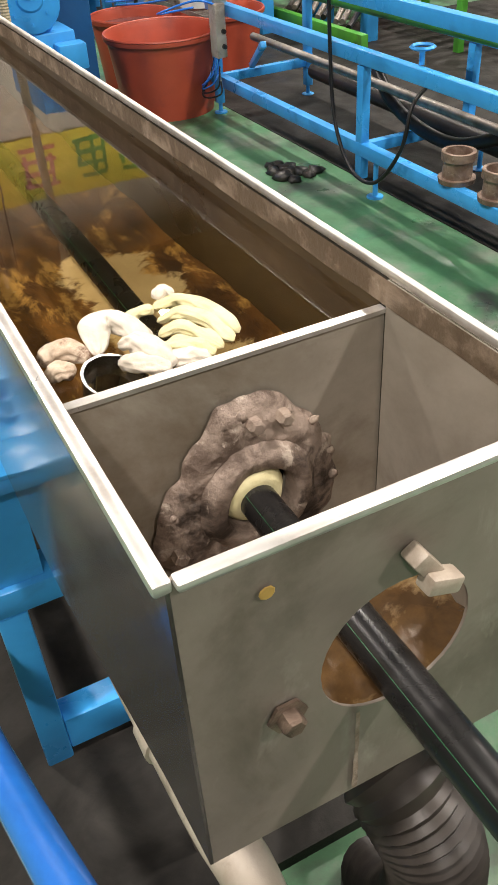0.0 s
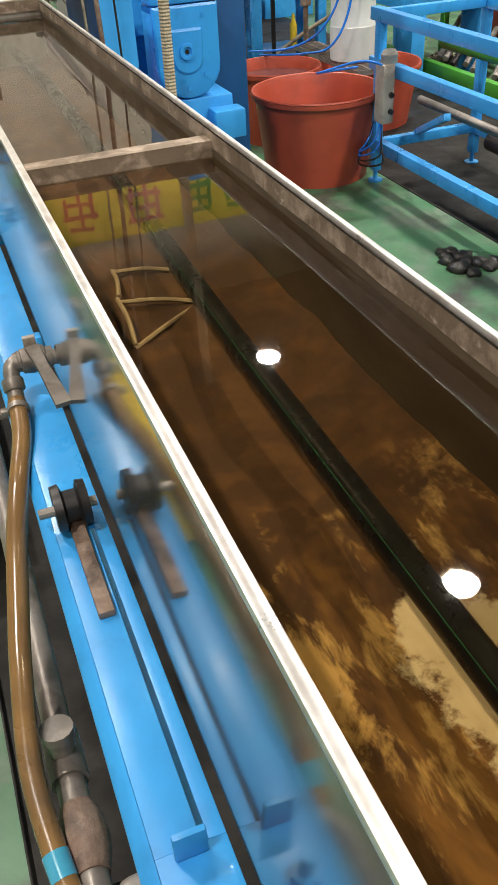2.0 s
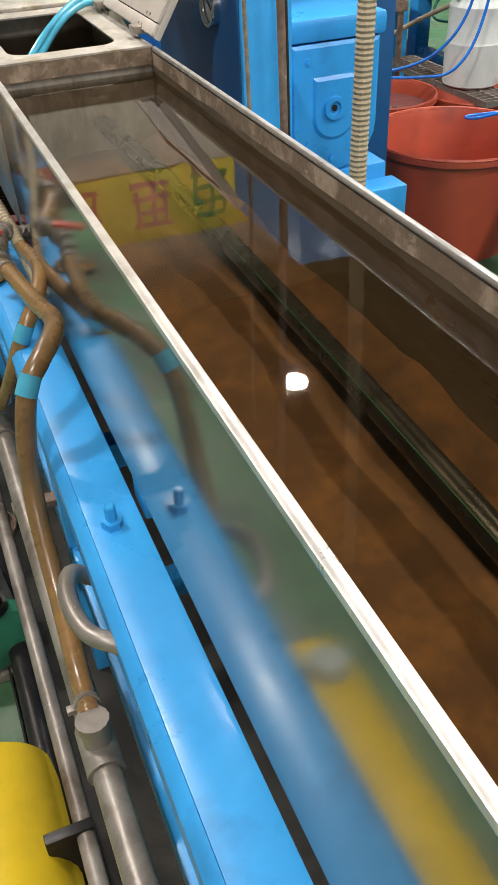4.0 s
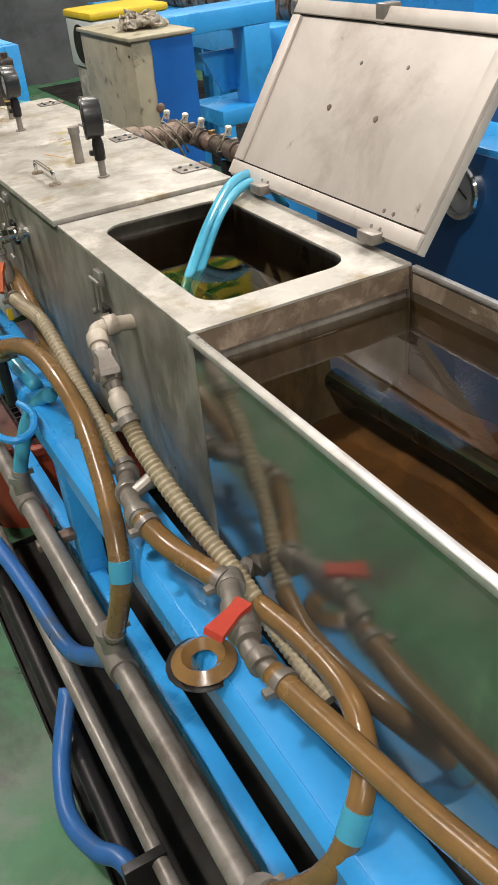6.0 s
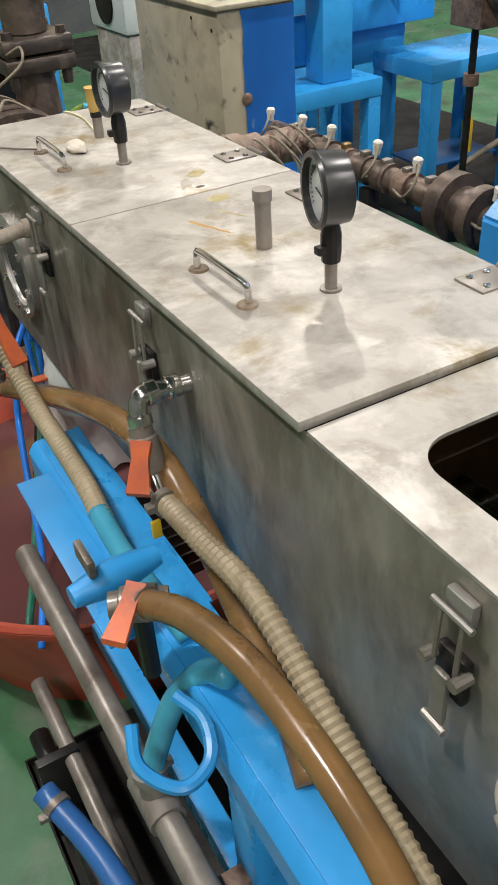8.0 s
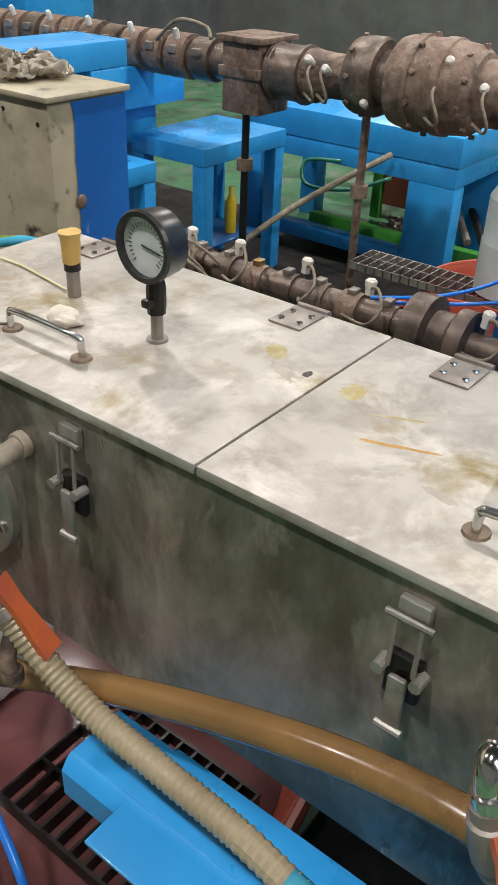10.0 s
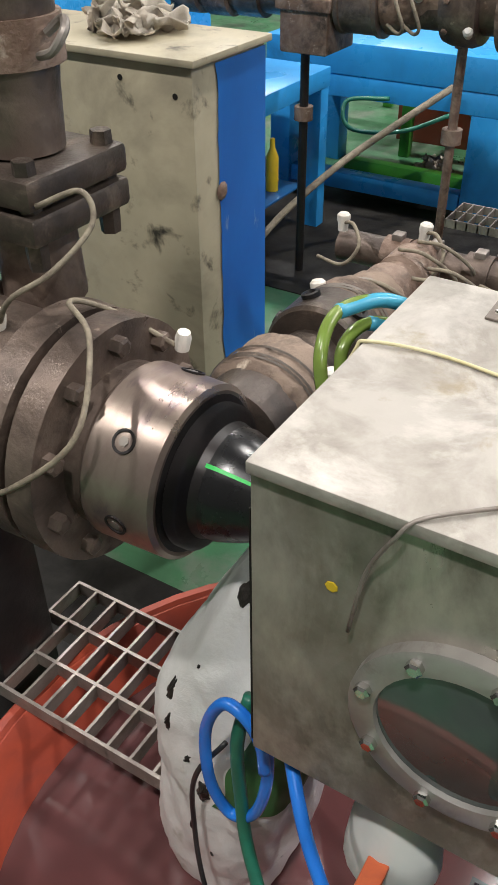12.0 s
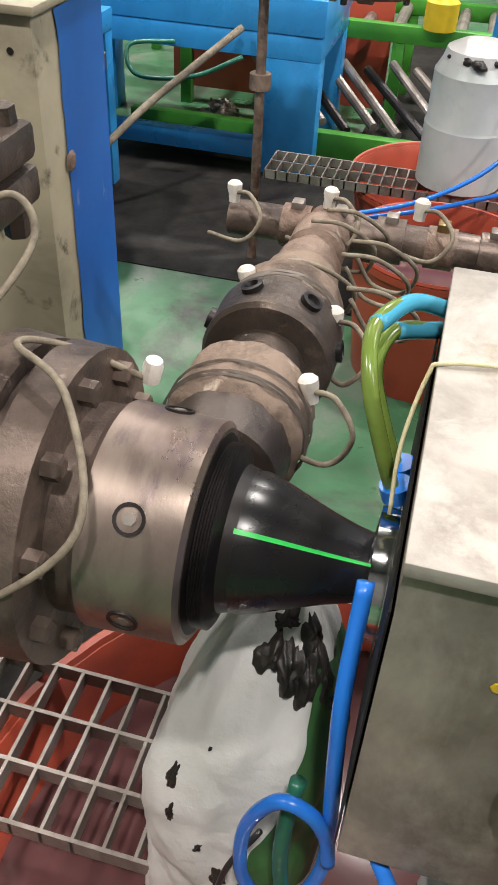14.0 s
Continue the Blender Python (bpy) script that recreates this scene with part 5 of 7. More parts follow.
hose_thing("water_hose", "pale blue hose end joined to the ribbed hose", "cyan", [(-0.1, 4.74, 0.82), (-0.1, 4.66, 0.805), (-0.09, 4.57, 0.79), (-0.08, 4.5, 0.775)], 0.016)
# blue valve cluster at the bed's end
vc = thing("valve_cluster", "blue painted valves and orange lever on the bed end", "valve", (0, 0, 0))
part("plate", box(bmesh.new(), -0.17, -0.02, 4.55, 4.95, 0.756, 0.762, 0.002), M["blue"], vc)
part("body", lathe(lathe(bmesh.new(), (-0.2, 4.56, 0.86), (1, 0.1, 0), [(0, 0.014), (0.03, 0.02), (0.06, 0.024), (0.09, 0.02), (0.12, 0.014)], 14), (-0.14, 4.566, 0.762), (0, 0, 1), [(0, 0.014), (0.1, 0.014)], 12), M["blue"], vc)
ball_valve(vc, (-0.14, 4.485, 0.885), (0.9, -0.4, 0), (-0.19, 4.44, 0.89), "orange", 0.015)
part("post", rod(bmesh.new(), (-0.14, 4.485, 0.762), (-0.14, 4.485, 0.88), 0.012, 10), M["black_iron"], vc)
part("ring_handle", hose(bmesh.new(), [(-0.2, 4.4, 0.8), (-0.21, 4.36, 0.78), (-0.18, 4.32, 0.77), (-0.14, 4.33, 0.775), (-0.125, 4.37, 0.79), (-0.14, 4.41, 0.8)], 0.008, 8, 6), M["blue"], vc)
part("handle", boxm(-0.175, -0.165, 4.55, 4.6, 0.885, 0.91, 0.002), M["galv"], vc)
# blue feed hoses near the floor
hose_thing("feed_hose", "thick blue hose from the header pipe", "hose_blue", [(-0.3, 4.62, 0.45), (-0.262, 4.5, 0.42), (-0.235, 4.33, 0.38), (-0.215, 4.15, 0.36), (-0.18, 4.0, 0.45), (-0.172, 3.93, 0.51)], 0.019, clamps=(0.05,))
hose_thing("feed_hose", "faded blue hose looping over the floor", "hose_blue", [(-0.235, 4.2, 0.2), (-0.3, 4.1, 0.12), (-0.33, 3.98, 0.1), (-0.31, 3.86, 0.13), (-0.275, 3.8, 0.15), (-0.262, 3.74, 0.12), (-0.262, 3.68, 0.06)], 0.02, clamps=(0.93,))
hose_thing("feed_hose", "pale blue pipe bending to the floor", "tube_blue", [(-0.172, 0.5, 0.53), (-0.166, 0.42, 0.545), (-0.15, 0.3, 0.59), (-0.128, 0.15, 0.66), (-0.11, 0.02, 0.72), (-0.1, -0.1, 0.77)], 0.026)
# hose and valve further back
br = thing("water_branch", "old metal valve elbow on the tank wall with lever", "pipe fitting")
fit_part("elbow", [(0.002, 1.79, 0.84), (-0.03, 1.792, 0.842), (-0.078, 1.795, 0.845), (-0.096, 1.79, 0.838), (-0.1, 1.77, 0.815), (-0.102, 1.74, 0.79)], 0.0145,
     [((-0.035, 1.792, 0.842), (1, 0, 0), 0.02, 0.022), ((-0.075, 1.795, 0.845), (1, 0, 0), 0.019, 0.018), ((-0.1, 1.77, 0.815), (0, 0.7, 0.7), 0.0195, 0.022)], M["galv"], br)
ball_valve(br, (-0.055, 1.794, 0.844), (1, 0, 0), (-0.03, 1.66, 0.82), "galv", 0.016)
part("stop", boxm(-0.066, -0.044, 1.8, 1.812, 0.862, 0.884, 0.002), M["pvc"], br)
hose_thing("water_hose", "long brown hose hanging in front of the bed", "amber", [(-0.102, 1.745, 0.795), (-0.11, 1.66, 0.778), (-0.135, 1.55, 0.765), (-0.158, 1.46, 0.735), (-0.178, 1.38, 0.69), (-0.2, 1.28, 0.635), (-0.215, 1.15, 0.59), (-0.205, 1.02, 0.55), (-0.185, 0.93, 0.535)], 0.0165, clamps=(0.03, 0.97), bands=(0.86,))
hose_thing("grey_hose", "bent grey iron lug hooked over the bed edge", "galv", [(-0.1, 0.885, 0.715), (-0.135, 0.885, 0.72), (-0.153, 0.85, 0.715), (-0.15, 0.79, 0.71), (-0.13, 0.745, 0.7), (-0.1, 0.74, 0.69)], 0.012)
hose_thing("grey_hose", "curled grey rubber hose hooked over the bed", "galv", [(-0.115, 2.72, 0.69), (-0.145, 2.7, 0.73), (-0.16, 2.64, 0.745), (-0.15, 2.58, 0.74), (-0.12, 2.55, 0.735), (-0.09, 2.55, 0.7)], 0.013)

# pump on the floor
pu = thing("water_pump", "small electric water pump, green volute and grey box", "pump", (-0.31, 3.24, 0.03))
part("volute", lathe(bmesh.new(), (0.0, -0.02, 0.1), (0.25, -1, 0), [(0, 0.05), (0.008, 0.085), (0.03, 0.095), (0.055, 0.085), (0.065, 0.04)], 24), M["pump"], pu, "green pump housing")
part("motor", lathe(bmesh.new(), (0.0, 0.0, 0.1), (-0.1, 1, 0), [(0, 0.06), (0.02, 0.066), (0.17, 0.066), (0.19, 0.045)], 20), M["galv"], pu)
part("terminal_box", boxm(-0.04, 0.045, 0.03, 0.12, 0.15, 0.215, 0.005), M["steel_lid"], pu)
part("base", boxm(-0.08, 0.08, -0.08, 0.18, -0.025, 0.0, 0.003), M["galv"], pu)
for y in (-0.05, 0.14):
    part("foot", boxm(-0.05, 0.05, y, y + 0.03, 0.0, 0.05, 0.002), M["galv"], pu)
part("outlet", lathe(bmesh.new(), (0.02, -0.05, 0.18), (0, 0, 1), [(0, 0.03), (0.02, 0.03), (0.02, 0.022), (0.1, 0.02)], 14), M["black_iron"], pu)
pu2 = thing("pipe_flange", "rusty grey flanged fitting standing on the floor", "pipe fitting", (-0.262, 3.68, 0.03))
part("base", lathe(bmesh.new(), (0, 0, -0.026), (0, 0, 1), [(0, 0.07), (0.02, 0.07), (0.02, 0.045), (0.05, 0.04), (0.05, 0.05), (0.065, 0.05), (0.068, 0.03)], 16), M["rust"], pu2)
dr = thing("yellow_drum", "yellow plastic drum lying on the floor", "drum", (-0.38, 2.49, 0.132))
part("body", lathe(bmesh.new(), (0, -0.35, 0), (0, 1, 0), [(0, 0.105), (0.015, 0.128), (0.05, 0.132), (0.22, 0.13), (0.23, 0.134), (0.25, 0.13), (0.65, 0.132), (0.69, 0.127), (0.7, 0.105)], 28), M["yellow"], dr, smooth=False)
part("cap", lathe(bmesh.new(), (-0.02, 0.26, 0.12), (0, 0.3, 1), [(0, 0.045), (0.03, 0.045), (0.036, 0.038)], 18), M["white_bin"], dr, "white screw cap")

# overflow under the front wall
of = thing("overflow_bin", "black wet catch bin under the tank front", "bin", (0.02, -0.3, 0))
part("bin", lathe(bmesh.new(), (0, 0, 0), (0, 0, 1), [(0, 0.19), (0.56, 0.23), (0.58, 0.24), (0.58, 0.225), (0.06, 0.18)], 28), M["dark"], of)
part("shreds", lathe(bmesh.new(), (0, 0, 0.42), (0, 0, 1), [(0, 0.2), (0.05, 0.16), (0.1, 0.05)], 20), M["soot"], of, "wet black plastic shavings")
dp = thing("drain_pipe", "pale beige drain pipe slung below the tank", "pipe")
part("pipe", hose(bmesh.new(), [(0.04, 0.63, 0.63), (0.042, 0.4, 0.62), (0.05, 0.15, 0.605), (0.06, 0.07, 0.585), (0.066, 0.04, 0.5), (0.066, 0.035, 0.25), (0.066, 0.035, 0.0)], 0.033, 18, 8), M["pvc"], dp, smooth=True)
part("collar", ring(bmesh.new(), (0.046, 0.26, 0.613), (0, 1, 0.06), 0.038, 0.04), M["pvc"], dp)
for x in (0.09, 0.3):
    lg = part("leg", boxm(x, x + 0.04, 0.4, 0.44, -BOT + 0.0085, -0.0005, 0.002), M["galv"], tank, "bare grey steel leg")
    part("foot", boxm(x - 0.02, x + 0.06, 0.38, 0.46, -BOT, -BOT + 0.008), M["galv"], lg)
fd = thing("flexible_duct", "dark grey corrugated duct hanging under the tank", "duct", (0, 0, 0))
part("duct", hose(bmesh.new(), [(0.2, 0.26, 0.73), (0.205, 0.12, 0.735), (0.22, 0.02, 0.71), (0.245, -0.02, 0.61), (0.27, 0.01, 0.42), (0.31, 0.1, 0.2), (0.34, 0.2, 0.055)], 0.052, 20, 10, ribs=0.006, pitch=0.013), M["duct"], fd)
part("cuff", ring(bmesh.new(), (0.34, 0.2, 0.0), (0, 0, 1), 0.056, 0.08), M["black_iron"], fd)


# ---- extrusion die at the tank's end ----
DX, DZ = 0.172, 0.96
die = thing("extrusion_die", "heat-stained steel extrusion die head, oily and bolted", "die head", (DX, 5.66, 0))


def dl(name, prof, m, label="", seg=40, parent=None, y0=0.0):
    return part(name, lathe(bmesh.new(), (0, y0, DZ), (0, 1, 0), prof, seg), M[m], parent or die, label)


thread = [(-0.002, 0.066), (0.008, 0.069), (0.012, 0.08)]
for k in range(6):
    thread += [(0.013 + k * 0.0025, 0.084), (0.0145 + k * 0.0025, 0.0862)]
dl("threaded_ring", thread + [(0.0285, 0.084), (0.03, 0.094)], "black_iron", "black threaded ring")
dl("die_ring", [(0.03, 0.098), (0.034, 0.104), (0.12, 0.107), (0.126, 0.103)], "hot_steel", "shiny heat-tinted steel ring", 48)
dl("neck", [(0.126, 0.1), (0.15, 0.1)], "iron")
fl = dl("flange", [(0.15, 0.1), (0.15, 0.15), (0.185, 0.152), (0.185, 0.135), (0.2, 0.135), (0.2, 0.15), (0.24, 0.152), (0.245, 0.12)], "iron", "thick bolted iron flange")
dl("body", [(0.245, 0.12), (0.4, 0.122), (0.41, 0.14), (0.44, 0.14), (0.44, 0.11), (0.55, 0.11)], "iron", "brown heat-scaled body")
for k in range(10):
    a = 2 * math.pi * (k + 0.4) / 10
    part("bolt", lathe(bmesh.new(), (0.127 * math.cos(a), 0.15, DZ + 0.127 * math.sin(a)), (0, -1, 0), [(0, 0.012), (0.014, 0.012), (0.016, 0.008)], 6), M["iron"], fl)
for a in (135, 190, 60, 250):
    ar = radians(a)
    d = Vector((math.cos(ar), 0, math.sin(ar)))
    h = part("grub_hole", lathe(bmesh.new(), Vector((0, 0.078, DZ)) + d * 0.1025, d, [(0, 0.014), (0.0045, 0.014), (0.0045, 0.011), (0.002, 0.011)], 18), M["black_iron"], die, "recessed grub screw")
    part("screw", lathe(bmesh.new(), Vector((0, 0.078, DZ)) + d * 0.1025, d, [(0, 0.006), (0.0042, 0.006)], 6), M["galv"], h)
for k in range(5):
    a = radians(100 + 35 * k)
    d = Vector((math.cos(a), 0, math.sin(a)))
    part("adjuster", lathe(bmesh.new(), Vector((0, 0.34, DZ)) + d * 0.118, d, [(0, 0.011), (0.02, 0.011), (0.02, 0.008), (0.04, 0.008)], 6), M["galv"], die)
# feed column with square flanges
fc = part("feed_column", lathe(bmesh.new(), (0.12, 0.36, 1.05), (0, 0, 1), [(0, 0.055), (0.12, 0.05), (0.12, 0.04), (0.19, 0.04), (0.19, 0.052), (0.26, 0.055), (0.3, 0.06), (0.5, 0.06), (0.52, 0.075), (0.8, 0.075)], 24), M["iron"], die, "upright feed column with heater bands")
for z in (1.158, 1.2):
    part("square_flange", box(bmesh.new(), 0.12 - 0.088, 0.12 + 0.088, 0.36 - 0.088, 0.36 + 0.088, z, z + 0.037, 0.008), M["oily_iron"], fc)
for sx2 in (-1, 1):
    for sy2 in (-1, 1):
        part("bolt", lathe(bmesh.new(), (0.12 + sx2 * 0.066, 0.36 + sy2 * 0.066, 1.125), (0, 0, 1), [(0, 0.013), (0.02, 0.014), (0.112, 0.014), (0.128, 0.013)], 6), M["oily_iron"], fc)
part("lifting_eye", hose(bmesh.new(), [(0.1, 0.29, 1.35), (0.09, 0.26, 1.36), (0.1, 0.25, 1.38), (0.12, 0.27, 1.385), (0.115, 0.29, 1.37)], 0.005, 8, 5), M["galv"], fc)
for z in (1.36, 1.44):
    part("heater_band", ring(bmesh.new(), (0.12, 0.36, z), (0, 0, 1), 0.066, 0.05), M["rust"], fc)
# support
part("stand", boxm(-0.06, 0.06, 0.42, 0.5, 0.0, DZ - 0.1, 0.004), M["black_iron"], die, "dark iron stand")
part("stand_base", boxm(-0.2, 0.25, 0.36, 0.75, 0.0, 0.05, 0.004), M["black_iron"], die)
# cables
for i, (pts, end) in enumerate((
        ([(-0.13, 0.26, 0.93), (-0.15, 0.18, 0.98), (-0.12, 0.1, 1.06), (-0.04, 0.14, 1.12), (0.0, 0.2, 1.13), (0.05, 0.18, 1.1), (0.09, 0.12, 1.05)], 0),
        ([(-0.02, 0.3, 1.08), (-0.03, 0.26, 1.13), (0.0, 0.22, 1.16), (0.05, 0.2, 1.2), (0.06, 0.22, 1.23), (0.04, 0.27, 1.21)], 1))):
    cb = part("cable", hose(bmesh.new(), pts, 0.0034, 8, 8), M["wire"], die, "fabric-braided heater cable", smooth=True)
    part("plug", lathe(bmesh.new(), pts[0] if end else pts[-1], (0, -0.2, 1), [(0, 0.009), (0.016, 0.01), (0.024, 0.008)], 12), M["ceramic"], cb, "white ceramic plug")
# molten cone
co = thing("pipe_cone", "soft black plastic cone drawn from the die, green stripe", "plastic cone", (DX, 5.66, DZ))
prof = [(0.0, 0.066), (-0.012, 0.0655), (-0.03, 0.06), (-0.055, 0.05), (-0.08, 0.041), (-0.1, 0.035), (-0.12, 0.031)]
part("cone", lathe(bmesh.new(), (0, 0, 0), (0, 1, 0), [(s, r) for s, r in reversed(prof)], 40), M["hdpe"], co, smooth=False)
bm = bmesh.new()
vv = []
for s, r in prof:
    a0, w = radians(128), 0.0042 * (1 - 4 * -s) + 0.0004
    vv.append([bm.verts.new(((r + 0.0006) * math.cos(a0 + k * w / r), s, (r + 0.0006) * math.sin(a0 + k * w / r))) for k in (-0.5, 0.5)])
for a, b in zip(vv, vv[1:]):
    bm.faces.new((a[0], a[1], b[1], b[0]))
part("stripe", bm, M["stripe"], co, "bright green marking stripe")
ca = thing("calibrator", "steel calibrator ring on the tank end wall", "calibrator", (DX, YE, DZ))
part("ring", lathe(bmesh.new(), (0, 0.0, 0), (0, 1, 0), [(0, 0.075), (0.004, 0.075), (0.004, 0.062), (0.02, 0.062), (0.022, 0.058), (0.022, 0.034)], 36), M["chrome"], ca)
part("flap", box(bmesh.new(), -0.17, 0.19, 0.002, 0.0035, -0.16, 0.15), M["dark"], ca, "black rubber sealing flap")
for pts in ([(0.02, 0.012, 0.07), (0.02, 0.03, 0.12), (0.04, 0.05, 0.17), (0.085, 0.055, 0.195), (0.14, 0.03, 0.19), (0.17, -0.01, 0.17)],
            [(0.06, 0.012, 0.06), (0.07, 0.035, 0.11), (0.09, 0.05, 0.15), (0.13, 0.04, 0.165), (0.17, 0.0, 0.15)]):
    gh = part("cooling_hose", hose(bmesh.new(), pts, 0.007, 12, 8), M["green_hose"], ca, "glossy green cooling hose", smooth=True)
    part("sleeve", hose(bmesh.new(), pts[3:], 0.008, 12, 8), M["cyan"], gh, smooth=True)
    part("clip", ring(bmesh.new(), Vector(pts[0]) + Vector((0, 0, 0.01)), (0, 0.3, 1), 0.014, 0.014), M["tube_blue"], gh)

# side-feed line
sf = thing("side_feed", "dirty side feed pipe with bolted flanges and plugs", "feed pipe", (0, 5.72, 0.932))
part("flange", lathe(bmesh.new(), (0.27, 0, 0), (1, 0, 0), [(0, 0.03), (0.003, 0.05), (0.012, 0.066), (0.06, 0.071), (0.066, 0.06), (0.08, 0.05)], 30), M["oily_iron"], sf, "oily dark end flange")
part("end_plug", lathe(bmesh.new(), (0.27, 0, 0), (-1, 0, 0), [(0, 0.026), (0.026, 0.026), (0.03, 0.018), (0.04, 0.016)], 18), M["oily_iron"], sf)


def wrap(x0, x1, r, seed):
    """Foil and cloth bound round the pipe, wrinkled."""
    n, m = 40, 10
    bm = bmesh.new()
    g = []
    for j in range(m + 1):
        t = j / m
        row = []
        for i in range(n):
            a = 2 * math.pi * i / n
            k = r * (1 + 0.05 * noise.noise(Vector((math.cos(a) * 4, math.sin(a) * 4, t * 3 + seed))) + 0.035 * noise.noise(Vector((math.cos(a) * 11, math.sin(a) * 11, t * 9 + seed)))) - (0.012 if j in (0, m) else 0)
            row.append(bm.verts.new((x0 + (x1 - x0) * t + 0.006 * noise.noise(Vector((math.cos(a) * 3, math.sin(a) * 3, seed))), k * math.cos(a), k * math.sin(a))))
        g.append(row)
    for j in range(m):
        for i in range(n):
            bm.faces.new((g[j][i], g[j][(i + 1) % n], g[j + 1][(i + 1) % n], g[j + 1][i]))
    bmesh.ops.recalc_face_normals(bm, faces=bm.faces)
    return part("heater_wrap", bm, M["wrap"], sf, "scorched tan wrap bound with wire", smooth=True)


for x0, x1, r, wires in ((0.325, 0.425, 0.079, (0.345, 0.352, 0.372)), (0.565, 0.63, 0.076, (0.578, 0.586)), (0.64, 0.7, 0.056, (0.66,))):
    wrap(x0, x1, r, x0 * 10)
    for x in wires:
        part("band_wire", lathe(bmesh.new(), (x, 0, 0), (1, 0.05, 0.03), [(0, r * 1.03), (0.0018, r * 1.06), (0.0036, r * 1.03)], 34, caps=False), M["galv"], sf)
part("neck", rod(bmesh.new(), (0.42, 0, 0), (0.5, 0, 0), 0.052, 24), M["oily_iron"], sf)
part("flange", lathe(bmesh.new(), (0.485, 0, 0), (1, 0, 0), [(0, 0.05), (0.006, 0.078), (0.012, 0.083), (0.076, 0.084), (0.08, 0.078), (0.084, 0.06)], 36), M["oily_iron"], sf, "dark oily round flange")
part("neck", lathe(bmesh.new(), (0.56, 0, 0), (1, 0, 0), [(0, 0.05), (0.1, 0.045), (0.13, 0.04), (0.135, 0.048), (0.19, 0.048), (0.195, 0.036), (0.225, 0.036), (0.23, 0.044), (0.29, 0.044), (0.295, 0.034), (0.34, 0.034)], 28), M["rust"], sf)
for k in range(5):
    a = 2 * math.pi * (k + 0.4) / 5
    part("bolt", lathe(bmesh.new(), (0.275, 0.046 * math.cos(a), 0.046 * math.sin(a)), (-1, 0, 0), [(0, 0.013), (0.022, 0.013), (0.024, 0.01), (0.014, 0.008)], 14), M["oily_iron"], sf)
for k in range(7):
    a = 2 * math.pi * (k + 0.35) / 7
    part("side_bolt", lathe(bmesh.new(), (0.53, 0.08 * math.cos(a), 0.08 * math.sin(a)), (0, math.cos(a), math.sin(a)), [(0, 0.014), (0.009, 0.014), (0.01, 0.009), (0.005, 0.007)], 14), M["black_iron"], sf)
part("barrel", rod(bmesh.new(), (0.9, 0.16, -0.01), (0.9, -0.84, -0.01), 0.029, 20), M["iron"], sf, "heated barrel")
rq = random.Random(33)
for k, y in enumerate((0.05, -0.02, -0.1, -0.18, -0.26, -0.34, -0.42, -0.5)):
    hb = part("heater_band", ring(bmesh.new(), (0.9, y, -0.01), (0, 1, 0), 0.032 + rq.uniform(0, 0.005), 0.045), M["iron" if k % 3 else "rust"], sf)
    part("clamp", boxm(0.888, 0.912, y - 0.01, y + 0.01, 0.02, 0.034, 0.003), M["brass" if k == 3 else "galv"], hb)
part("coupling", lathe(bmesh.new(), (0.9, -0.55, -0.01), (0, -1, 0), [(0, 0.04), (0.005, 0.072), (0.05, 0.074), (0.055, 0.05), (0.09, 0.05), (0.1, 0.065), (0.13, 0.065)], 26), M["iron"], sf)
for x, y, z in ((0.88, 0.15, 0.04), (0.885, 0.0, 0.05), (0.88, -0.14, 0.055), (0.4, -0.075, 0.04), (0.29, 0.07, 0.02), (0.9, -0.3, 0.05), (0.89, -0.46, 0.05), (0.9, -0.7, 0.05), (0.6, 0.05, 0.05), (0.56, -0.07, 0.035)):
    pl = part("heater_plug", lathe(bmesh.new(), (x, y, z - 0.015), (0.1, rq.uniform(-0.5, 0.3), 1), [(0, 0.009), (0.012, 0.0095), (0.02, 0.012), (0.028, 0.012), (0.032, 0.008)], 12), M["ceramic"], sf, "white ceramic heater plug")
    part("cable", hose(bmesh.new(), [(x, y, z), (x - 0.02, y - 0.03, z + 0.008), (x - 0.05, y - 0.055, z - 0.015), (x - 0.06, y - 0.03, z - 0.05), (x - 0.03, y + rq.uniform(-0.01, 0.06), z - 0.06)], 0.0034, 8, 8), M["wire"], pl, smooth=True)
for k in range(6):
    x, y = 0.62 + 0.045 * k, rq.uniform(-0.08, 0.02)
    part("cable", hose(bmesh.new(), [(x, y, 0.05), (x - 0.01, y - 0.05, 0.055), (x + 0.02, y - 0.095, 0.01), (x + 0.05, y - 0.08, -0.045), (x + 0.07, y - 0.03, -0.05), (x + 0.06, y, 0.0)], 0.0034, 8, 8), M["wire"], sf, "fabric-braided heater cable", smooth=True)
part("support", boxm(0.88, 0.92, -0.3, -0.26, -0.932, -0.05, 0.003), M["black_iron"], sf)
ch = thing("feeder_drive", "bright blue drive housing of the small extruder", "machine", (0.72, 4.52, 0))
bm = bmesh.new()
prf = [(0.0, 0.86), (0.0, 1.02), (0.05, 1.065), (0.2, 1.065), (0.28, 1.0), (0.28, 0.86)]
a1 = [bm.verts.new((x, 0, z)) for x, z in prf]
b1 = [bm.verts.new((x, 0.36, z)) for x, z in prf]
bm.faces.new(a1)
bm.faces.new(b1)
for k in range(6):
    bm.faces.new((a1[k], a1[(k + 1) % 6], b1[(k + 1) % 6], b1[k]))
bmesh.ops.recalc_face_normals(bm, faces=bm.faces)
bmesh.ops.bevel(bm, geom=bm.edges[:], offset=0.006, segments=2, affect="EDGES")
part("housing", bm, M["blue"], ch)
part("stand", boxm(0.06, 0.22, 0.08, 0.28, 0.0, 0.86, 0.004), M["blue"], ch)


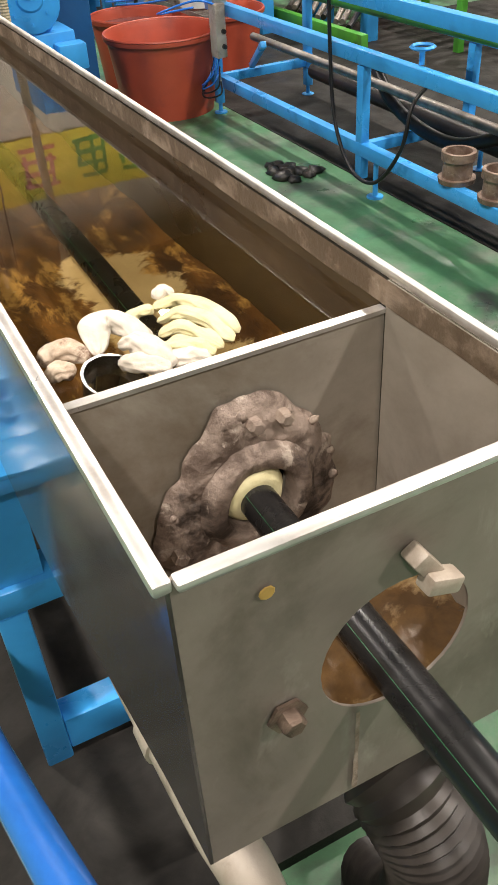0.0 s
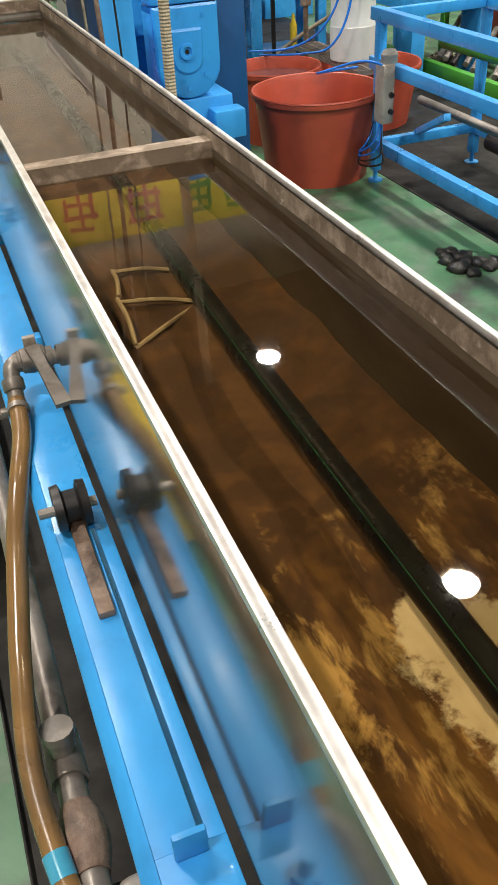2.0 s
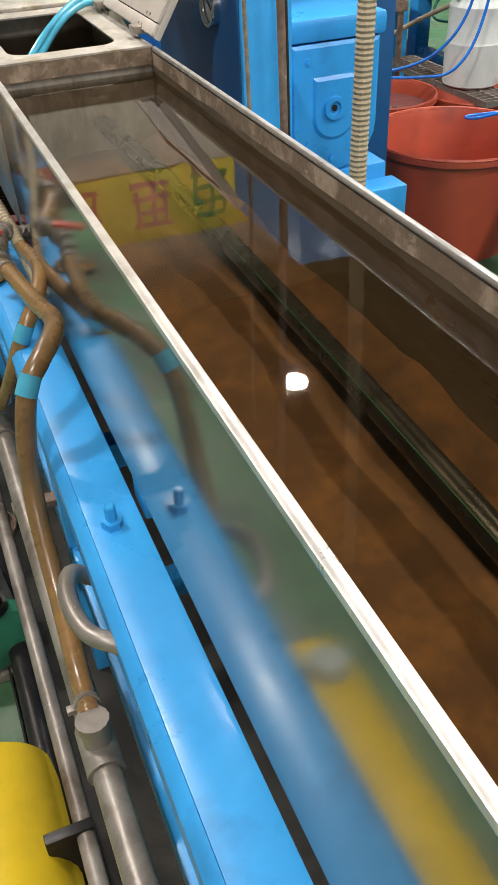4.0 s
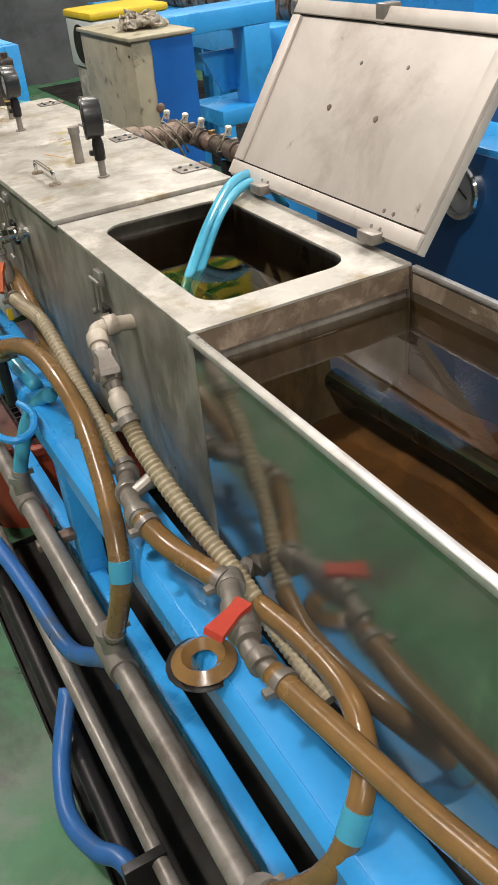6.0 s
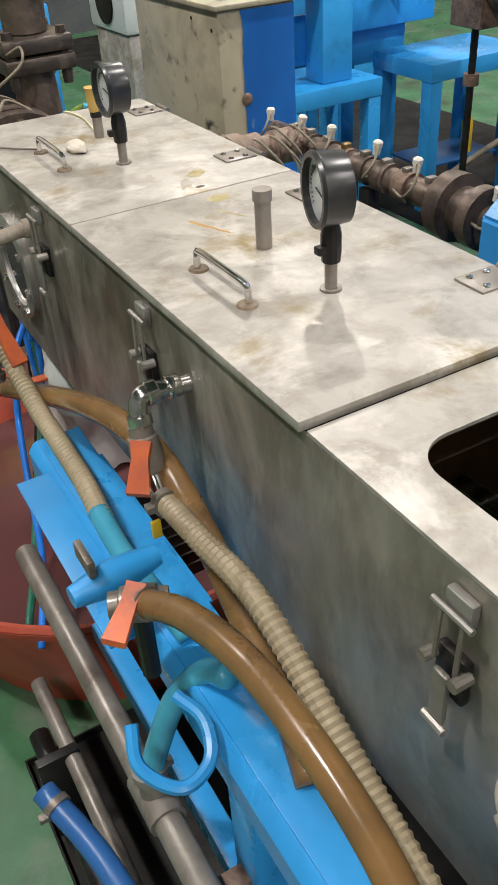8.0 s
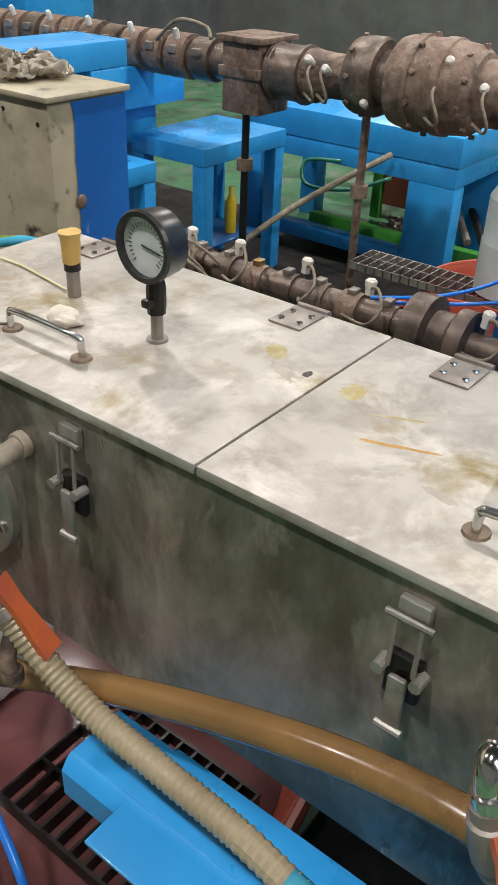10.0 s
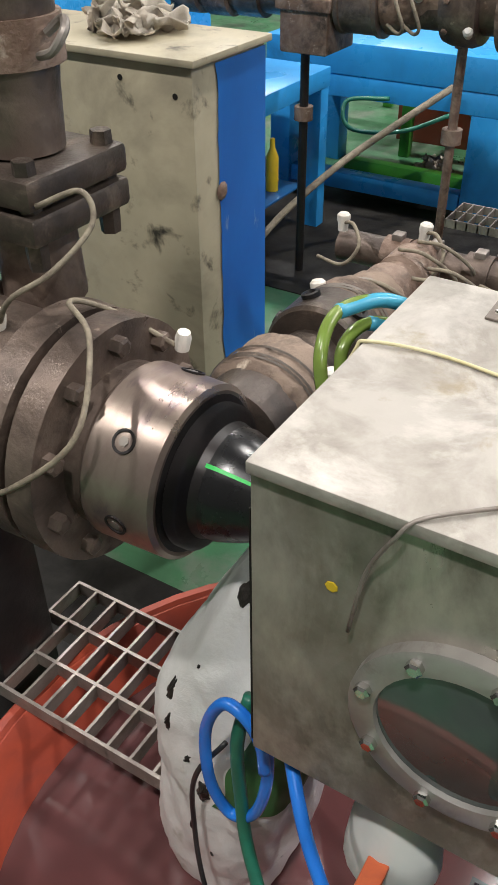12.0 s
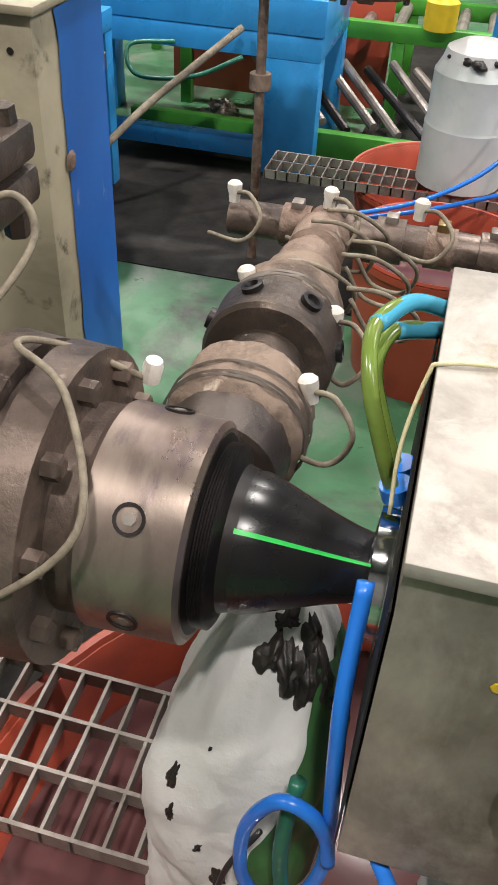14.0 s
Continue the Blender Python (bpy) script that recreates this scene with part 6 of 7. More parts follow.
# ---- tubs, gratings and sack ----
def tub(x, y, r, h, label, water=0.0):
    t = thing("plastic_tub", label, "tub", (x, y, 0), "red plastic tubs")
    part("wall", lathe(bmesh.new(), (0, 0, 0), (0, 0, 1), [(0, r * 0.82), (h * 0.94, r * 0.97), (h * 0.95, r * 1.03), (h, r * 1.035), (h, r * 0.985), (h * 0.93, r * 0.95), (0.02, r * 0.8), (0.02, 0.02)], 56, caps=False), M["tub"], t)
    part("base", lathe(bmesh.new(), (0, 0, 0.0), (0, 0, 1), [(0, r * 0.81), (0.018, r * 0.81)], 40), M["tub"], t)
    part("rim", lathe(bmesh.new(), (0, 0, h + 0.001), (0, 0, 1), [(0, r * 0.99), (0.008, r * 1.0), (0.01, r * 1.02), (0.002, r * 1.032)], 56, caps=False), M["tub"], t)
    if water:
        bm = lathe(bmesh.new(), (0, 0, water - 0.001), (0, 0, 1), [(0, r * (0.81 + 0.14 * water / h))] * 1 + [(0.001, r * (0.81 + 0.14 * water / h))], 48)
        part("water", bm, M["tubwater"], t, "dark reddish water")
    return t


tub(0.13, 5.48, 0.56, 0.36, "big red-brown plastic tub of dirty water under the die", 0.24)
tub(1.98, 5.53, 0.27, 0.42, "red-brown plastic tub of grey water behind the side feed", 0.36)
tub(1.9, 4.78, 0.345, 0.45, "red-brown plastic tub standing on the green floor")
tub(2.62, 5.56, 0.34, 0.36, "red-brown plastic tub under a grating on the next line")


def grating(x0, x1, y0, y1, z, nx, ny, label, key="galv"):
    t = thing("steel_grating", label, "grating", (x0, y0, z), "loose gratings")
    for k in range(nx + 1):
        x = (x1 - x0) * k / nx
        part("bar", boxm(x - 0.003, x + 0.003, 0, y1 - y0, 0, 0.03), M[key], t)
    for k in range(ny + 1):
        y = (y1 - y0) * k / ny
        part("bar", boxm(-0.003, x1 - x0 + 0.003, y - 0.0025, y + 0.0025, 0.0005, 0.0295), M[key], t)
    return t


grating(0.1, 0.345, 5.72, 6.12, 0.371, 3, 9, "galvanised steel grating laid over the tub")
grating(2.38, 2.56, 5.22, 6.17, 0.372, 2, 24, "galvanised steel grating on the far tub")
grating(-0.06, 0.2, 4.98, 5.3, 0.371, 3, 10, "dark wet steel grating under the tank end", "black_iron")


def sack_point(a, h, out=0.0):
    """A point on the slack sack: angle round it, height from -1 to 1."""
    c, d = math.cos(a), math.sin(a)
    r = (abs(c / 0.13) ** 3 + abs(d / 0.108) ** 3) ** (-1 / 3)
    k = max(0.0, 1 - abs(h) ** (3 if h > 0 else 5)) ** 0.5 * (1.02 - 0.42 * max(0, h) ** 2 - 0.1 * max(0, -h))
    p = Vector((c, d, h * 1.4))
    k *= 1 + 0.1 * noise.noise(p * 1.7 + Vector((3, 0, 0))) + 0.08 * abs(noise.noise(p * 2.6 + Vector((0, 5, 0)))) + 0.02 * noise.noise(p * 9)
    return Vector((c * r * k + c * out + 0.03 * h, d * r * k + d * out - 0.012 * h - 0.022 * max(0, h) ** 2, 0.36 * h + 0.02 * noise.noise(p * 2.2)))


def sack_sheet(a0, a1, h0, h1, n, m, out=0.0, ragged=0.0, slant=0.0):
    bm = bmesh.new()
    g = []
    for j in range(m + 1):
        t = j / m
        e = ragged * noise.noise(Vector((t * 5, 1, 0))) + slant * t
        g.append([bm.verts.new(sack_point(radians(a0 + e + (a1 - a0 - e) * i / n), h0 + (h1 - h0) * t, out)) for i in range(n + 1)])
    for j in range(m):
        for i in range(n):
            bm.faces.new((g[j][i], g[j][i + 1], g[j + 1][i + 1], g[j + 1][i]))
    return bm


sk = thing("plastic_sack", "crumpled white plastic sack with black residue in the tub", "sack", (0.195, 5.648, 0.5))
bm = sack_sheet(0, 360, -0.7, 0.999, 96, 90)
bmesh.ops.remove_doubles(bm, verts=bm.verts, dist=0.0004)
part("sack", bm, M["bag"], sk, smooth=True)
bm = sack_sheet(188, 290, -0.02, 0.8, 40, 40, 0.004, 7, 34)
part("print", bm, M["sack_green"], sk, "dark green printed side", smooth=True)


def sack_lump(a, h, ra, rh, thick, seed):
    """A lump of melted residue clinging to the sack, with a ragged border."""
    bm = bmesh.new()
    n, m = 30, 8
    rings = []
    for j in range(m + 1):
        t = j / m
        row = []
        for k in range(n):
            g = 2 * math.pi * k / n
            q = t * (1 + 0.55 * noise.noise(Vector((math.cos(g) * 1.6, math.sin(g) * 1.6, seed))) + 0.3 * noise.noise(Vector((math.cos(g) * 4, math.sin(g) * 4, seed))))
            up = thick * (1 - t ** 4) * (1 + 0.7 * noise.noise(Vector((math.cos(g) * t * 3, math.sin(g) * t * 3, seed + 4)))) - 0.003 * t
            row.append(bm.verts.new(sack_point(radians(a + ra * q * math.cos(g)), min(0.985, h + rh * q * math.sin(g)), up)))
        rings.append(row)
    for b, c in zip(rings, rings[1:]):
        for k in range(n):
            bm.faces.new((b[k], b[(k + 1) % n], c[(k + 1) % n], c[k]))
    bmesh.ops.remove_doubles(bm, verts=bm.verts, dist=0.00005)
    bmesh.ops.recalc_face_normals(bm, faces=bm.faces)
    return bm


LUMPS = [(178, 0.86, 17, 0.055, 0.014), (198, 0.83, 15, 0.075, 0.018), (214, 0.8, 13, 0.09, 0.016), (230, 0.77, 10, 0.1, 0.014), (222, 0.9, 16, 0.06, 0.012), (236, 0.68, 6, 0.06, 0.01), (185, 0.95, 30, 0.03, 0.008),
         (181, 0.02, 5, 0.05, 0.008), (169, 0.14, 2.5, 0.022, 0.005), (196, 0.12, 2.2, 0.015, 0.004), (148, 0.4, 4, 0.05, 0.007), (152, 0.28, 3, 0.035, 0.006), (213, 0.48, 3, 0.022, 0.005), (162, 0.55, 1.6, 0.014, 0.004), (175, -0.25, 2.4, 0.03, 0.005), (190, -0.35, 1.8, 0.02, 0.004)]
for k, (a, h, ra, rh, thick) in enumerate(LUMPS):
    part("residue", sack_lump(a, h, ra, rh, thick * 0.6, k * 1.7), M["soot"], sk, "black melted residue", smooth=True)
hose_thing("air_tube", "bright blue air tube looped at the tank end", "tube_blue", [(0.12, 5.545, 1.0), (0.07, 5.545, 0.92), (0.05, 5.54, 0.84), (0.044, 5.534, 0.75), (0.042, 5.532, 0.66), (0.042, 5.55, 0.575), (0.042, 5.585, 0.545), (0.04, 5.612, 0.6), (0.038, 5.612, 0.705), (0.036, 5.585, 0.775), (0.034, 5.555, 0.775), (0.034, 5.535, 0.74), (0.03, 5.528, 0.7)], 0.0075, "tube")
hose_thing("air_tube", "bright blue air tube hanging below the tank", "tube_blue", [(0.03, 5.5, 0.775), (-0.03, 5.44, 0.72), (-0.07, 5.36, 0.62), (-0.1, 5.27, 0.5), (-0.13, 5.16, 0.4), (-0.2, 5.0, 0.33)], 0.0075, "tube")
hose_thing("water_tube", "dark green tube hanging into the tub", "green_dark", [(0.07, 5.57, 0.76), (0.048, 5.575, 0.7), (0.044, 5.57, 0.6), (0.02, 5.54, 0.5), (-0.06, 5.42, 0.38), (-0.14, 5.25, 0.3), (-0.2, 5.1, 0.3)], 0.0085, "tube")
hose_thing("cable", "thin black cable hanging over the sack", "gauge", [(0.06, 5.6, 0.66), (0.035, 5.63, 0.6), (0.03, 5.635, 0.5), (0.0, 5.6, 0.4), (-0.06, 5.5, 0.3)], 0.0035, "cable")
wv = thing("drain_valve", "white plastic drain valve with orange lever under the tank", "valve", (0.06, 5.38, 0.62))
part("body", lathe(bmesh.new(), (0, 0, 0.17), (0, 0, -1), [(0, 0.03), (0.05, 0.034), (0.1, 0.05), (0.16, 0.055), (0.2, 0.04)], 18), M["white_bin"], wv)
part("lever", box(bmesh.new(), -0.1, -0.02, -0.012, 0.012, 0.06, 0.068, 0.003), M["orange"], wv)

# ---- control cabinet ----
cb = thing("control_cabinet", "stained beige steel cabinet with torn blue film", "cabinet", (0.914, 6.21, 0))
part("body", boxm(0, 0.264, 0, 0.6, 0.03, 1.185, 0.004), M["cabinet"], cb)
part("top", boxm(-0.012, 0.275, -0.012, 0.612, 1.1855, 1.2, 0.003), M["cabinet"], cb)
part("plinth", boxm(0.02, 0.25, 0.02, 0.58, 0.0, 0.0295), M["dark"], cb)
bm = bmesh.new()
rc = random.Random(4)
n = 40
lft = [bm.verts.new((0.078 + 0.018 * noise.noise(Vector((k * 0.23, 1, 0))) + rc.uniform(-0.003, 0.003), -0.003, 0.05 + 1.13 * k / n)) for k in range(n + 1)]
rgt = [bm.verts.new((0.262, -0.003, v.co.z)) for v in lft]
for k in range(n):
    bm.faces.new((lft[k], rgt[k], rgt[k + 1], lft[k + 1]))
part("film", bm, M["film_blue"], cb, "blue protective film, torn along one edge")
part("scorch", lathe(bmesh.new(), (0.085, -0.0045, 0.93), (0, -1, 0), [(0, 0.02), (0.004, 0.012)], 9), M["rust"], cb, "brown scorch mark")
for y, z in ((0.17, 1.15), (0.04, 1.13)):
    part("screw_hole", lathe(bmesh.new(), (-0.0005, y, z), (-1, 0, 0), [(0, 0.006), (0.001, 0.006)], 10), M["dark"], cb)
rag("work_glove", "crumpled white work glove on the cabinet top", "cloth", [(0.97, 6.4, 1.205), (1.02, 6.44, 1.21), (1.07, 6.42, 1.21), (1.12, 6.36, 1.205)], 0.1, 0.035, 9, 3)
rag("work_glove", "crumpled white work glove lying on its pair", "cloth", [(1.0, 6.52, 1.205), (1.05, 6.5, 1.215), (1.1, 6.47, 1.21), (1.14, 6.42, 1.205)], 0.09, 0.045, 19, 3)

# ---- blue machines on the far side of the tank ----
pn = thing("vacuum_unit", "two-tone blue steel cabinet with a round dial", "cabinet", (0.55, 3.72, 0))
part("body", boxm(0, 0.125, 0, 0.62, 0.0, 1.27, 0.006), M["blue"], pn)
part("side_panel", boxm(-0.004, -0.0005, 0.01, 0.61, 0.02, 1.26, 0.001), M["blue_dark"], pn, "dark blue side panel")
part("dial_case", lathe(bmesh.new(), (-0.004, 0.16, 1.2), (-1, 0, 0), [(0, 0.044), (0.016, 0.046), (0.02, 0.044), (0.02, 0.037), (0.012, 0.037)], 30, caps=False), M["chrome"], pn)
dc = part("dial", lathe(bmesh.new(), (-0.005, 0.16, 1.2), (-1, 0, 0), [(0, 0.038), (0.008, 0.038)], 30), M["dialface"], pn, "pale round dial")
part("needle", rod(bmesh.new(), (-0.0145, 0.145, 1.19), (-0.0145, 0.185, 1.215), 0.0014, 5), M["gauge"], dc)
bb = thing("drive_cabinet", "large two-tone blue machine cabinet", "cabinet", (1.03, 4.42, 0))
part("lower_body", boxm(0, 0.34, 0, 0.63, 0.0, 1.25, 0.006), M["blue_dark"], bb, "dark blue lower half")
part("upper_body", boxm(-0.004, 0.344, -0.004, 0.634, 1.2505, 2.0, 0.006), M["blue"], bb, "light blue upper half")

gm = thing("gear_motor", "blue painted geared motor with shield-shaped end cover", "motor", (0.976, 4.1, 0))
shield = [(-0.13, 0.175), (0.15, 0.175), (0.15, -0.06)] + [(0.01 + 0.14 * math.cos(radians(a)), -0.06 + 0.13 * math.sin(radians(a))) for a in range(-15, -180, -15)] + [(-0.13, -0.06)]
bm = bmesh.new()
rings = [[bm.verts.new((x * k, y, 0.858 + z * k)) for x, z in shield] for y, k in ((0.03, 1.0), (0.0, 1.0), (-0.006, 0.94), (-0.008, 0.5), (-0.016, 0.44))]
for r1, r2 in zip(rings, rings[1:]):
    for k in range(len(shield)):
        bm.faces.new((r1[k], r1[(k + 1) % len(shield)], r2[(k + 1) % len(shield)], r2[k]))
bm.faces.new(rings[-1])
bm.faces.new(rings[0])
bmesh.ops.recalc_face_normals(bm, faces=bm.faces)
part("end_cover", bm, M["blue"], gm)
part("hub", lathe(bmesh.new(), (0, -0.014, 0.858), (0, -1, 0), [(0, 0.034), (0.012, 0.032), (0.012, 0.02), (0.004, 0.018)], 22), M["blue"], gm)
part("shaft", rod(bmesh.new(), (0, -0.012, 0.858), (0, -0.022, 0.858), 0.009, 12), M["dark"], gm)
for x, z in ((-0.08, 0.99), (0.08, 0.99), (-0.08, 0.76), (0.08, 0.76), (0.0, 0.71)):
    part("bolt", lathe(bmesh.new(), (x, -0.005, z), (0, -1, 0), [(0, 0.009), (0.008, 0.009)], 6), M["blue"], gm)
part("body", boxm(-0.11, 0.11, 0.031, 0.27, 0.67, 1.02, 0.02), M["blue"], gm)
part("lid", boxm(-0.14, 0.17, -0.01, 0.28, 1.036, 1.1, 0.015), M["blue"], gm)
part("pedestal", boxm(-0.1, 0.2, 0.0, 0.26, 0.0, 0.665, 0.01), M["blue"], gm)
part("foot", boxm(0.08, 0.22, -0.1, -0.002, 0.5, 0.62, 0.008), M["blue"], gm)
cn = thing("corrugated_hose", "upright grey-brown corrugated hose", "hose", (0.717, 3.47, 0))
part("tube", hose(bmesh.new(), [(0, 0, 0), (0.0, 0, 0.6), (0.005, 0, 1.2), (0.03, 0.02, 1.9), (0.06, 0.05, 2.6)], 0.018, 12, 8, ribs=0.0025, pitch=0.011), M["ribbed"], cn)
for x, y, r, m, lab, nm in ((0.46, 3.3, 0.008, "rust", "thin upright rusty rod", "rod"), (0.56, 3.5, 0.004, "gauge", "thin black hanging cable", "cable"), (0.44, 3.42, 0.0045, "wire", "thin pale hanging cable", "cable")):
    rd = thing("upright_" + nm, lab, nm, (x, y, 0))
    part(nm, hose(bmesh.new(), [(0, 0, 0), (0.005, 0, 0.8), (-0.01, 0.0, 1.6), (-0.03, 0, 2.4)], r, 8, 6), M[m], rd, smooth=True)


# ---- the next line on the right ----
fr = thing("conveyor_frame", "bright blue welded steel frame of the next line", "machine frame", (2.1, 0.07, 0))


def fbar(nm, *a):
    return part(nm, boxm(*a, 0.004), M["blue"], fr)


for x in (0.0, 0.62):
    for z in (0.2, 0.6, 0.83):
        fbar("rail", x, x + 0.05, -0.9, 4.5, z - 0.03, z + 0.03)
    for y in (-0.2, 1.35, 2.85, 4.4):
        fbar("post", x + 0.003, x + 0.047, y, y + 0.05, 0.06, 0.862 if y > 4 else 0.565)
        part("foot", lathe(bmesh.new(), (x + 0.025, y + 0.025 - (0.12 if y < 4 else 0), 0.0), (0, 0, 1), [(0, 0.04), (0.008, 0.04), (0.01, 0.012), (0.17, 0.012)], 12), M["blue"], fr)
for y in (-0.2, 1.35, 2.85, 4.4):
    for z in (0.2, 0.83):
        fbar("cross_rail", 0.0505, 0.6195, y, y + 0.045, z - 0.025, z + 0.025)
part("brace", box(bmesh.new(), -0.4, 0.4, -0.015, 0.015, -0.015, 0.015, 0.003, m=Matrix.Translation((0.02, 3.9, 0.42)) @ Matrix.Rotation(radians(68), 4, "Z") @ Matrix.Rotation(radians(20), 4, "Y")), M["blue"], fr)
for y, x, z in ((1.9, 0.2, 0.86), (3.0, 0.3, 0.86), (2.5, 0.05, 0.632)):
    part("hand_wheel", lathe(lathe(bmesh.new(), (x, y, z), (0, 0, 1), [(0, 0.012), (0.06, 0.012)], 8), (x, y, z + 0.06), (0, 0, 1), [(0, 0.045), (0.008, 0.055), (0.016, 0.045), (0.008, 0.036), (0, 0.045)], 20, caps=False), M["blue"], fr)
for pts, r, m, lab in (([(2.3, -0.8, 0.4), (2.3, 1.5, 0.42), (2.32, 4.4, 0.42)], 0.022, "galv", "grey pipe inside the blue frame"), ([(2.5, -0.8, 0.28), (2.5, 1.5, 0.26), (2.5, 4.0, 0.28)], 0.045, "black_iron", "thick black pipe inside the blue frame"),
                       ([(2.45, -0.8, 0.7), (2.45, 2, 0.72), (2.45, 4.4, 0.7)], 0.05, "machine_green", "dark green roller tube inside the blue frame")):
    rp = thing("frame_pipe", lab, "pipe")
    part("pipe", hose(bmesh.new(), pts, r, 14, 6), M[m], rp, smooth=True)
hose_thing("black_hose", "black hose looping down from the blue frame", "black_iron", [(2.09, 3.2, 1.1), (2.08, 3.16, 0.6), (2.06, 3.08, 0.3), (2.05, 2.92, 0.12), (2.05, 2.72, 0.12), (2.07, 2.57, 0.3), (2.12, 2.57, 0.48), (2.3, 2.66, 0.54)], 0.009)
hose_thing("black_hose", "thick black hose slung under the blue frame", "black_iron", [(2.4, 3.3, 0.5), (2.35, 3.0, 0.33), (2.35, 2.6, 0.27), (2.4, 2.3, 0.36)], 0.03)
for y in (2.3, 2.05):
    cp = thing("rusty_collar", "rust-brown iron collar standing on the frame rail", "collar", (2.16, y, 0.231), "iron collars")
    part("collar", lathe(bmesh.new(), (0, 0, 0), (0, 0, 1), [(0, 0.075), (0.02, 0.078), (0.022, 0.062), (0.09, 0.06), (0.092, 0.07), (0.125, 0.07), (0.125, 0.055), (0.01, 0.05)], 26), M["rust"], cp)
bx2 = thing("switch_box", "beige plastic switch box with cables on the frame end", "switch box", (2.075, 4.33, 0.36))
part("box", boxm(-0.045, 0.02, -0.05, 0.04, 0.0, 0.28, 0.008), M["pvc"], bx2)
for z in (0.06, 0.14):
    part("knob", lathe(bmesh.new(), (0.0, -0.05, z), (0, -1, 0), [(0, 0.014), (0.016, 0.012)], 12), M["gauge"], bx2)
part("cap", lathe(bmesh.new(), (0.01, 0.0, 0.28), (0, 0, 1), [(0, 0.04), (0.04, 0.042), (0.06, 0.03)], 16), M["steel_lid"], bx2)
for k in range(4):
    hose_thing("thin_cable", "thin blue cable drooping round the switch box", "tube_blue" if k < 2 else "gauge", [(2.07, 4.35, 0.4 - 0.05 * k), (2.0, 4.3 - 0.03 * k, 0.28 - 0.03 * k), (1.98, 4.42, 0.2 - 0.02 * k), (2.08, 4.5, 0.24), (2.14, 4.45, 0.5)], 0.005, "cable")
hose_thing("thin_cable", "thin blue tube looped over the tub", "tube_blue", [(2.08, 4.3, 0.62), (1.95, 4.35, 0.66), (1.8, 4.5, 0.6), (1.85, 4.62, 0.57), (2.0, 4.5, 0.6)], 0.006, "cable")
db = bmesh.new()
rd2 = random.Random(8)
for k in range(11):
    c = Vector((1.95 + rd2.uniform(-0.08, 0.12), 3.36 + rd2.uniform(-0.14, 0.12), 0.016))
    vs = bmesh.ops.create_icosphere(db, subdivisions=2, radius=1)["verts"]
    sc = rd2.uniform(0.028, 0.05)
    for v in vs:
        v.co = c + v.co * sc * (1 + 0.5 * noise.noise(v.co * 1.5 + Vector((k, 0, 0))))
        v.co.z = max(0.0005, 0.6 * v.co.z)
tagged(part("rubber_scraps", db, M["soot"], smooth=True), "black plastic scraps on the green floor", "scraps", kind="stuff")

# ---- far extruder line ----
tb = thing("extruder_table", "blue painted steel table under the far extruder", "machine frame", (3.3, 6.16, 0))
part("top", boxm(0, 0.7, 0, 1.3, 0.6, 0.74, 0.006), M["blue"], tb)
part("apron", boxm(0.01, 0.69, 0.01, 1.29, 0.5, 0.5995, 0.004), M["blue"], tb)
for x in (0.012, 0.58):
    for y in (0.012, 1.17):
        part("leg", boxm(x, x + 0.11, y, y + (0.25 if y < 0.1 else 0.11), 0.0, 0.4995, 0.004), M["blue"], tb)
part("stretcher", boxm(0.02, 0.1, 0.27, 1.16, 0.06, 0.14, 0.004), M["blue"], tb)
tb2 = thing("extruder_bed", "blue extruder trough on gusseted supports", "machine frame", (2.22, 7.42, 0))
part("trough", boxm(0, 0.56, 0, 3.0, 0.8, 0.98, 0.006), M["blue"], tb2)
part("lip", boxm(-0.012, -0.0005, 0, 3.0, 0.95, 0.985, 0.003), M["blue"], tb2)
part("beam", boxm(0.1, 0.46, 0.1, 2.9, 0.62, 0.7995, 0.006), M["blue"], tb2)
for k in range(4):
    y = 0.15 + 0.75 * k
    part("gusset", boxm(0.002, 0.0995, y, y + 0.02, 0.63, 0.799, 0.003), M["blue"], tb2)
    for x in (0.1, 0.38):
        part("leg", boxm(x, x + 0.08, y, y + 0.1, 0.0, 0.6195, 0.004), M["blue"], tb2)
def open_stand(x, y, lx, ly, h, label):
    """Welded stand: thick top, four flat legs, open between them."""
    t = thing("extruder_stand", label, "machine frame", (x, y, 0), "blue stands")
    part("top", boxm(0, lx, 0, ly, h - 0.08, h, 0.005), M["blue"], t)
    for px in (0.004, lx - 0.074):
        for py in (0.004, ly - 0.074):
            part("leg", boxm(px, px + 0.07, py, py + 0.07, 0.0, h - 0.0805, 0.004), M["blue"], t)
    return t


es = open_stand(2.4, 6.97, 0.62, 0.45, 0.7, "blue welded stand under the extruder barrel")
part("shelf", boxm(0.08, 0.54, 0.08, 0.37, 0.19, 0.2, 0.002), M["blue_dark"], es)
es = open_stand(1.7, 7.06, 0.49, 0.42, 0.67, "blue welded stand carrying a gusseted column")
part("column", boxm(0.2, 0.36, 0.06, 0.2, 0.6705, 1.05, 0.006), M["blue"], es)
bm = bmesh.new()
q = [bm.verts.new((x, y, z)) for y in (0.25, 0.27) for x, z in ((0.02, 0.93), (0.3, 0.93), (0.24, 0.72), (0.14, 0.72))]
for f in ((3, 2, 1, 0), (4, 5, 6, 7), (0, 1, 5, 4), (1, 2, 6, 5), (2, 3, 7, 6), (3, 0, 4, 7)):
    bm.faces.new([q[k] for k in f])
part("gusset", bm, M["blue"], es)
part("cross_beam", boxm(-0.3, 0.4, 0.06, 0.36, 1.0505, 1.15, 0.006), M["blue"], es)
ex = thing("extruder_barrel", "long brown extruder barrel with heater bands", "extruder", (2.5, -0.33, 1.05))
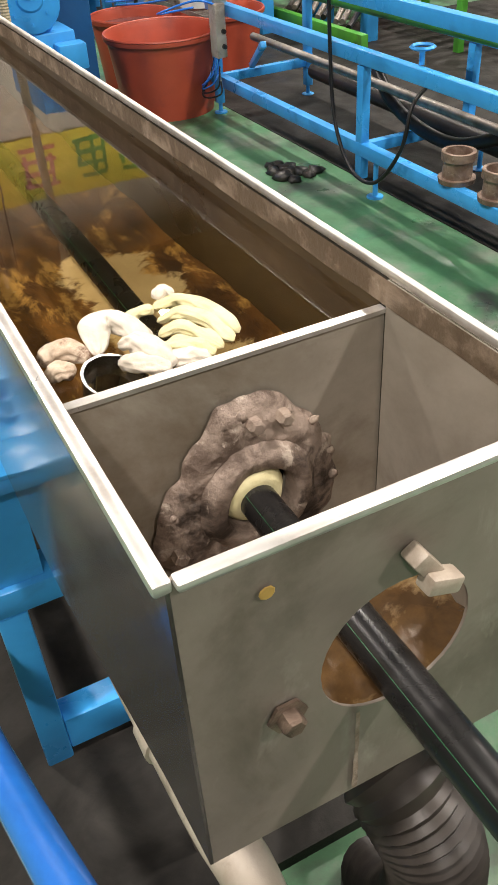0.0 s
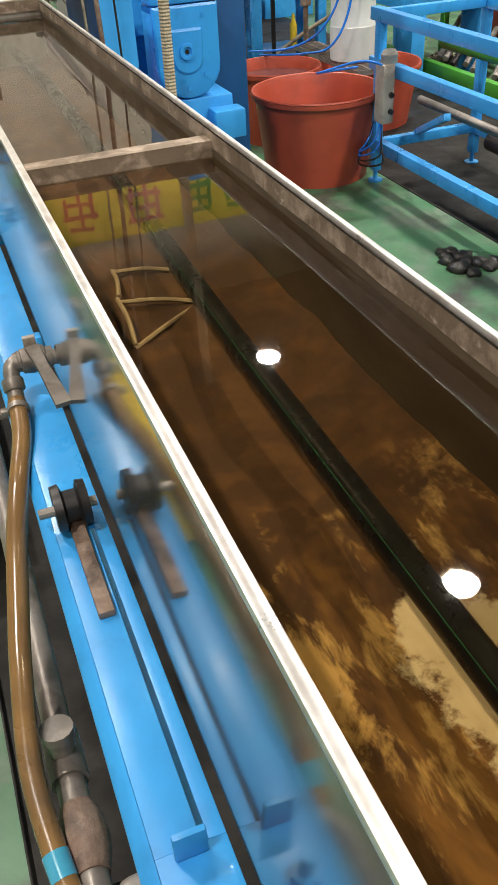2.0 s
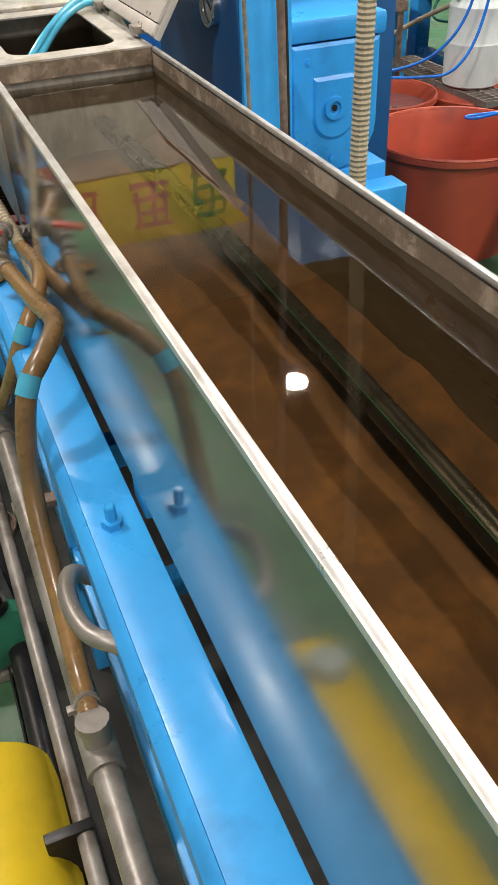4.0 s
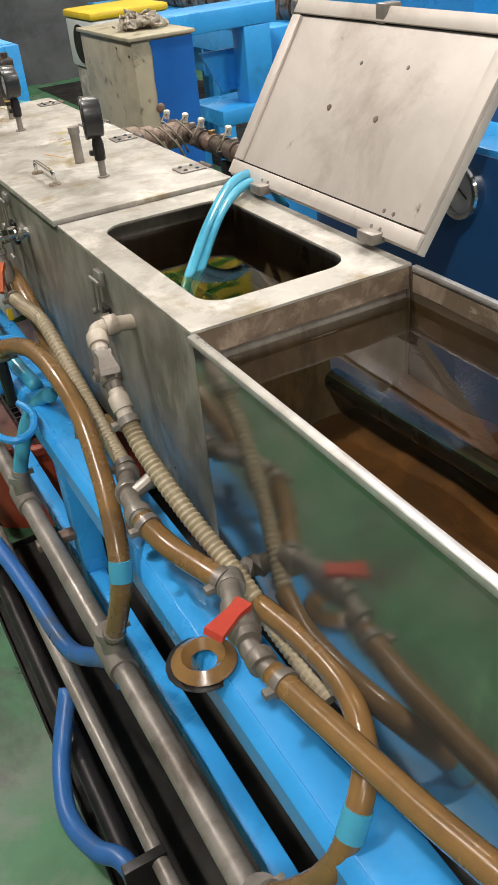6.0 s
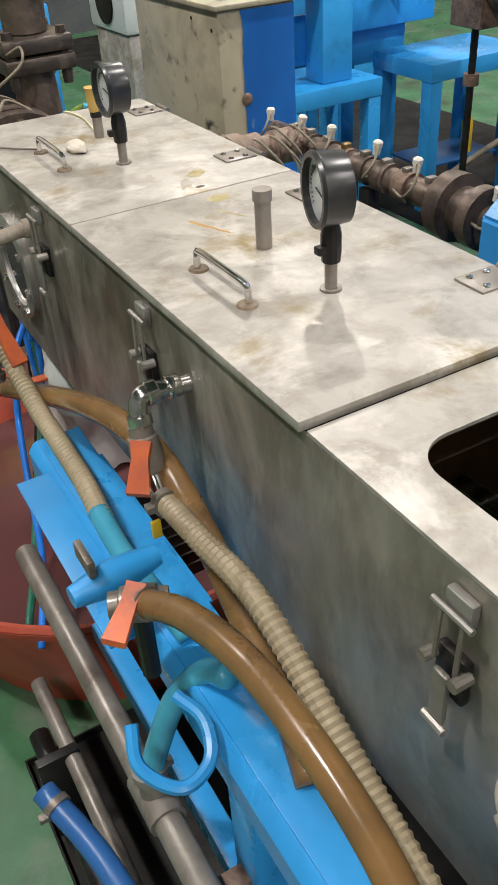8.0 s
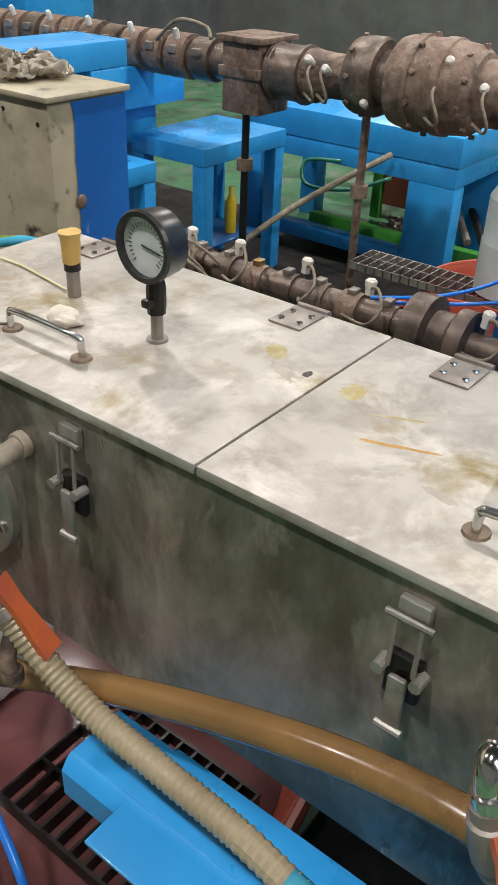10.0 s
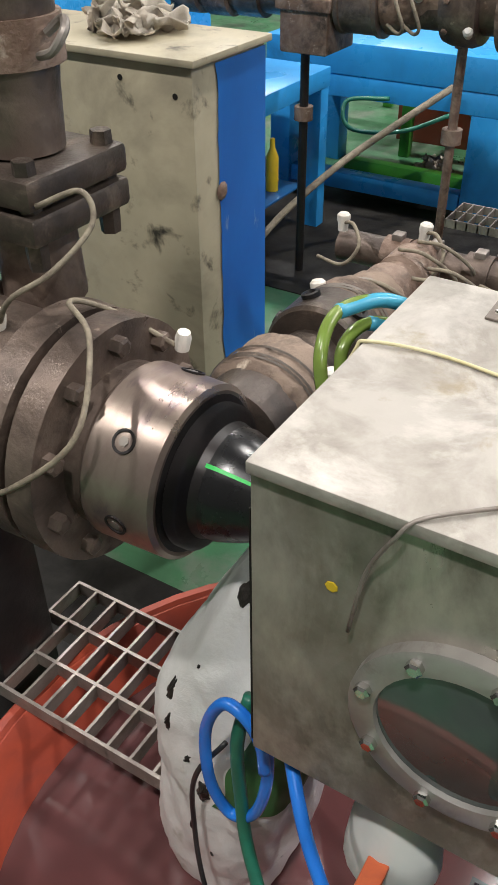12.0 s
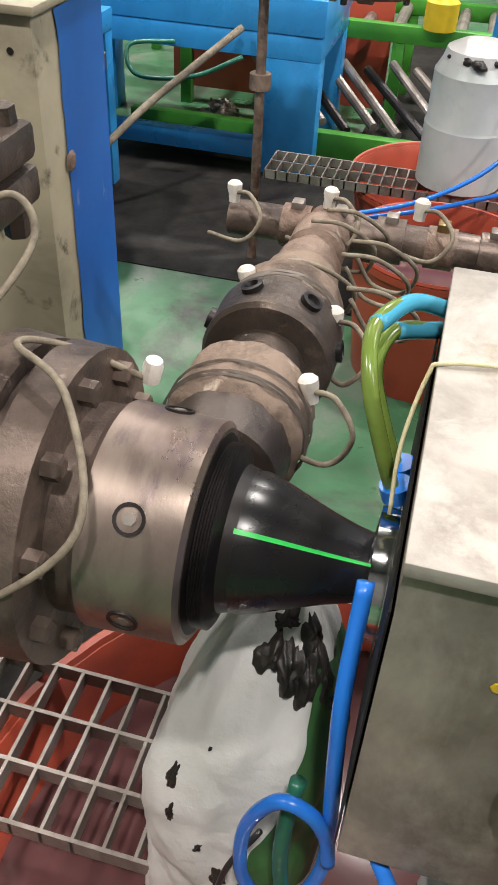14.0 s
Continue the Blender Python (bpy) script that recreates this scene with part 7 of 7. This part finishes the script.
part("barrel", rod(bmesh.new(), (0, 6.0, 0), (0, 10.6, 0), 0.07, 24), M["iron"], ex)
rx = random.Random(21)
for k in range(26):
    y = 7.36 + 0.135 * k
    hb = part("heater_band", ring(bmesh.new(), (0, y, 0), (0, 1, 0), 0.084 + rx.uniform(0, 0.012), 0.1), M["rust" if k % 4 else "iron"], ex)
    part("clamp", boxm(-0.1, -0.07, y - 0.02, y + 0.02, 0.02, 0.05, 0.003), M["galv"], hb)
    if k % 2:
        part("terminal", lathe(bmesh.new(), (-0.05, y, 0.07), (-0.4, 0, 1), [(0, 0.012), (0.035, 0.014), (0.045, 0.01)], 8), M["ceramic"], hb)
part("clamp_block", box(boxm(-0.11, 0.11, 7.01, 7.2, -0.17, 0.1, 0.01), -0.122, 0.122, 6.998, 7.212, -0.03, 0.01, 0.004), M["rust"], ex)
part("cap_plate", boxm(-0.13, 0.13, 6.99, 7.22, 0.1005, 0.125, 0.004), M["rust"], ex)
part("heater_band", lathe(bmesh.new(), (0, 7.0, 0), (0, -1, 0), [(0, 0.1), (0.004, 0.11), (0.02, 0.11), (0.024, 0.105), (0.14, 0.105), (0.146, 0.112), (0.162, 0.112), (0.166, 0.09)], 30), M["iron"], ex, "burnt brown heater band")
part("neck", lathe(bmesh.new(), (0, 6.834, 0), (0, -1, 0.14), [(0, 0.098), (0.03, 0.102), (0.07, 0.09), (0.12, 0.08), (0.16, 0.074), (0.225, 0.074)], 26), M["rust"], ex)
part("flange", lathe(bmesh.new(), (0, 6.62, 0.032), (0, -1, 0), [(0, 0.09), (0.005, 0.132), (0.03, 0.14), (0.1, 0.142), (0.125, 0.132), (0.128, 0.1), (0.19, 0.1)], 32), M["iron"], ex)
dh = part("die_head", lathe(bmesh.new(), (0, 6.43, 0.034), (0, -1, 0), [(0, 0.11), (0.004, 0.15), (0.03, 0.158), (0.06, 0.158), (0.064, 0.166), (0.1, 0.168), (0.104, 0.16), (0.17, 0.16), (0.174, 0.167), (0.215, 0.166), (0.22, 0.158), (0.3, 0.15), (0.33, 0.13), (0.335, 0.112), (0.52, 0.108), (0.53, 0.09)], 36), M["rust"], ex)
rh = random.Random(5)
for y, r, n0 in ((6.58, 0.14, 9), (6.32, 0.168, 10), (6.13, 0.15, 10)):
    for k in range(n0):
        a = 2 * math.pi * (k + 0.4) / n0
        v = Vector((math.cos(a), 0, math.sin(a)))
        part("bolt", lathe(bmesh.new(), Vector((0, y + rh.uniform(-0.015, 0.015), 0.033)) + v * (r - 0.008), v, [(0, 0.012), (0.014, 0.011), (0.016, 0.007)], 6), M["rust"], dh)
for y, z in ((6.78, 0.06), (6.7, 0.035), (6.52, -0.06), (6.2, 0.12), (6.06, 0.05)):
    part("terminal", lathe(bmesh.new(), (-0.08, y, z), (-1, -0.2, 0.5), [(0, 0.016), (0.045, 0.017), (0.055, 0.01)], 10), M["ceramic"], ex)
for y, q in ((6.77, 0.1), (6.72, 0.085), (6.22, 0.15), (6.05, 0.12)):
    part("lead", hose(bmesh.new(), [(-q, y, 0.06), (-q - 0.05, y - 0.02, 0.03), (-q - 0.05, y - 0.05, -0.04), (-q - 0.01, y - 0.02, -0.07), (-q + 0.01, y + 0.03, -0.05)], 0.006, 8, 6), M["wire"], ex, smooth=True)
for y in (7.15, 6.56):
    rd3 = part("support_rod", rod(bmesh.new(), (0, y, -1.046), (0, y, -0.08), 0.017, 12), M["rust" if y < 7 else "black_iron"], ex)
    part("collar", ring(bmesh.new(), (0, y, -0.4), (0, 0, 1), 0.036, 0.05), M["rust"], rd3)
part("cable", hose(bmesh.new(), [(-0.07, 7.6, 0.06), (-0.1, 7.45, 0.15), (-0.1, 7.3, 0.14), (-0.12, 7.25, 0.1)], 0.008, 8, 6), M["wire"], ex, smooth=True)
hose_thing("slung_cable", "thick grey-brown cable slung between machines", "wire", [(2.4, 7.05, 0.03), (2.6, 6.95, 0.2), (2.8, 6.8, 0.37), (3.0, 6.65, 0.5), (3.25, 6.5, 0.62)], 0.015, "cable")
hose_thing("slung_cable", "pale green cable loop under the blue table", "green_dark", [(3.28, 6.5, 0.5), (3.2, 6.7, 0.42), (3.2, 6.95, 0.4), (3.26, 7.0, 0.5), (3.28, 6.8, 0.53)], 0.01, "cable")
rf = thing("reducer", "blue gear reducer and funnel of the far extruder", "machine", (3.75, 9.4, 0))
part("housing", boxm(-0.3, 0.35, 0, 1.6, 0.87, 1.35, 0.08), M["blue"], rf)
part("stand", boxm(-0.25, 0.3, 0.05, 1.5, 0.0, 0.869, 0.01), M["blue"], rf)
part("wheel", lathe(bmesh.new(), (-0.3, 0.6, 1.1), (-1, 0, 0), [(0, 0.2), (0.05, 0.2), (0.06, 0.15)], 26), M["black_iron"], rf)
gr2 = thing("roller_bed", "green painted roller bed with grey rollers", "machine frame", (4.1, 4.6, 0))
for x in (0.0, 0.6):
    part("rail", boxm(x, x + 0.06, 0, 2.6, 0.42, 0.5, 0.004), M["machine_green"], gr2)
    for y in (0.1, 1.3, 2.4):
        part("leg", boxm(x + 0.004, x + 0.056, y, y + 0.06, 0.0, 0.4195, 0.004), M["machine_green"], gr2)
for k in range(16):
    part("roller", rod(bmesh.new(), (0.0605, 0.12 + 0.155 * k, 0.455), (0.5995, 0.12 + 0.155 * k, 0.455), 0.03, 10), M["galv"], gr2)
for k in range(9):
    part("loose_tube", rod(bmesh.new(), (-0.5 + 0.02 * (k % 3), 0.75 + 0.12 * k, 0.14 + 0.02 * (k % 2)), (-0.06, 1.1 + 0.12 * k, 0.3 + 0.02 * (k % 3)), 0.022, 10), M["galv" if k % 3 else "black_iron"], gr2, "oily grey tube leaning on the bed")
part("sill", boxm(-0.62, -0.56, 0.4, 2.5, 0.02, 0.16, 0.004), M["machine_green"], gr2)
part("back_panel", boxm(0.75, 0.77, -0.3, 3.2, 0.6, 0.78, 0.004), M["machine_green"], gr2)
part("back_rail", boxm(0.9, 0.96, -0.5, 3.5, 0.55, 0.62, 0.004), M["machine_green"], gr2)
for y in (0.0, 2.9):
    part("back_post", boxm(0.904, 0.956, y, y + 0.06, 0.0, 0.549, 0.004), M["machine_green"], gr2)
wb = thing("white_canister", "milky plastic canister half full, lid smeared black", "canister", (2.5, 5.53, 0.403))
part("body", lathe(bmesh.new(), (0, 0, 0), (0, 0, 1), [(0, 0.125), (0.01, 0.14), (0.2, 0.142), (0.21, 0.137), (0.36, 0.138), (0.4, 0.115)], 28), M["white_bin"], wb)
part("lid", lathe(bmesh.new(), (0, 0, 0.395), (0, 0, 1), [(0, 0.118), (0.03, 0.11), (0.05, 0.07), (0.055, 0.03)], 24), M["bag"], wb)
rw2 = random.Random(6)
for k in range(14):
    bm = bmesh.new()
    bmesh.ops.create_icosphere(bm, subdivisions=2, radius=rw2.uniform(0.008, 0.026))
    for v in bm.verts:
        v.co *= 1 + 0.6 * noise.noise(v.co * 50 + Vector((k, 0, 0)))
        v.co.z *= 0.6
    o = part("smear", bm, M["soot"], wb, smooth=True)
    a = radians(rw2.uniform(120, 330))
    r0 = rw2.uniform(0.07, 0.125)
    o.location = (r0 * math.cos(a), r0 * math.sin(a), 0.41 + 0.35 * (0.1 - r0))
hose_thing("blue_hose", "bright blue hoses slung past the canister", "tube_blue", [(1.95, 5.9, 0.45), (2.1, 5.6, 0.5), (2.22, 5.4, 0.62), (2.3, 5.3, 0.85), (2.3, 5.25, 1.3)], 0.007)
hose_thing("blue_hose", "bright blue hose hanging beside the canister", "tube_blue", [(2.0, 5.85, 0.43), (2.15, 5.5, 0.48), (2.26, 5.32, 0.55), (2.36, 5.28, 0.8), (2.4, 5.25, 1.4)], 0.007)
pl = thing("blue_post", "upright blue steel post", "post", (3.8, 5.4, 0))
part("post", boxm(0, 0.1, 0, 0.1, 0, 2.2, 0.006), M["blue"], pl)
yc = thing("yellow_can", "small yellow plastic can on the far roller bed", "can", (4.12, 5.75, 0.5))
part("body", lathe(bmesh.new(), (0, 0, 0), (0, 0, 1), [(0, 0.08), (0.12, 0.08), (0.15, 0.04), (0.19, 0.035)], 18), M["yellow"], yc)
yb = thing("yellow_bottle", "small yellow bottle under the blue stand", "bottle", (2.8, 7.13, 0.34))
part("body", lathe(bmesh.new(), (0, 0, -0.14), (0, 0, 1), [(0, 0.028), (0.15, 0.028), (0.19, 0.012), (0.23, 0.011)], 16), M["yellow"], yb)
rw = thing("storage_board", "dark red-brown board behind the far table", "board", (4.4, 6.0, 0))
part("board", boxm(0, 0.03, 0, 1.2, 0.0, 0.6, 0.004), M["tub"], rw)
rag("white_scrap_rag", "crumpled white rag on the floor under the table", "cloth", [(3.88, 6.72, 0.008), (3.95, 6.8, 0.012), (4.02, 6.82, 0.012), (4.08, 6.78, 0.008)], 0.14, 0.05, 13, 3)
bw = thing("dryer_unit", "white fan unit with yellow top on a grey stand", "machine", (1.6, 8.6, 0))
part("stand", boxm(0.0, 0.5, 0, 0.5, 0.0, 0.72, 0.01), M["steel_lid"], bw)
part("fan_box", boxm(-0.02, 0.52, -0.02, 0.52, 0.725, 1.03, 0.02), M["white_bin"], bw)
part("grille", lathe(bmesh.new(), (-0.021, 0.25, 0.88), (-1, 0, 0), [(0, 0.12), (0.01, 0.12), (0.012, 0.1)], 22), M["dark"], bw)
part("cover", boxm(-0.03, 0.53, -0.03, 0.53, 1.031, 1.08, 0.02), M["yellow"], bw)
bf = thing("portal_frame", "blue painted portal frame behind the die", "machine frame", (0.18, 7.27, 0))
for x in (0.0, 0.5):
    for y in (0.0, 1.4):
        part("post", boxm(x, x + 0.07, y, y + 0.07, 0, 1.12, 0.004), M["blue"], bf)
for y in (0.0, 1.4):
    part("beam", boxm(0.0705, 0.4995, y, y + 0.07, 1.05, 1.12, 0.004), M["blue"], bf)
for x in (0.0, 0.5):
    part("beam", boxm(x, x + 0.07, 0.0705, 1.3995, 1.05, 1.12, 0.004), M["blue"], bf)
part("gearbox", boxm(0.08, 0.49, 0.2, 1.3, 0.6, 1.0, 0.03), M["black_iron"], bf, "dark oily gearbox")
part("gearbox_stand", boxm(0.12, 0.45, 0.25, 1.25, 0.0, 0.5995, 0.004), M["blue"], bf)
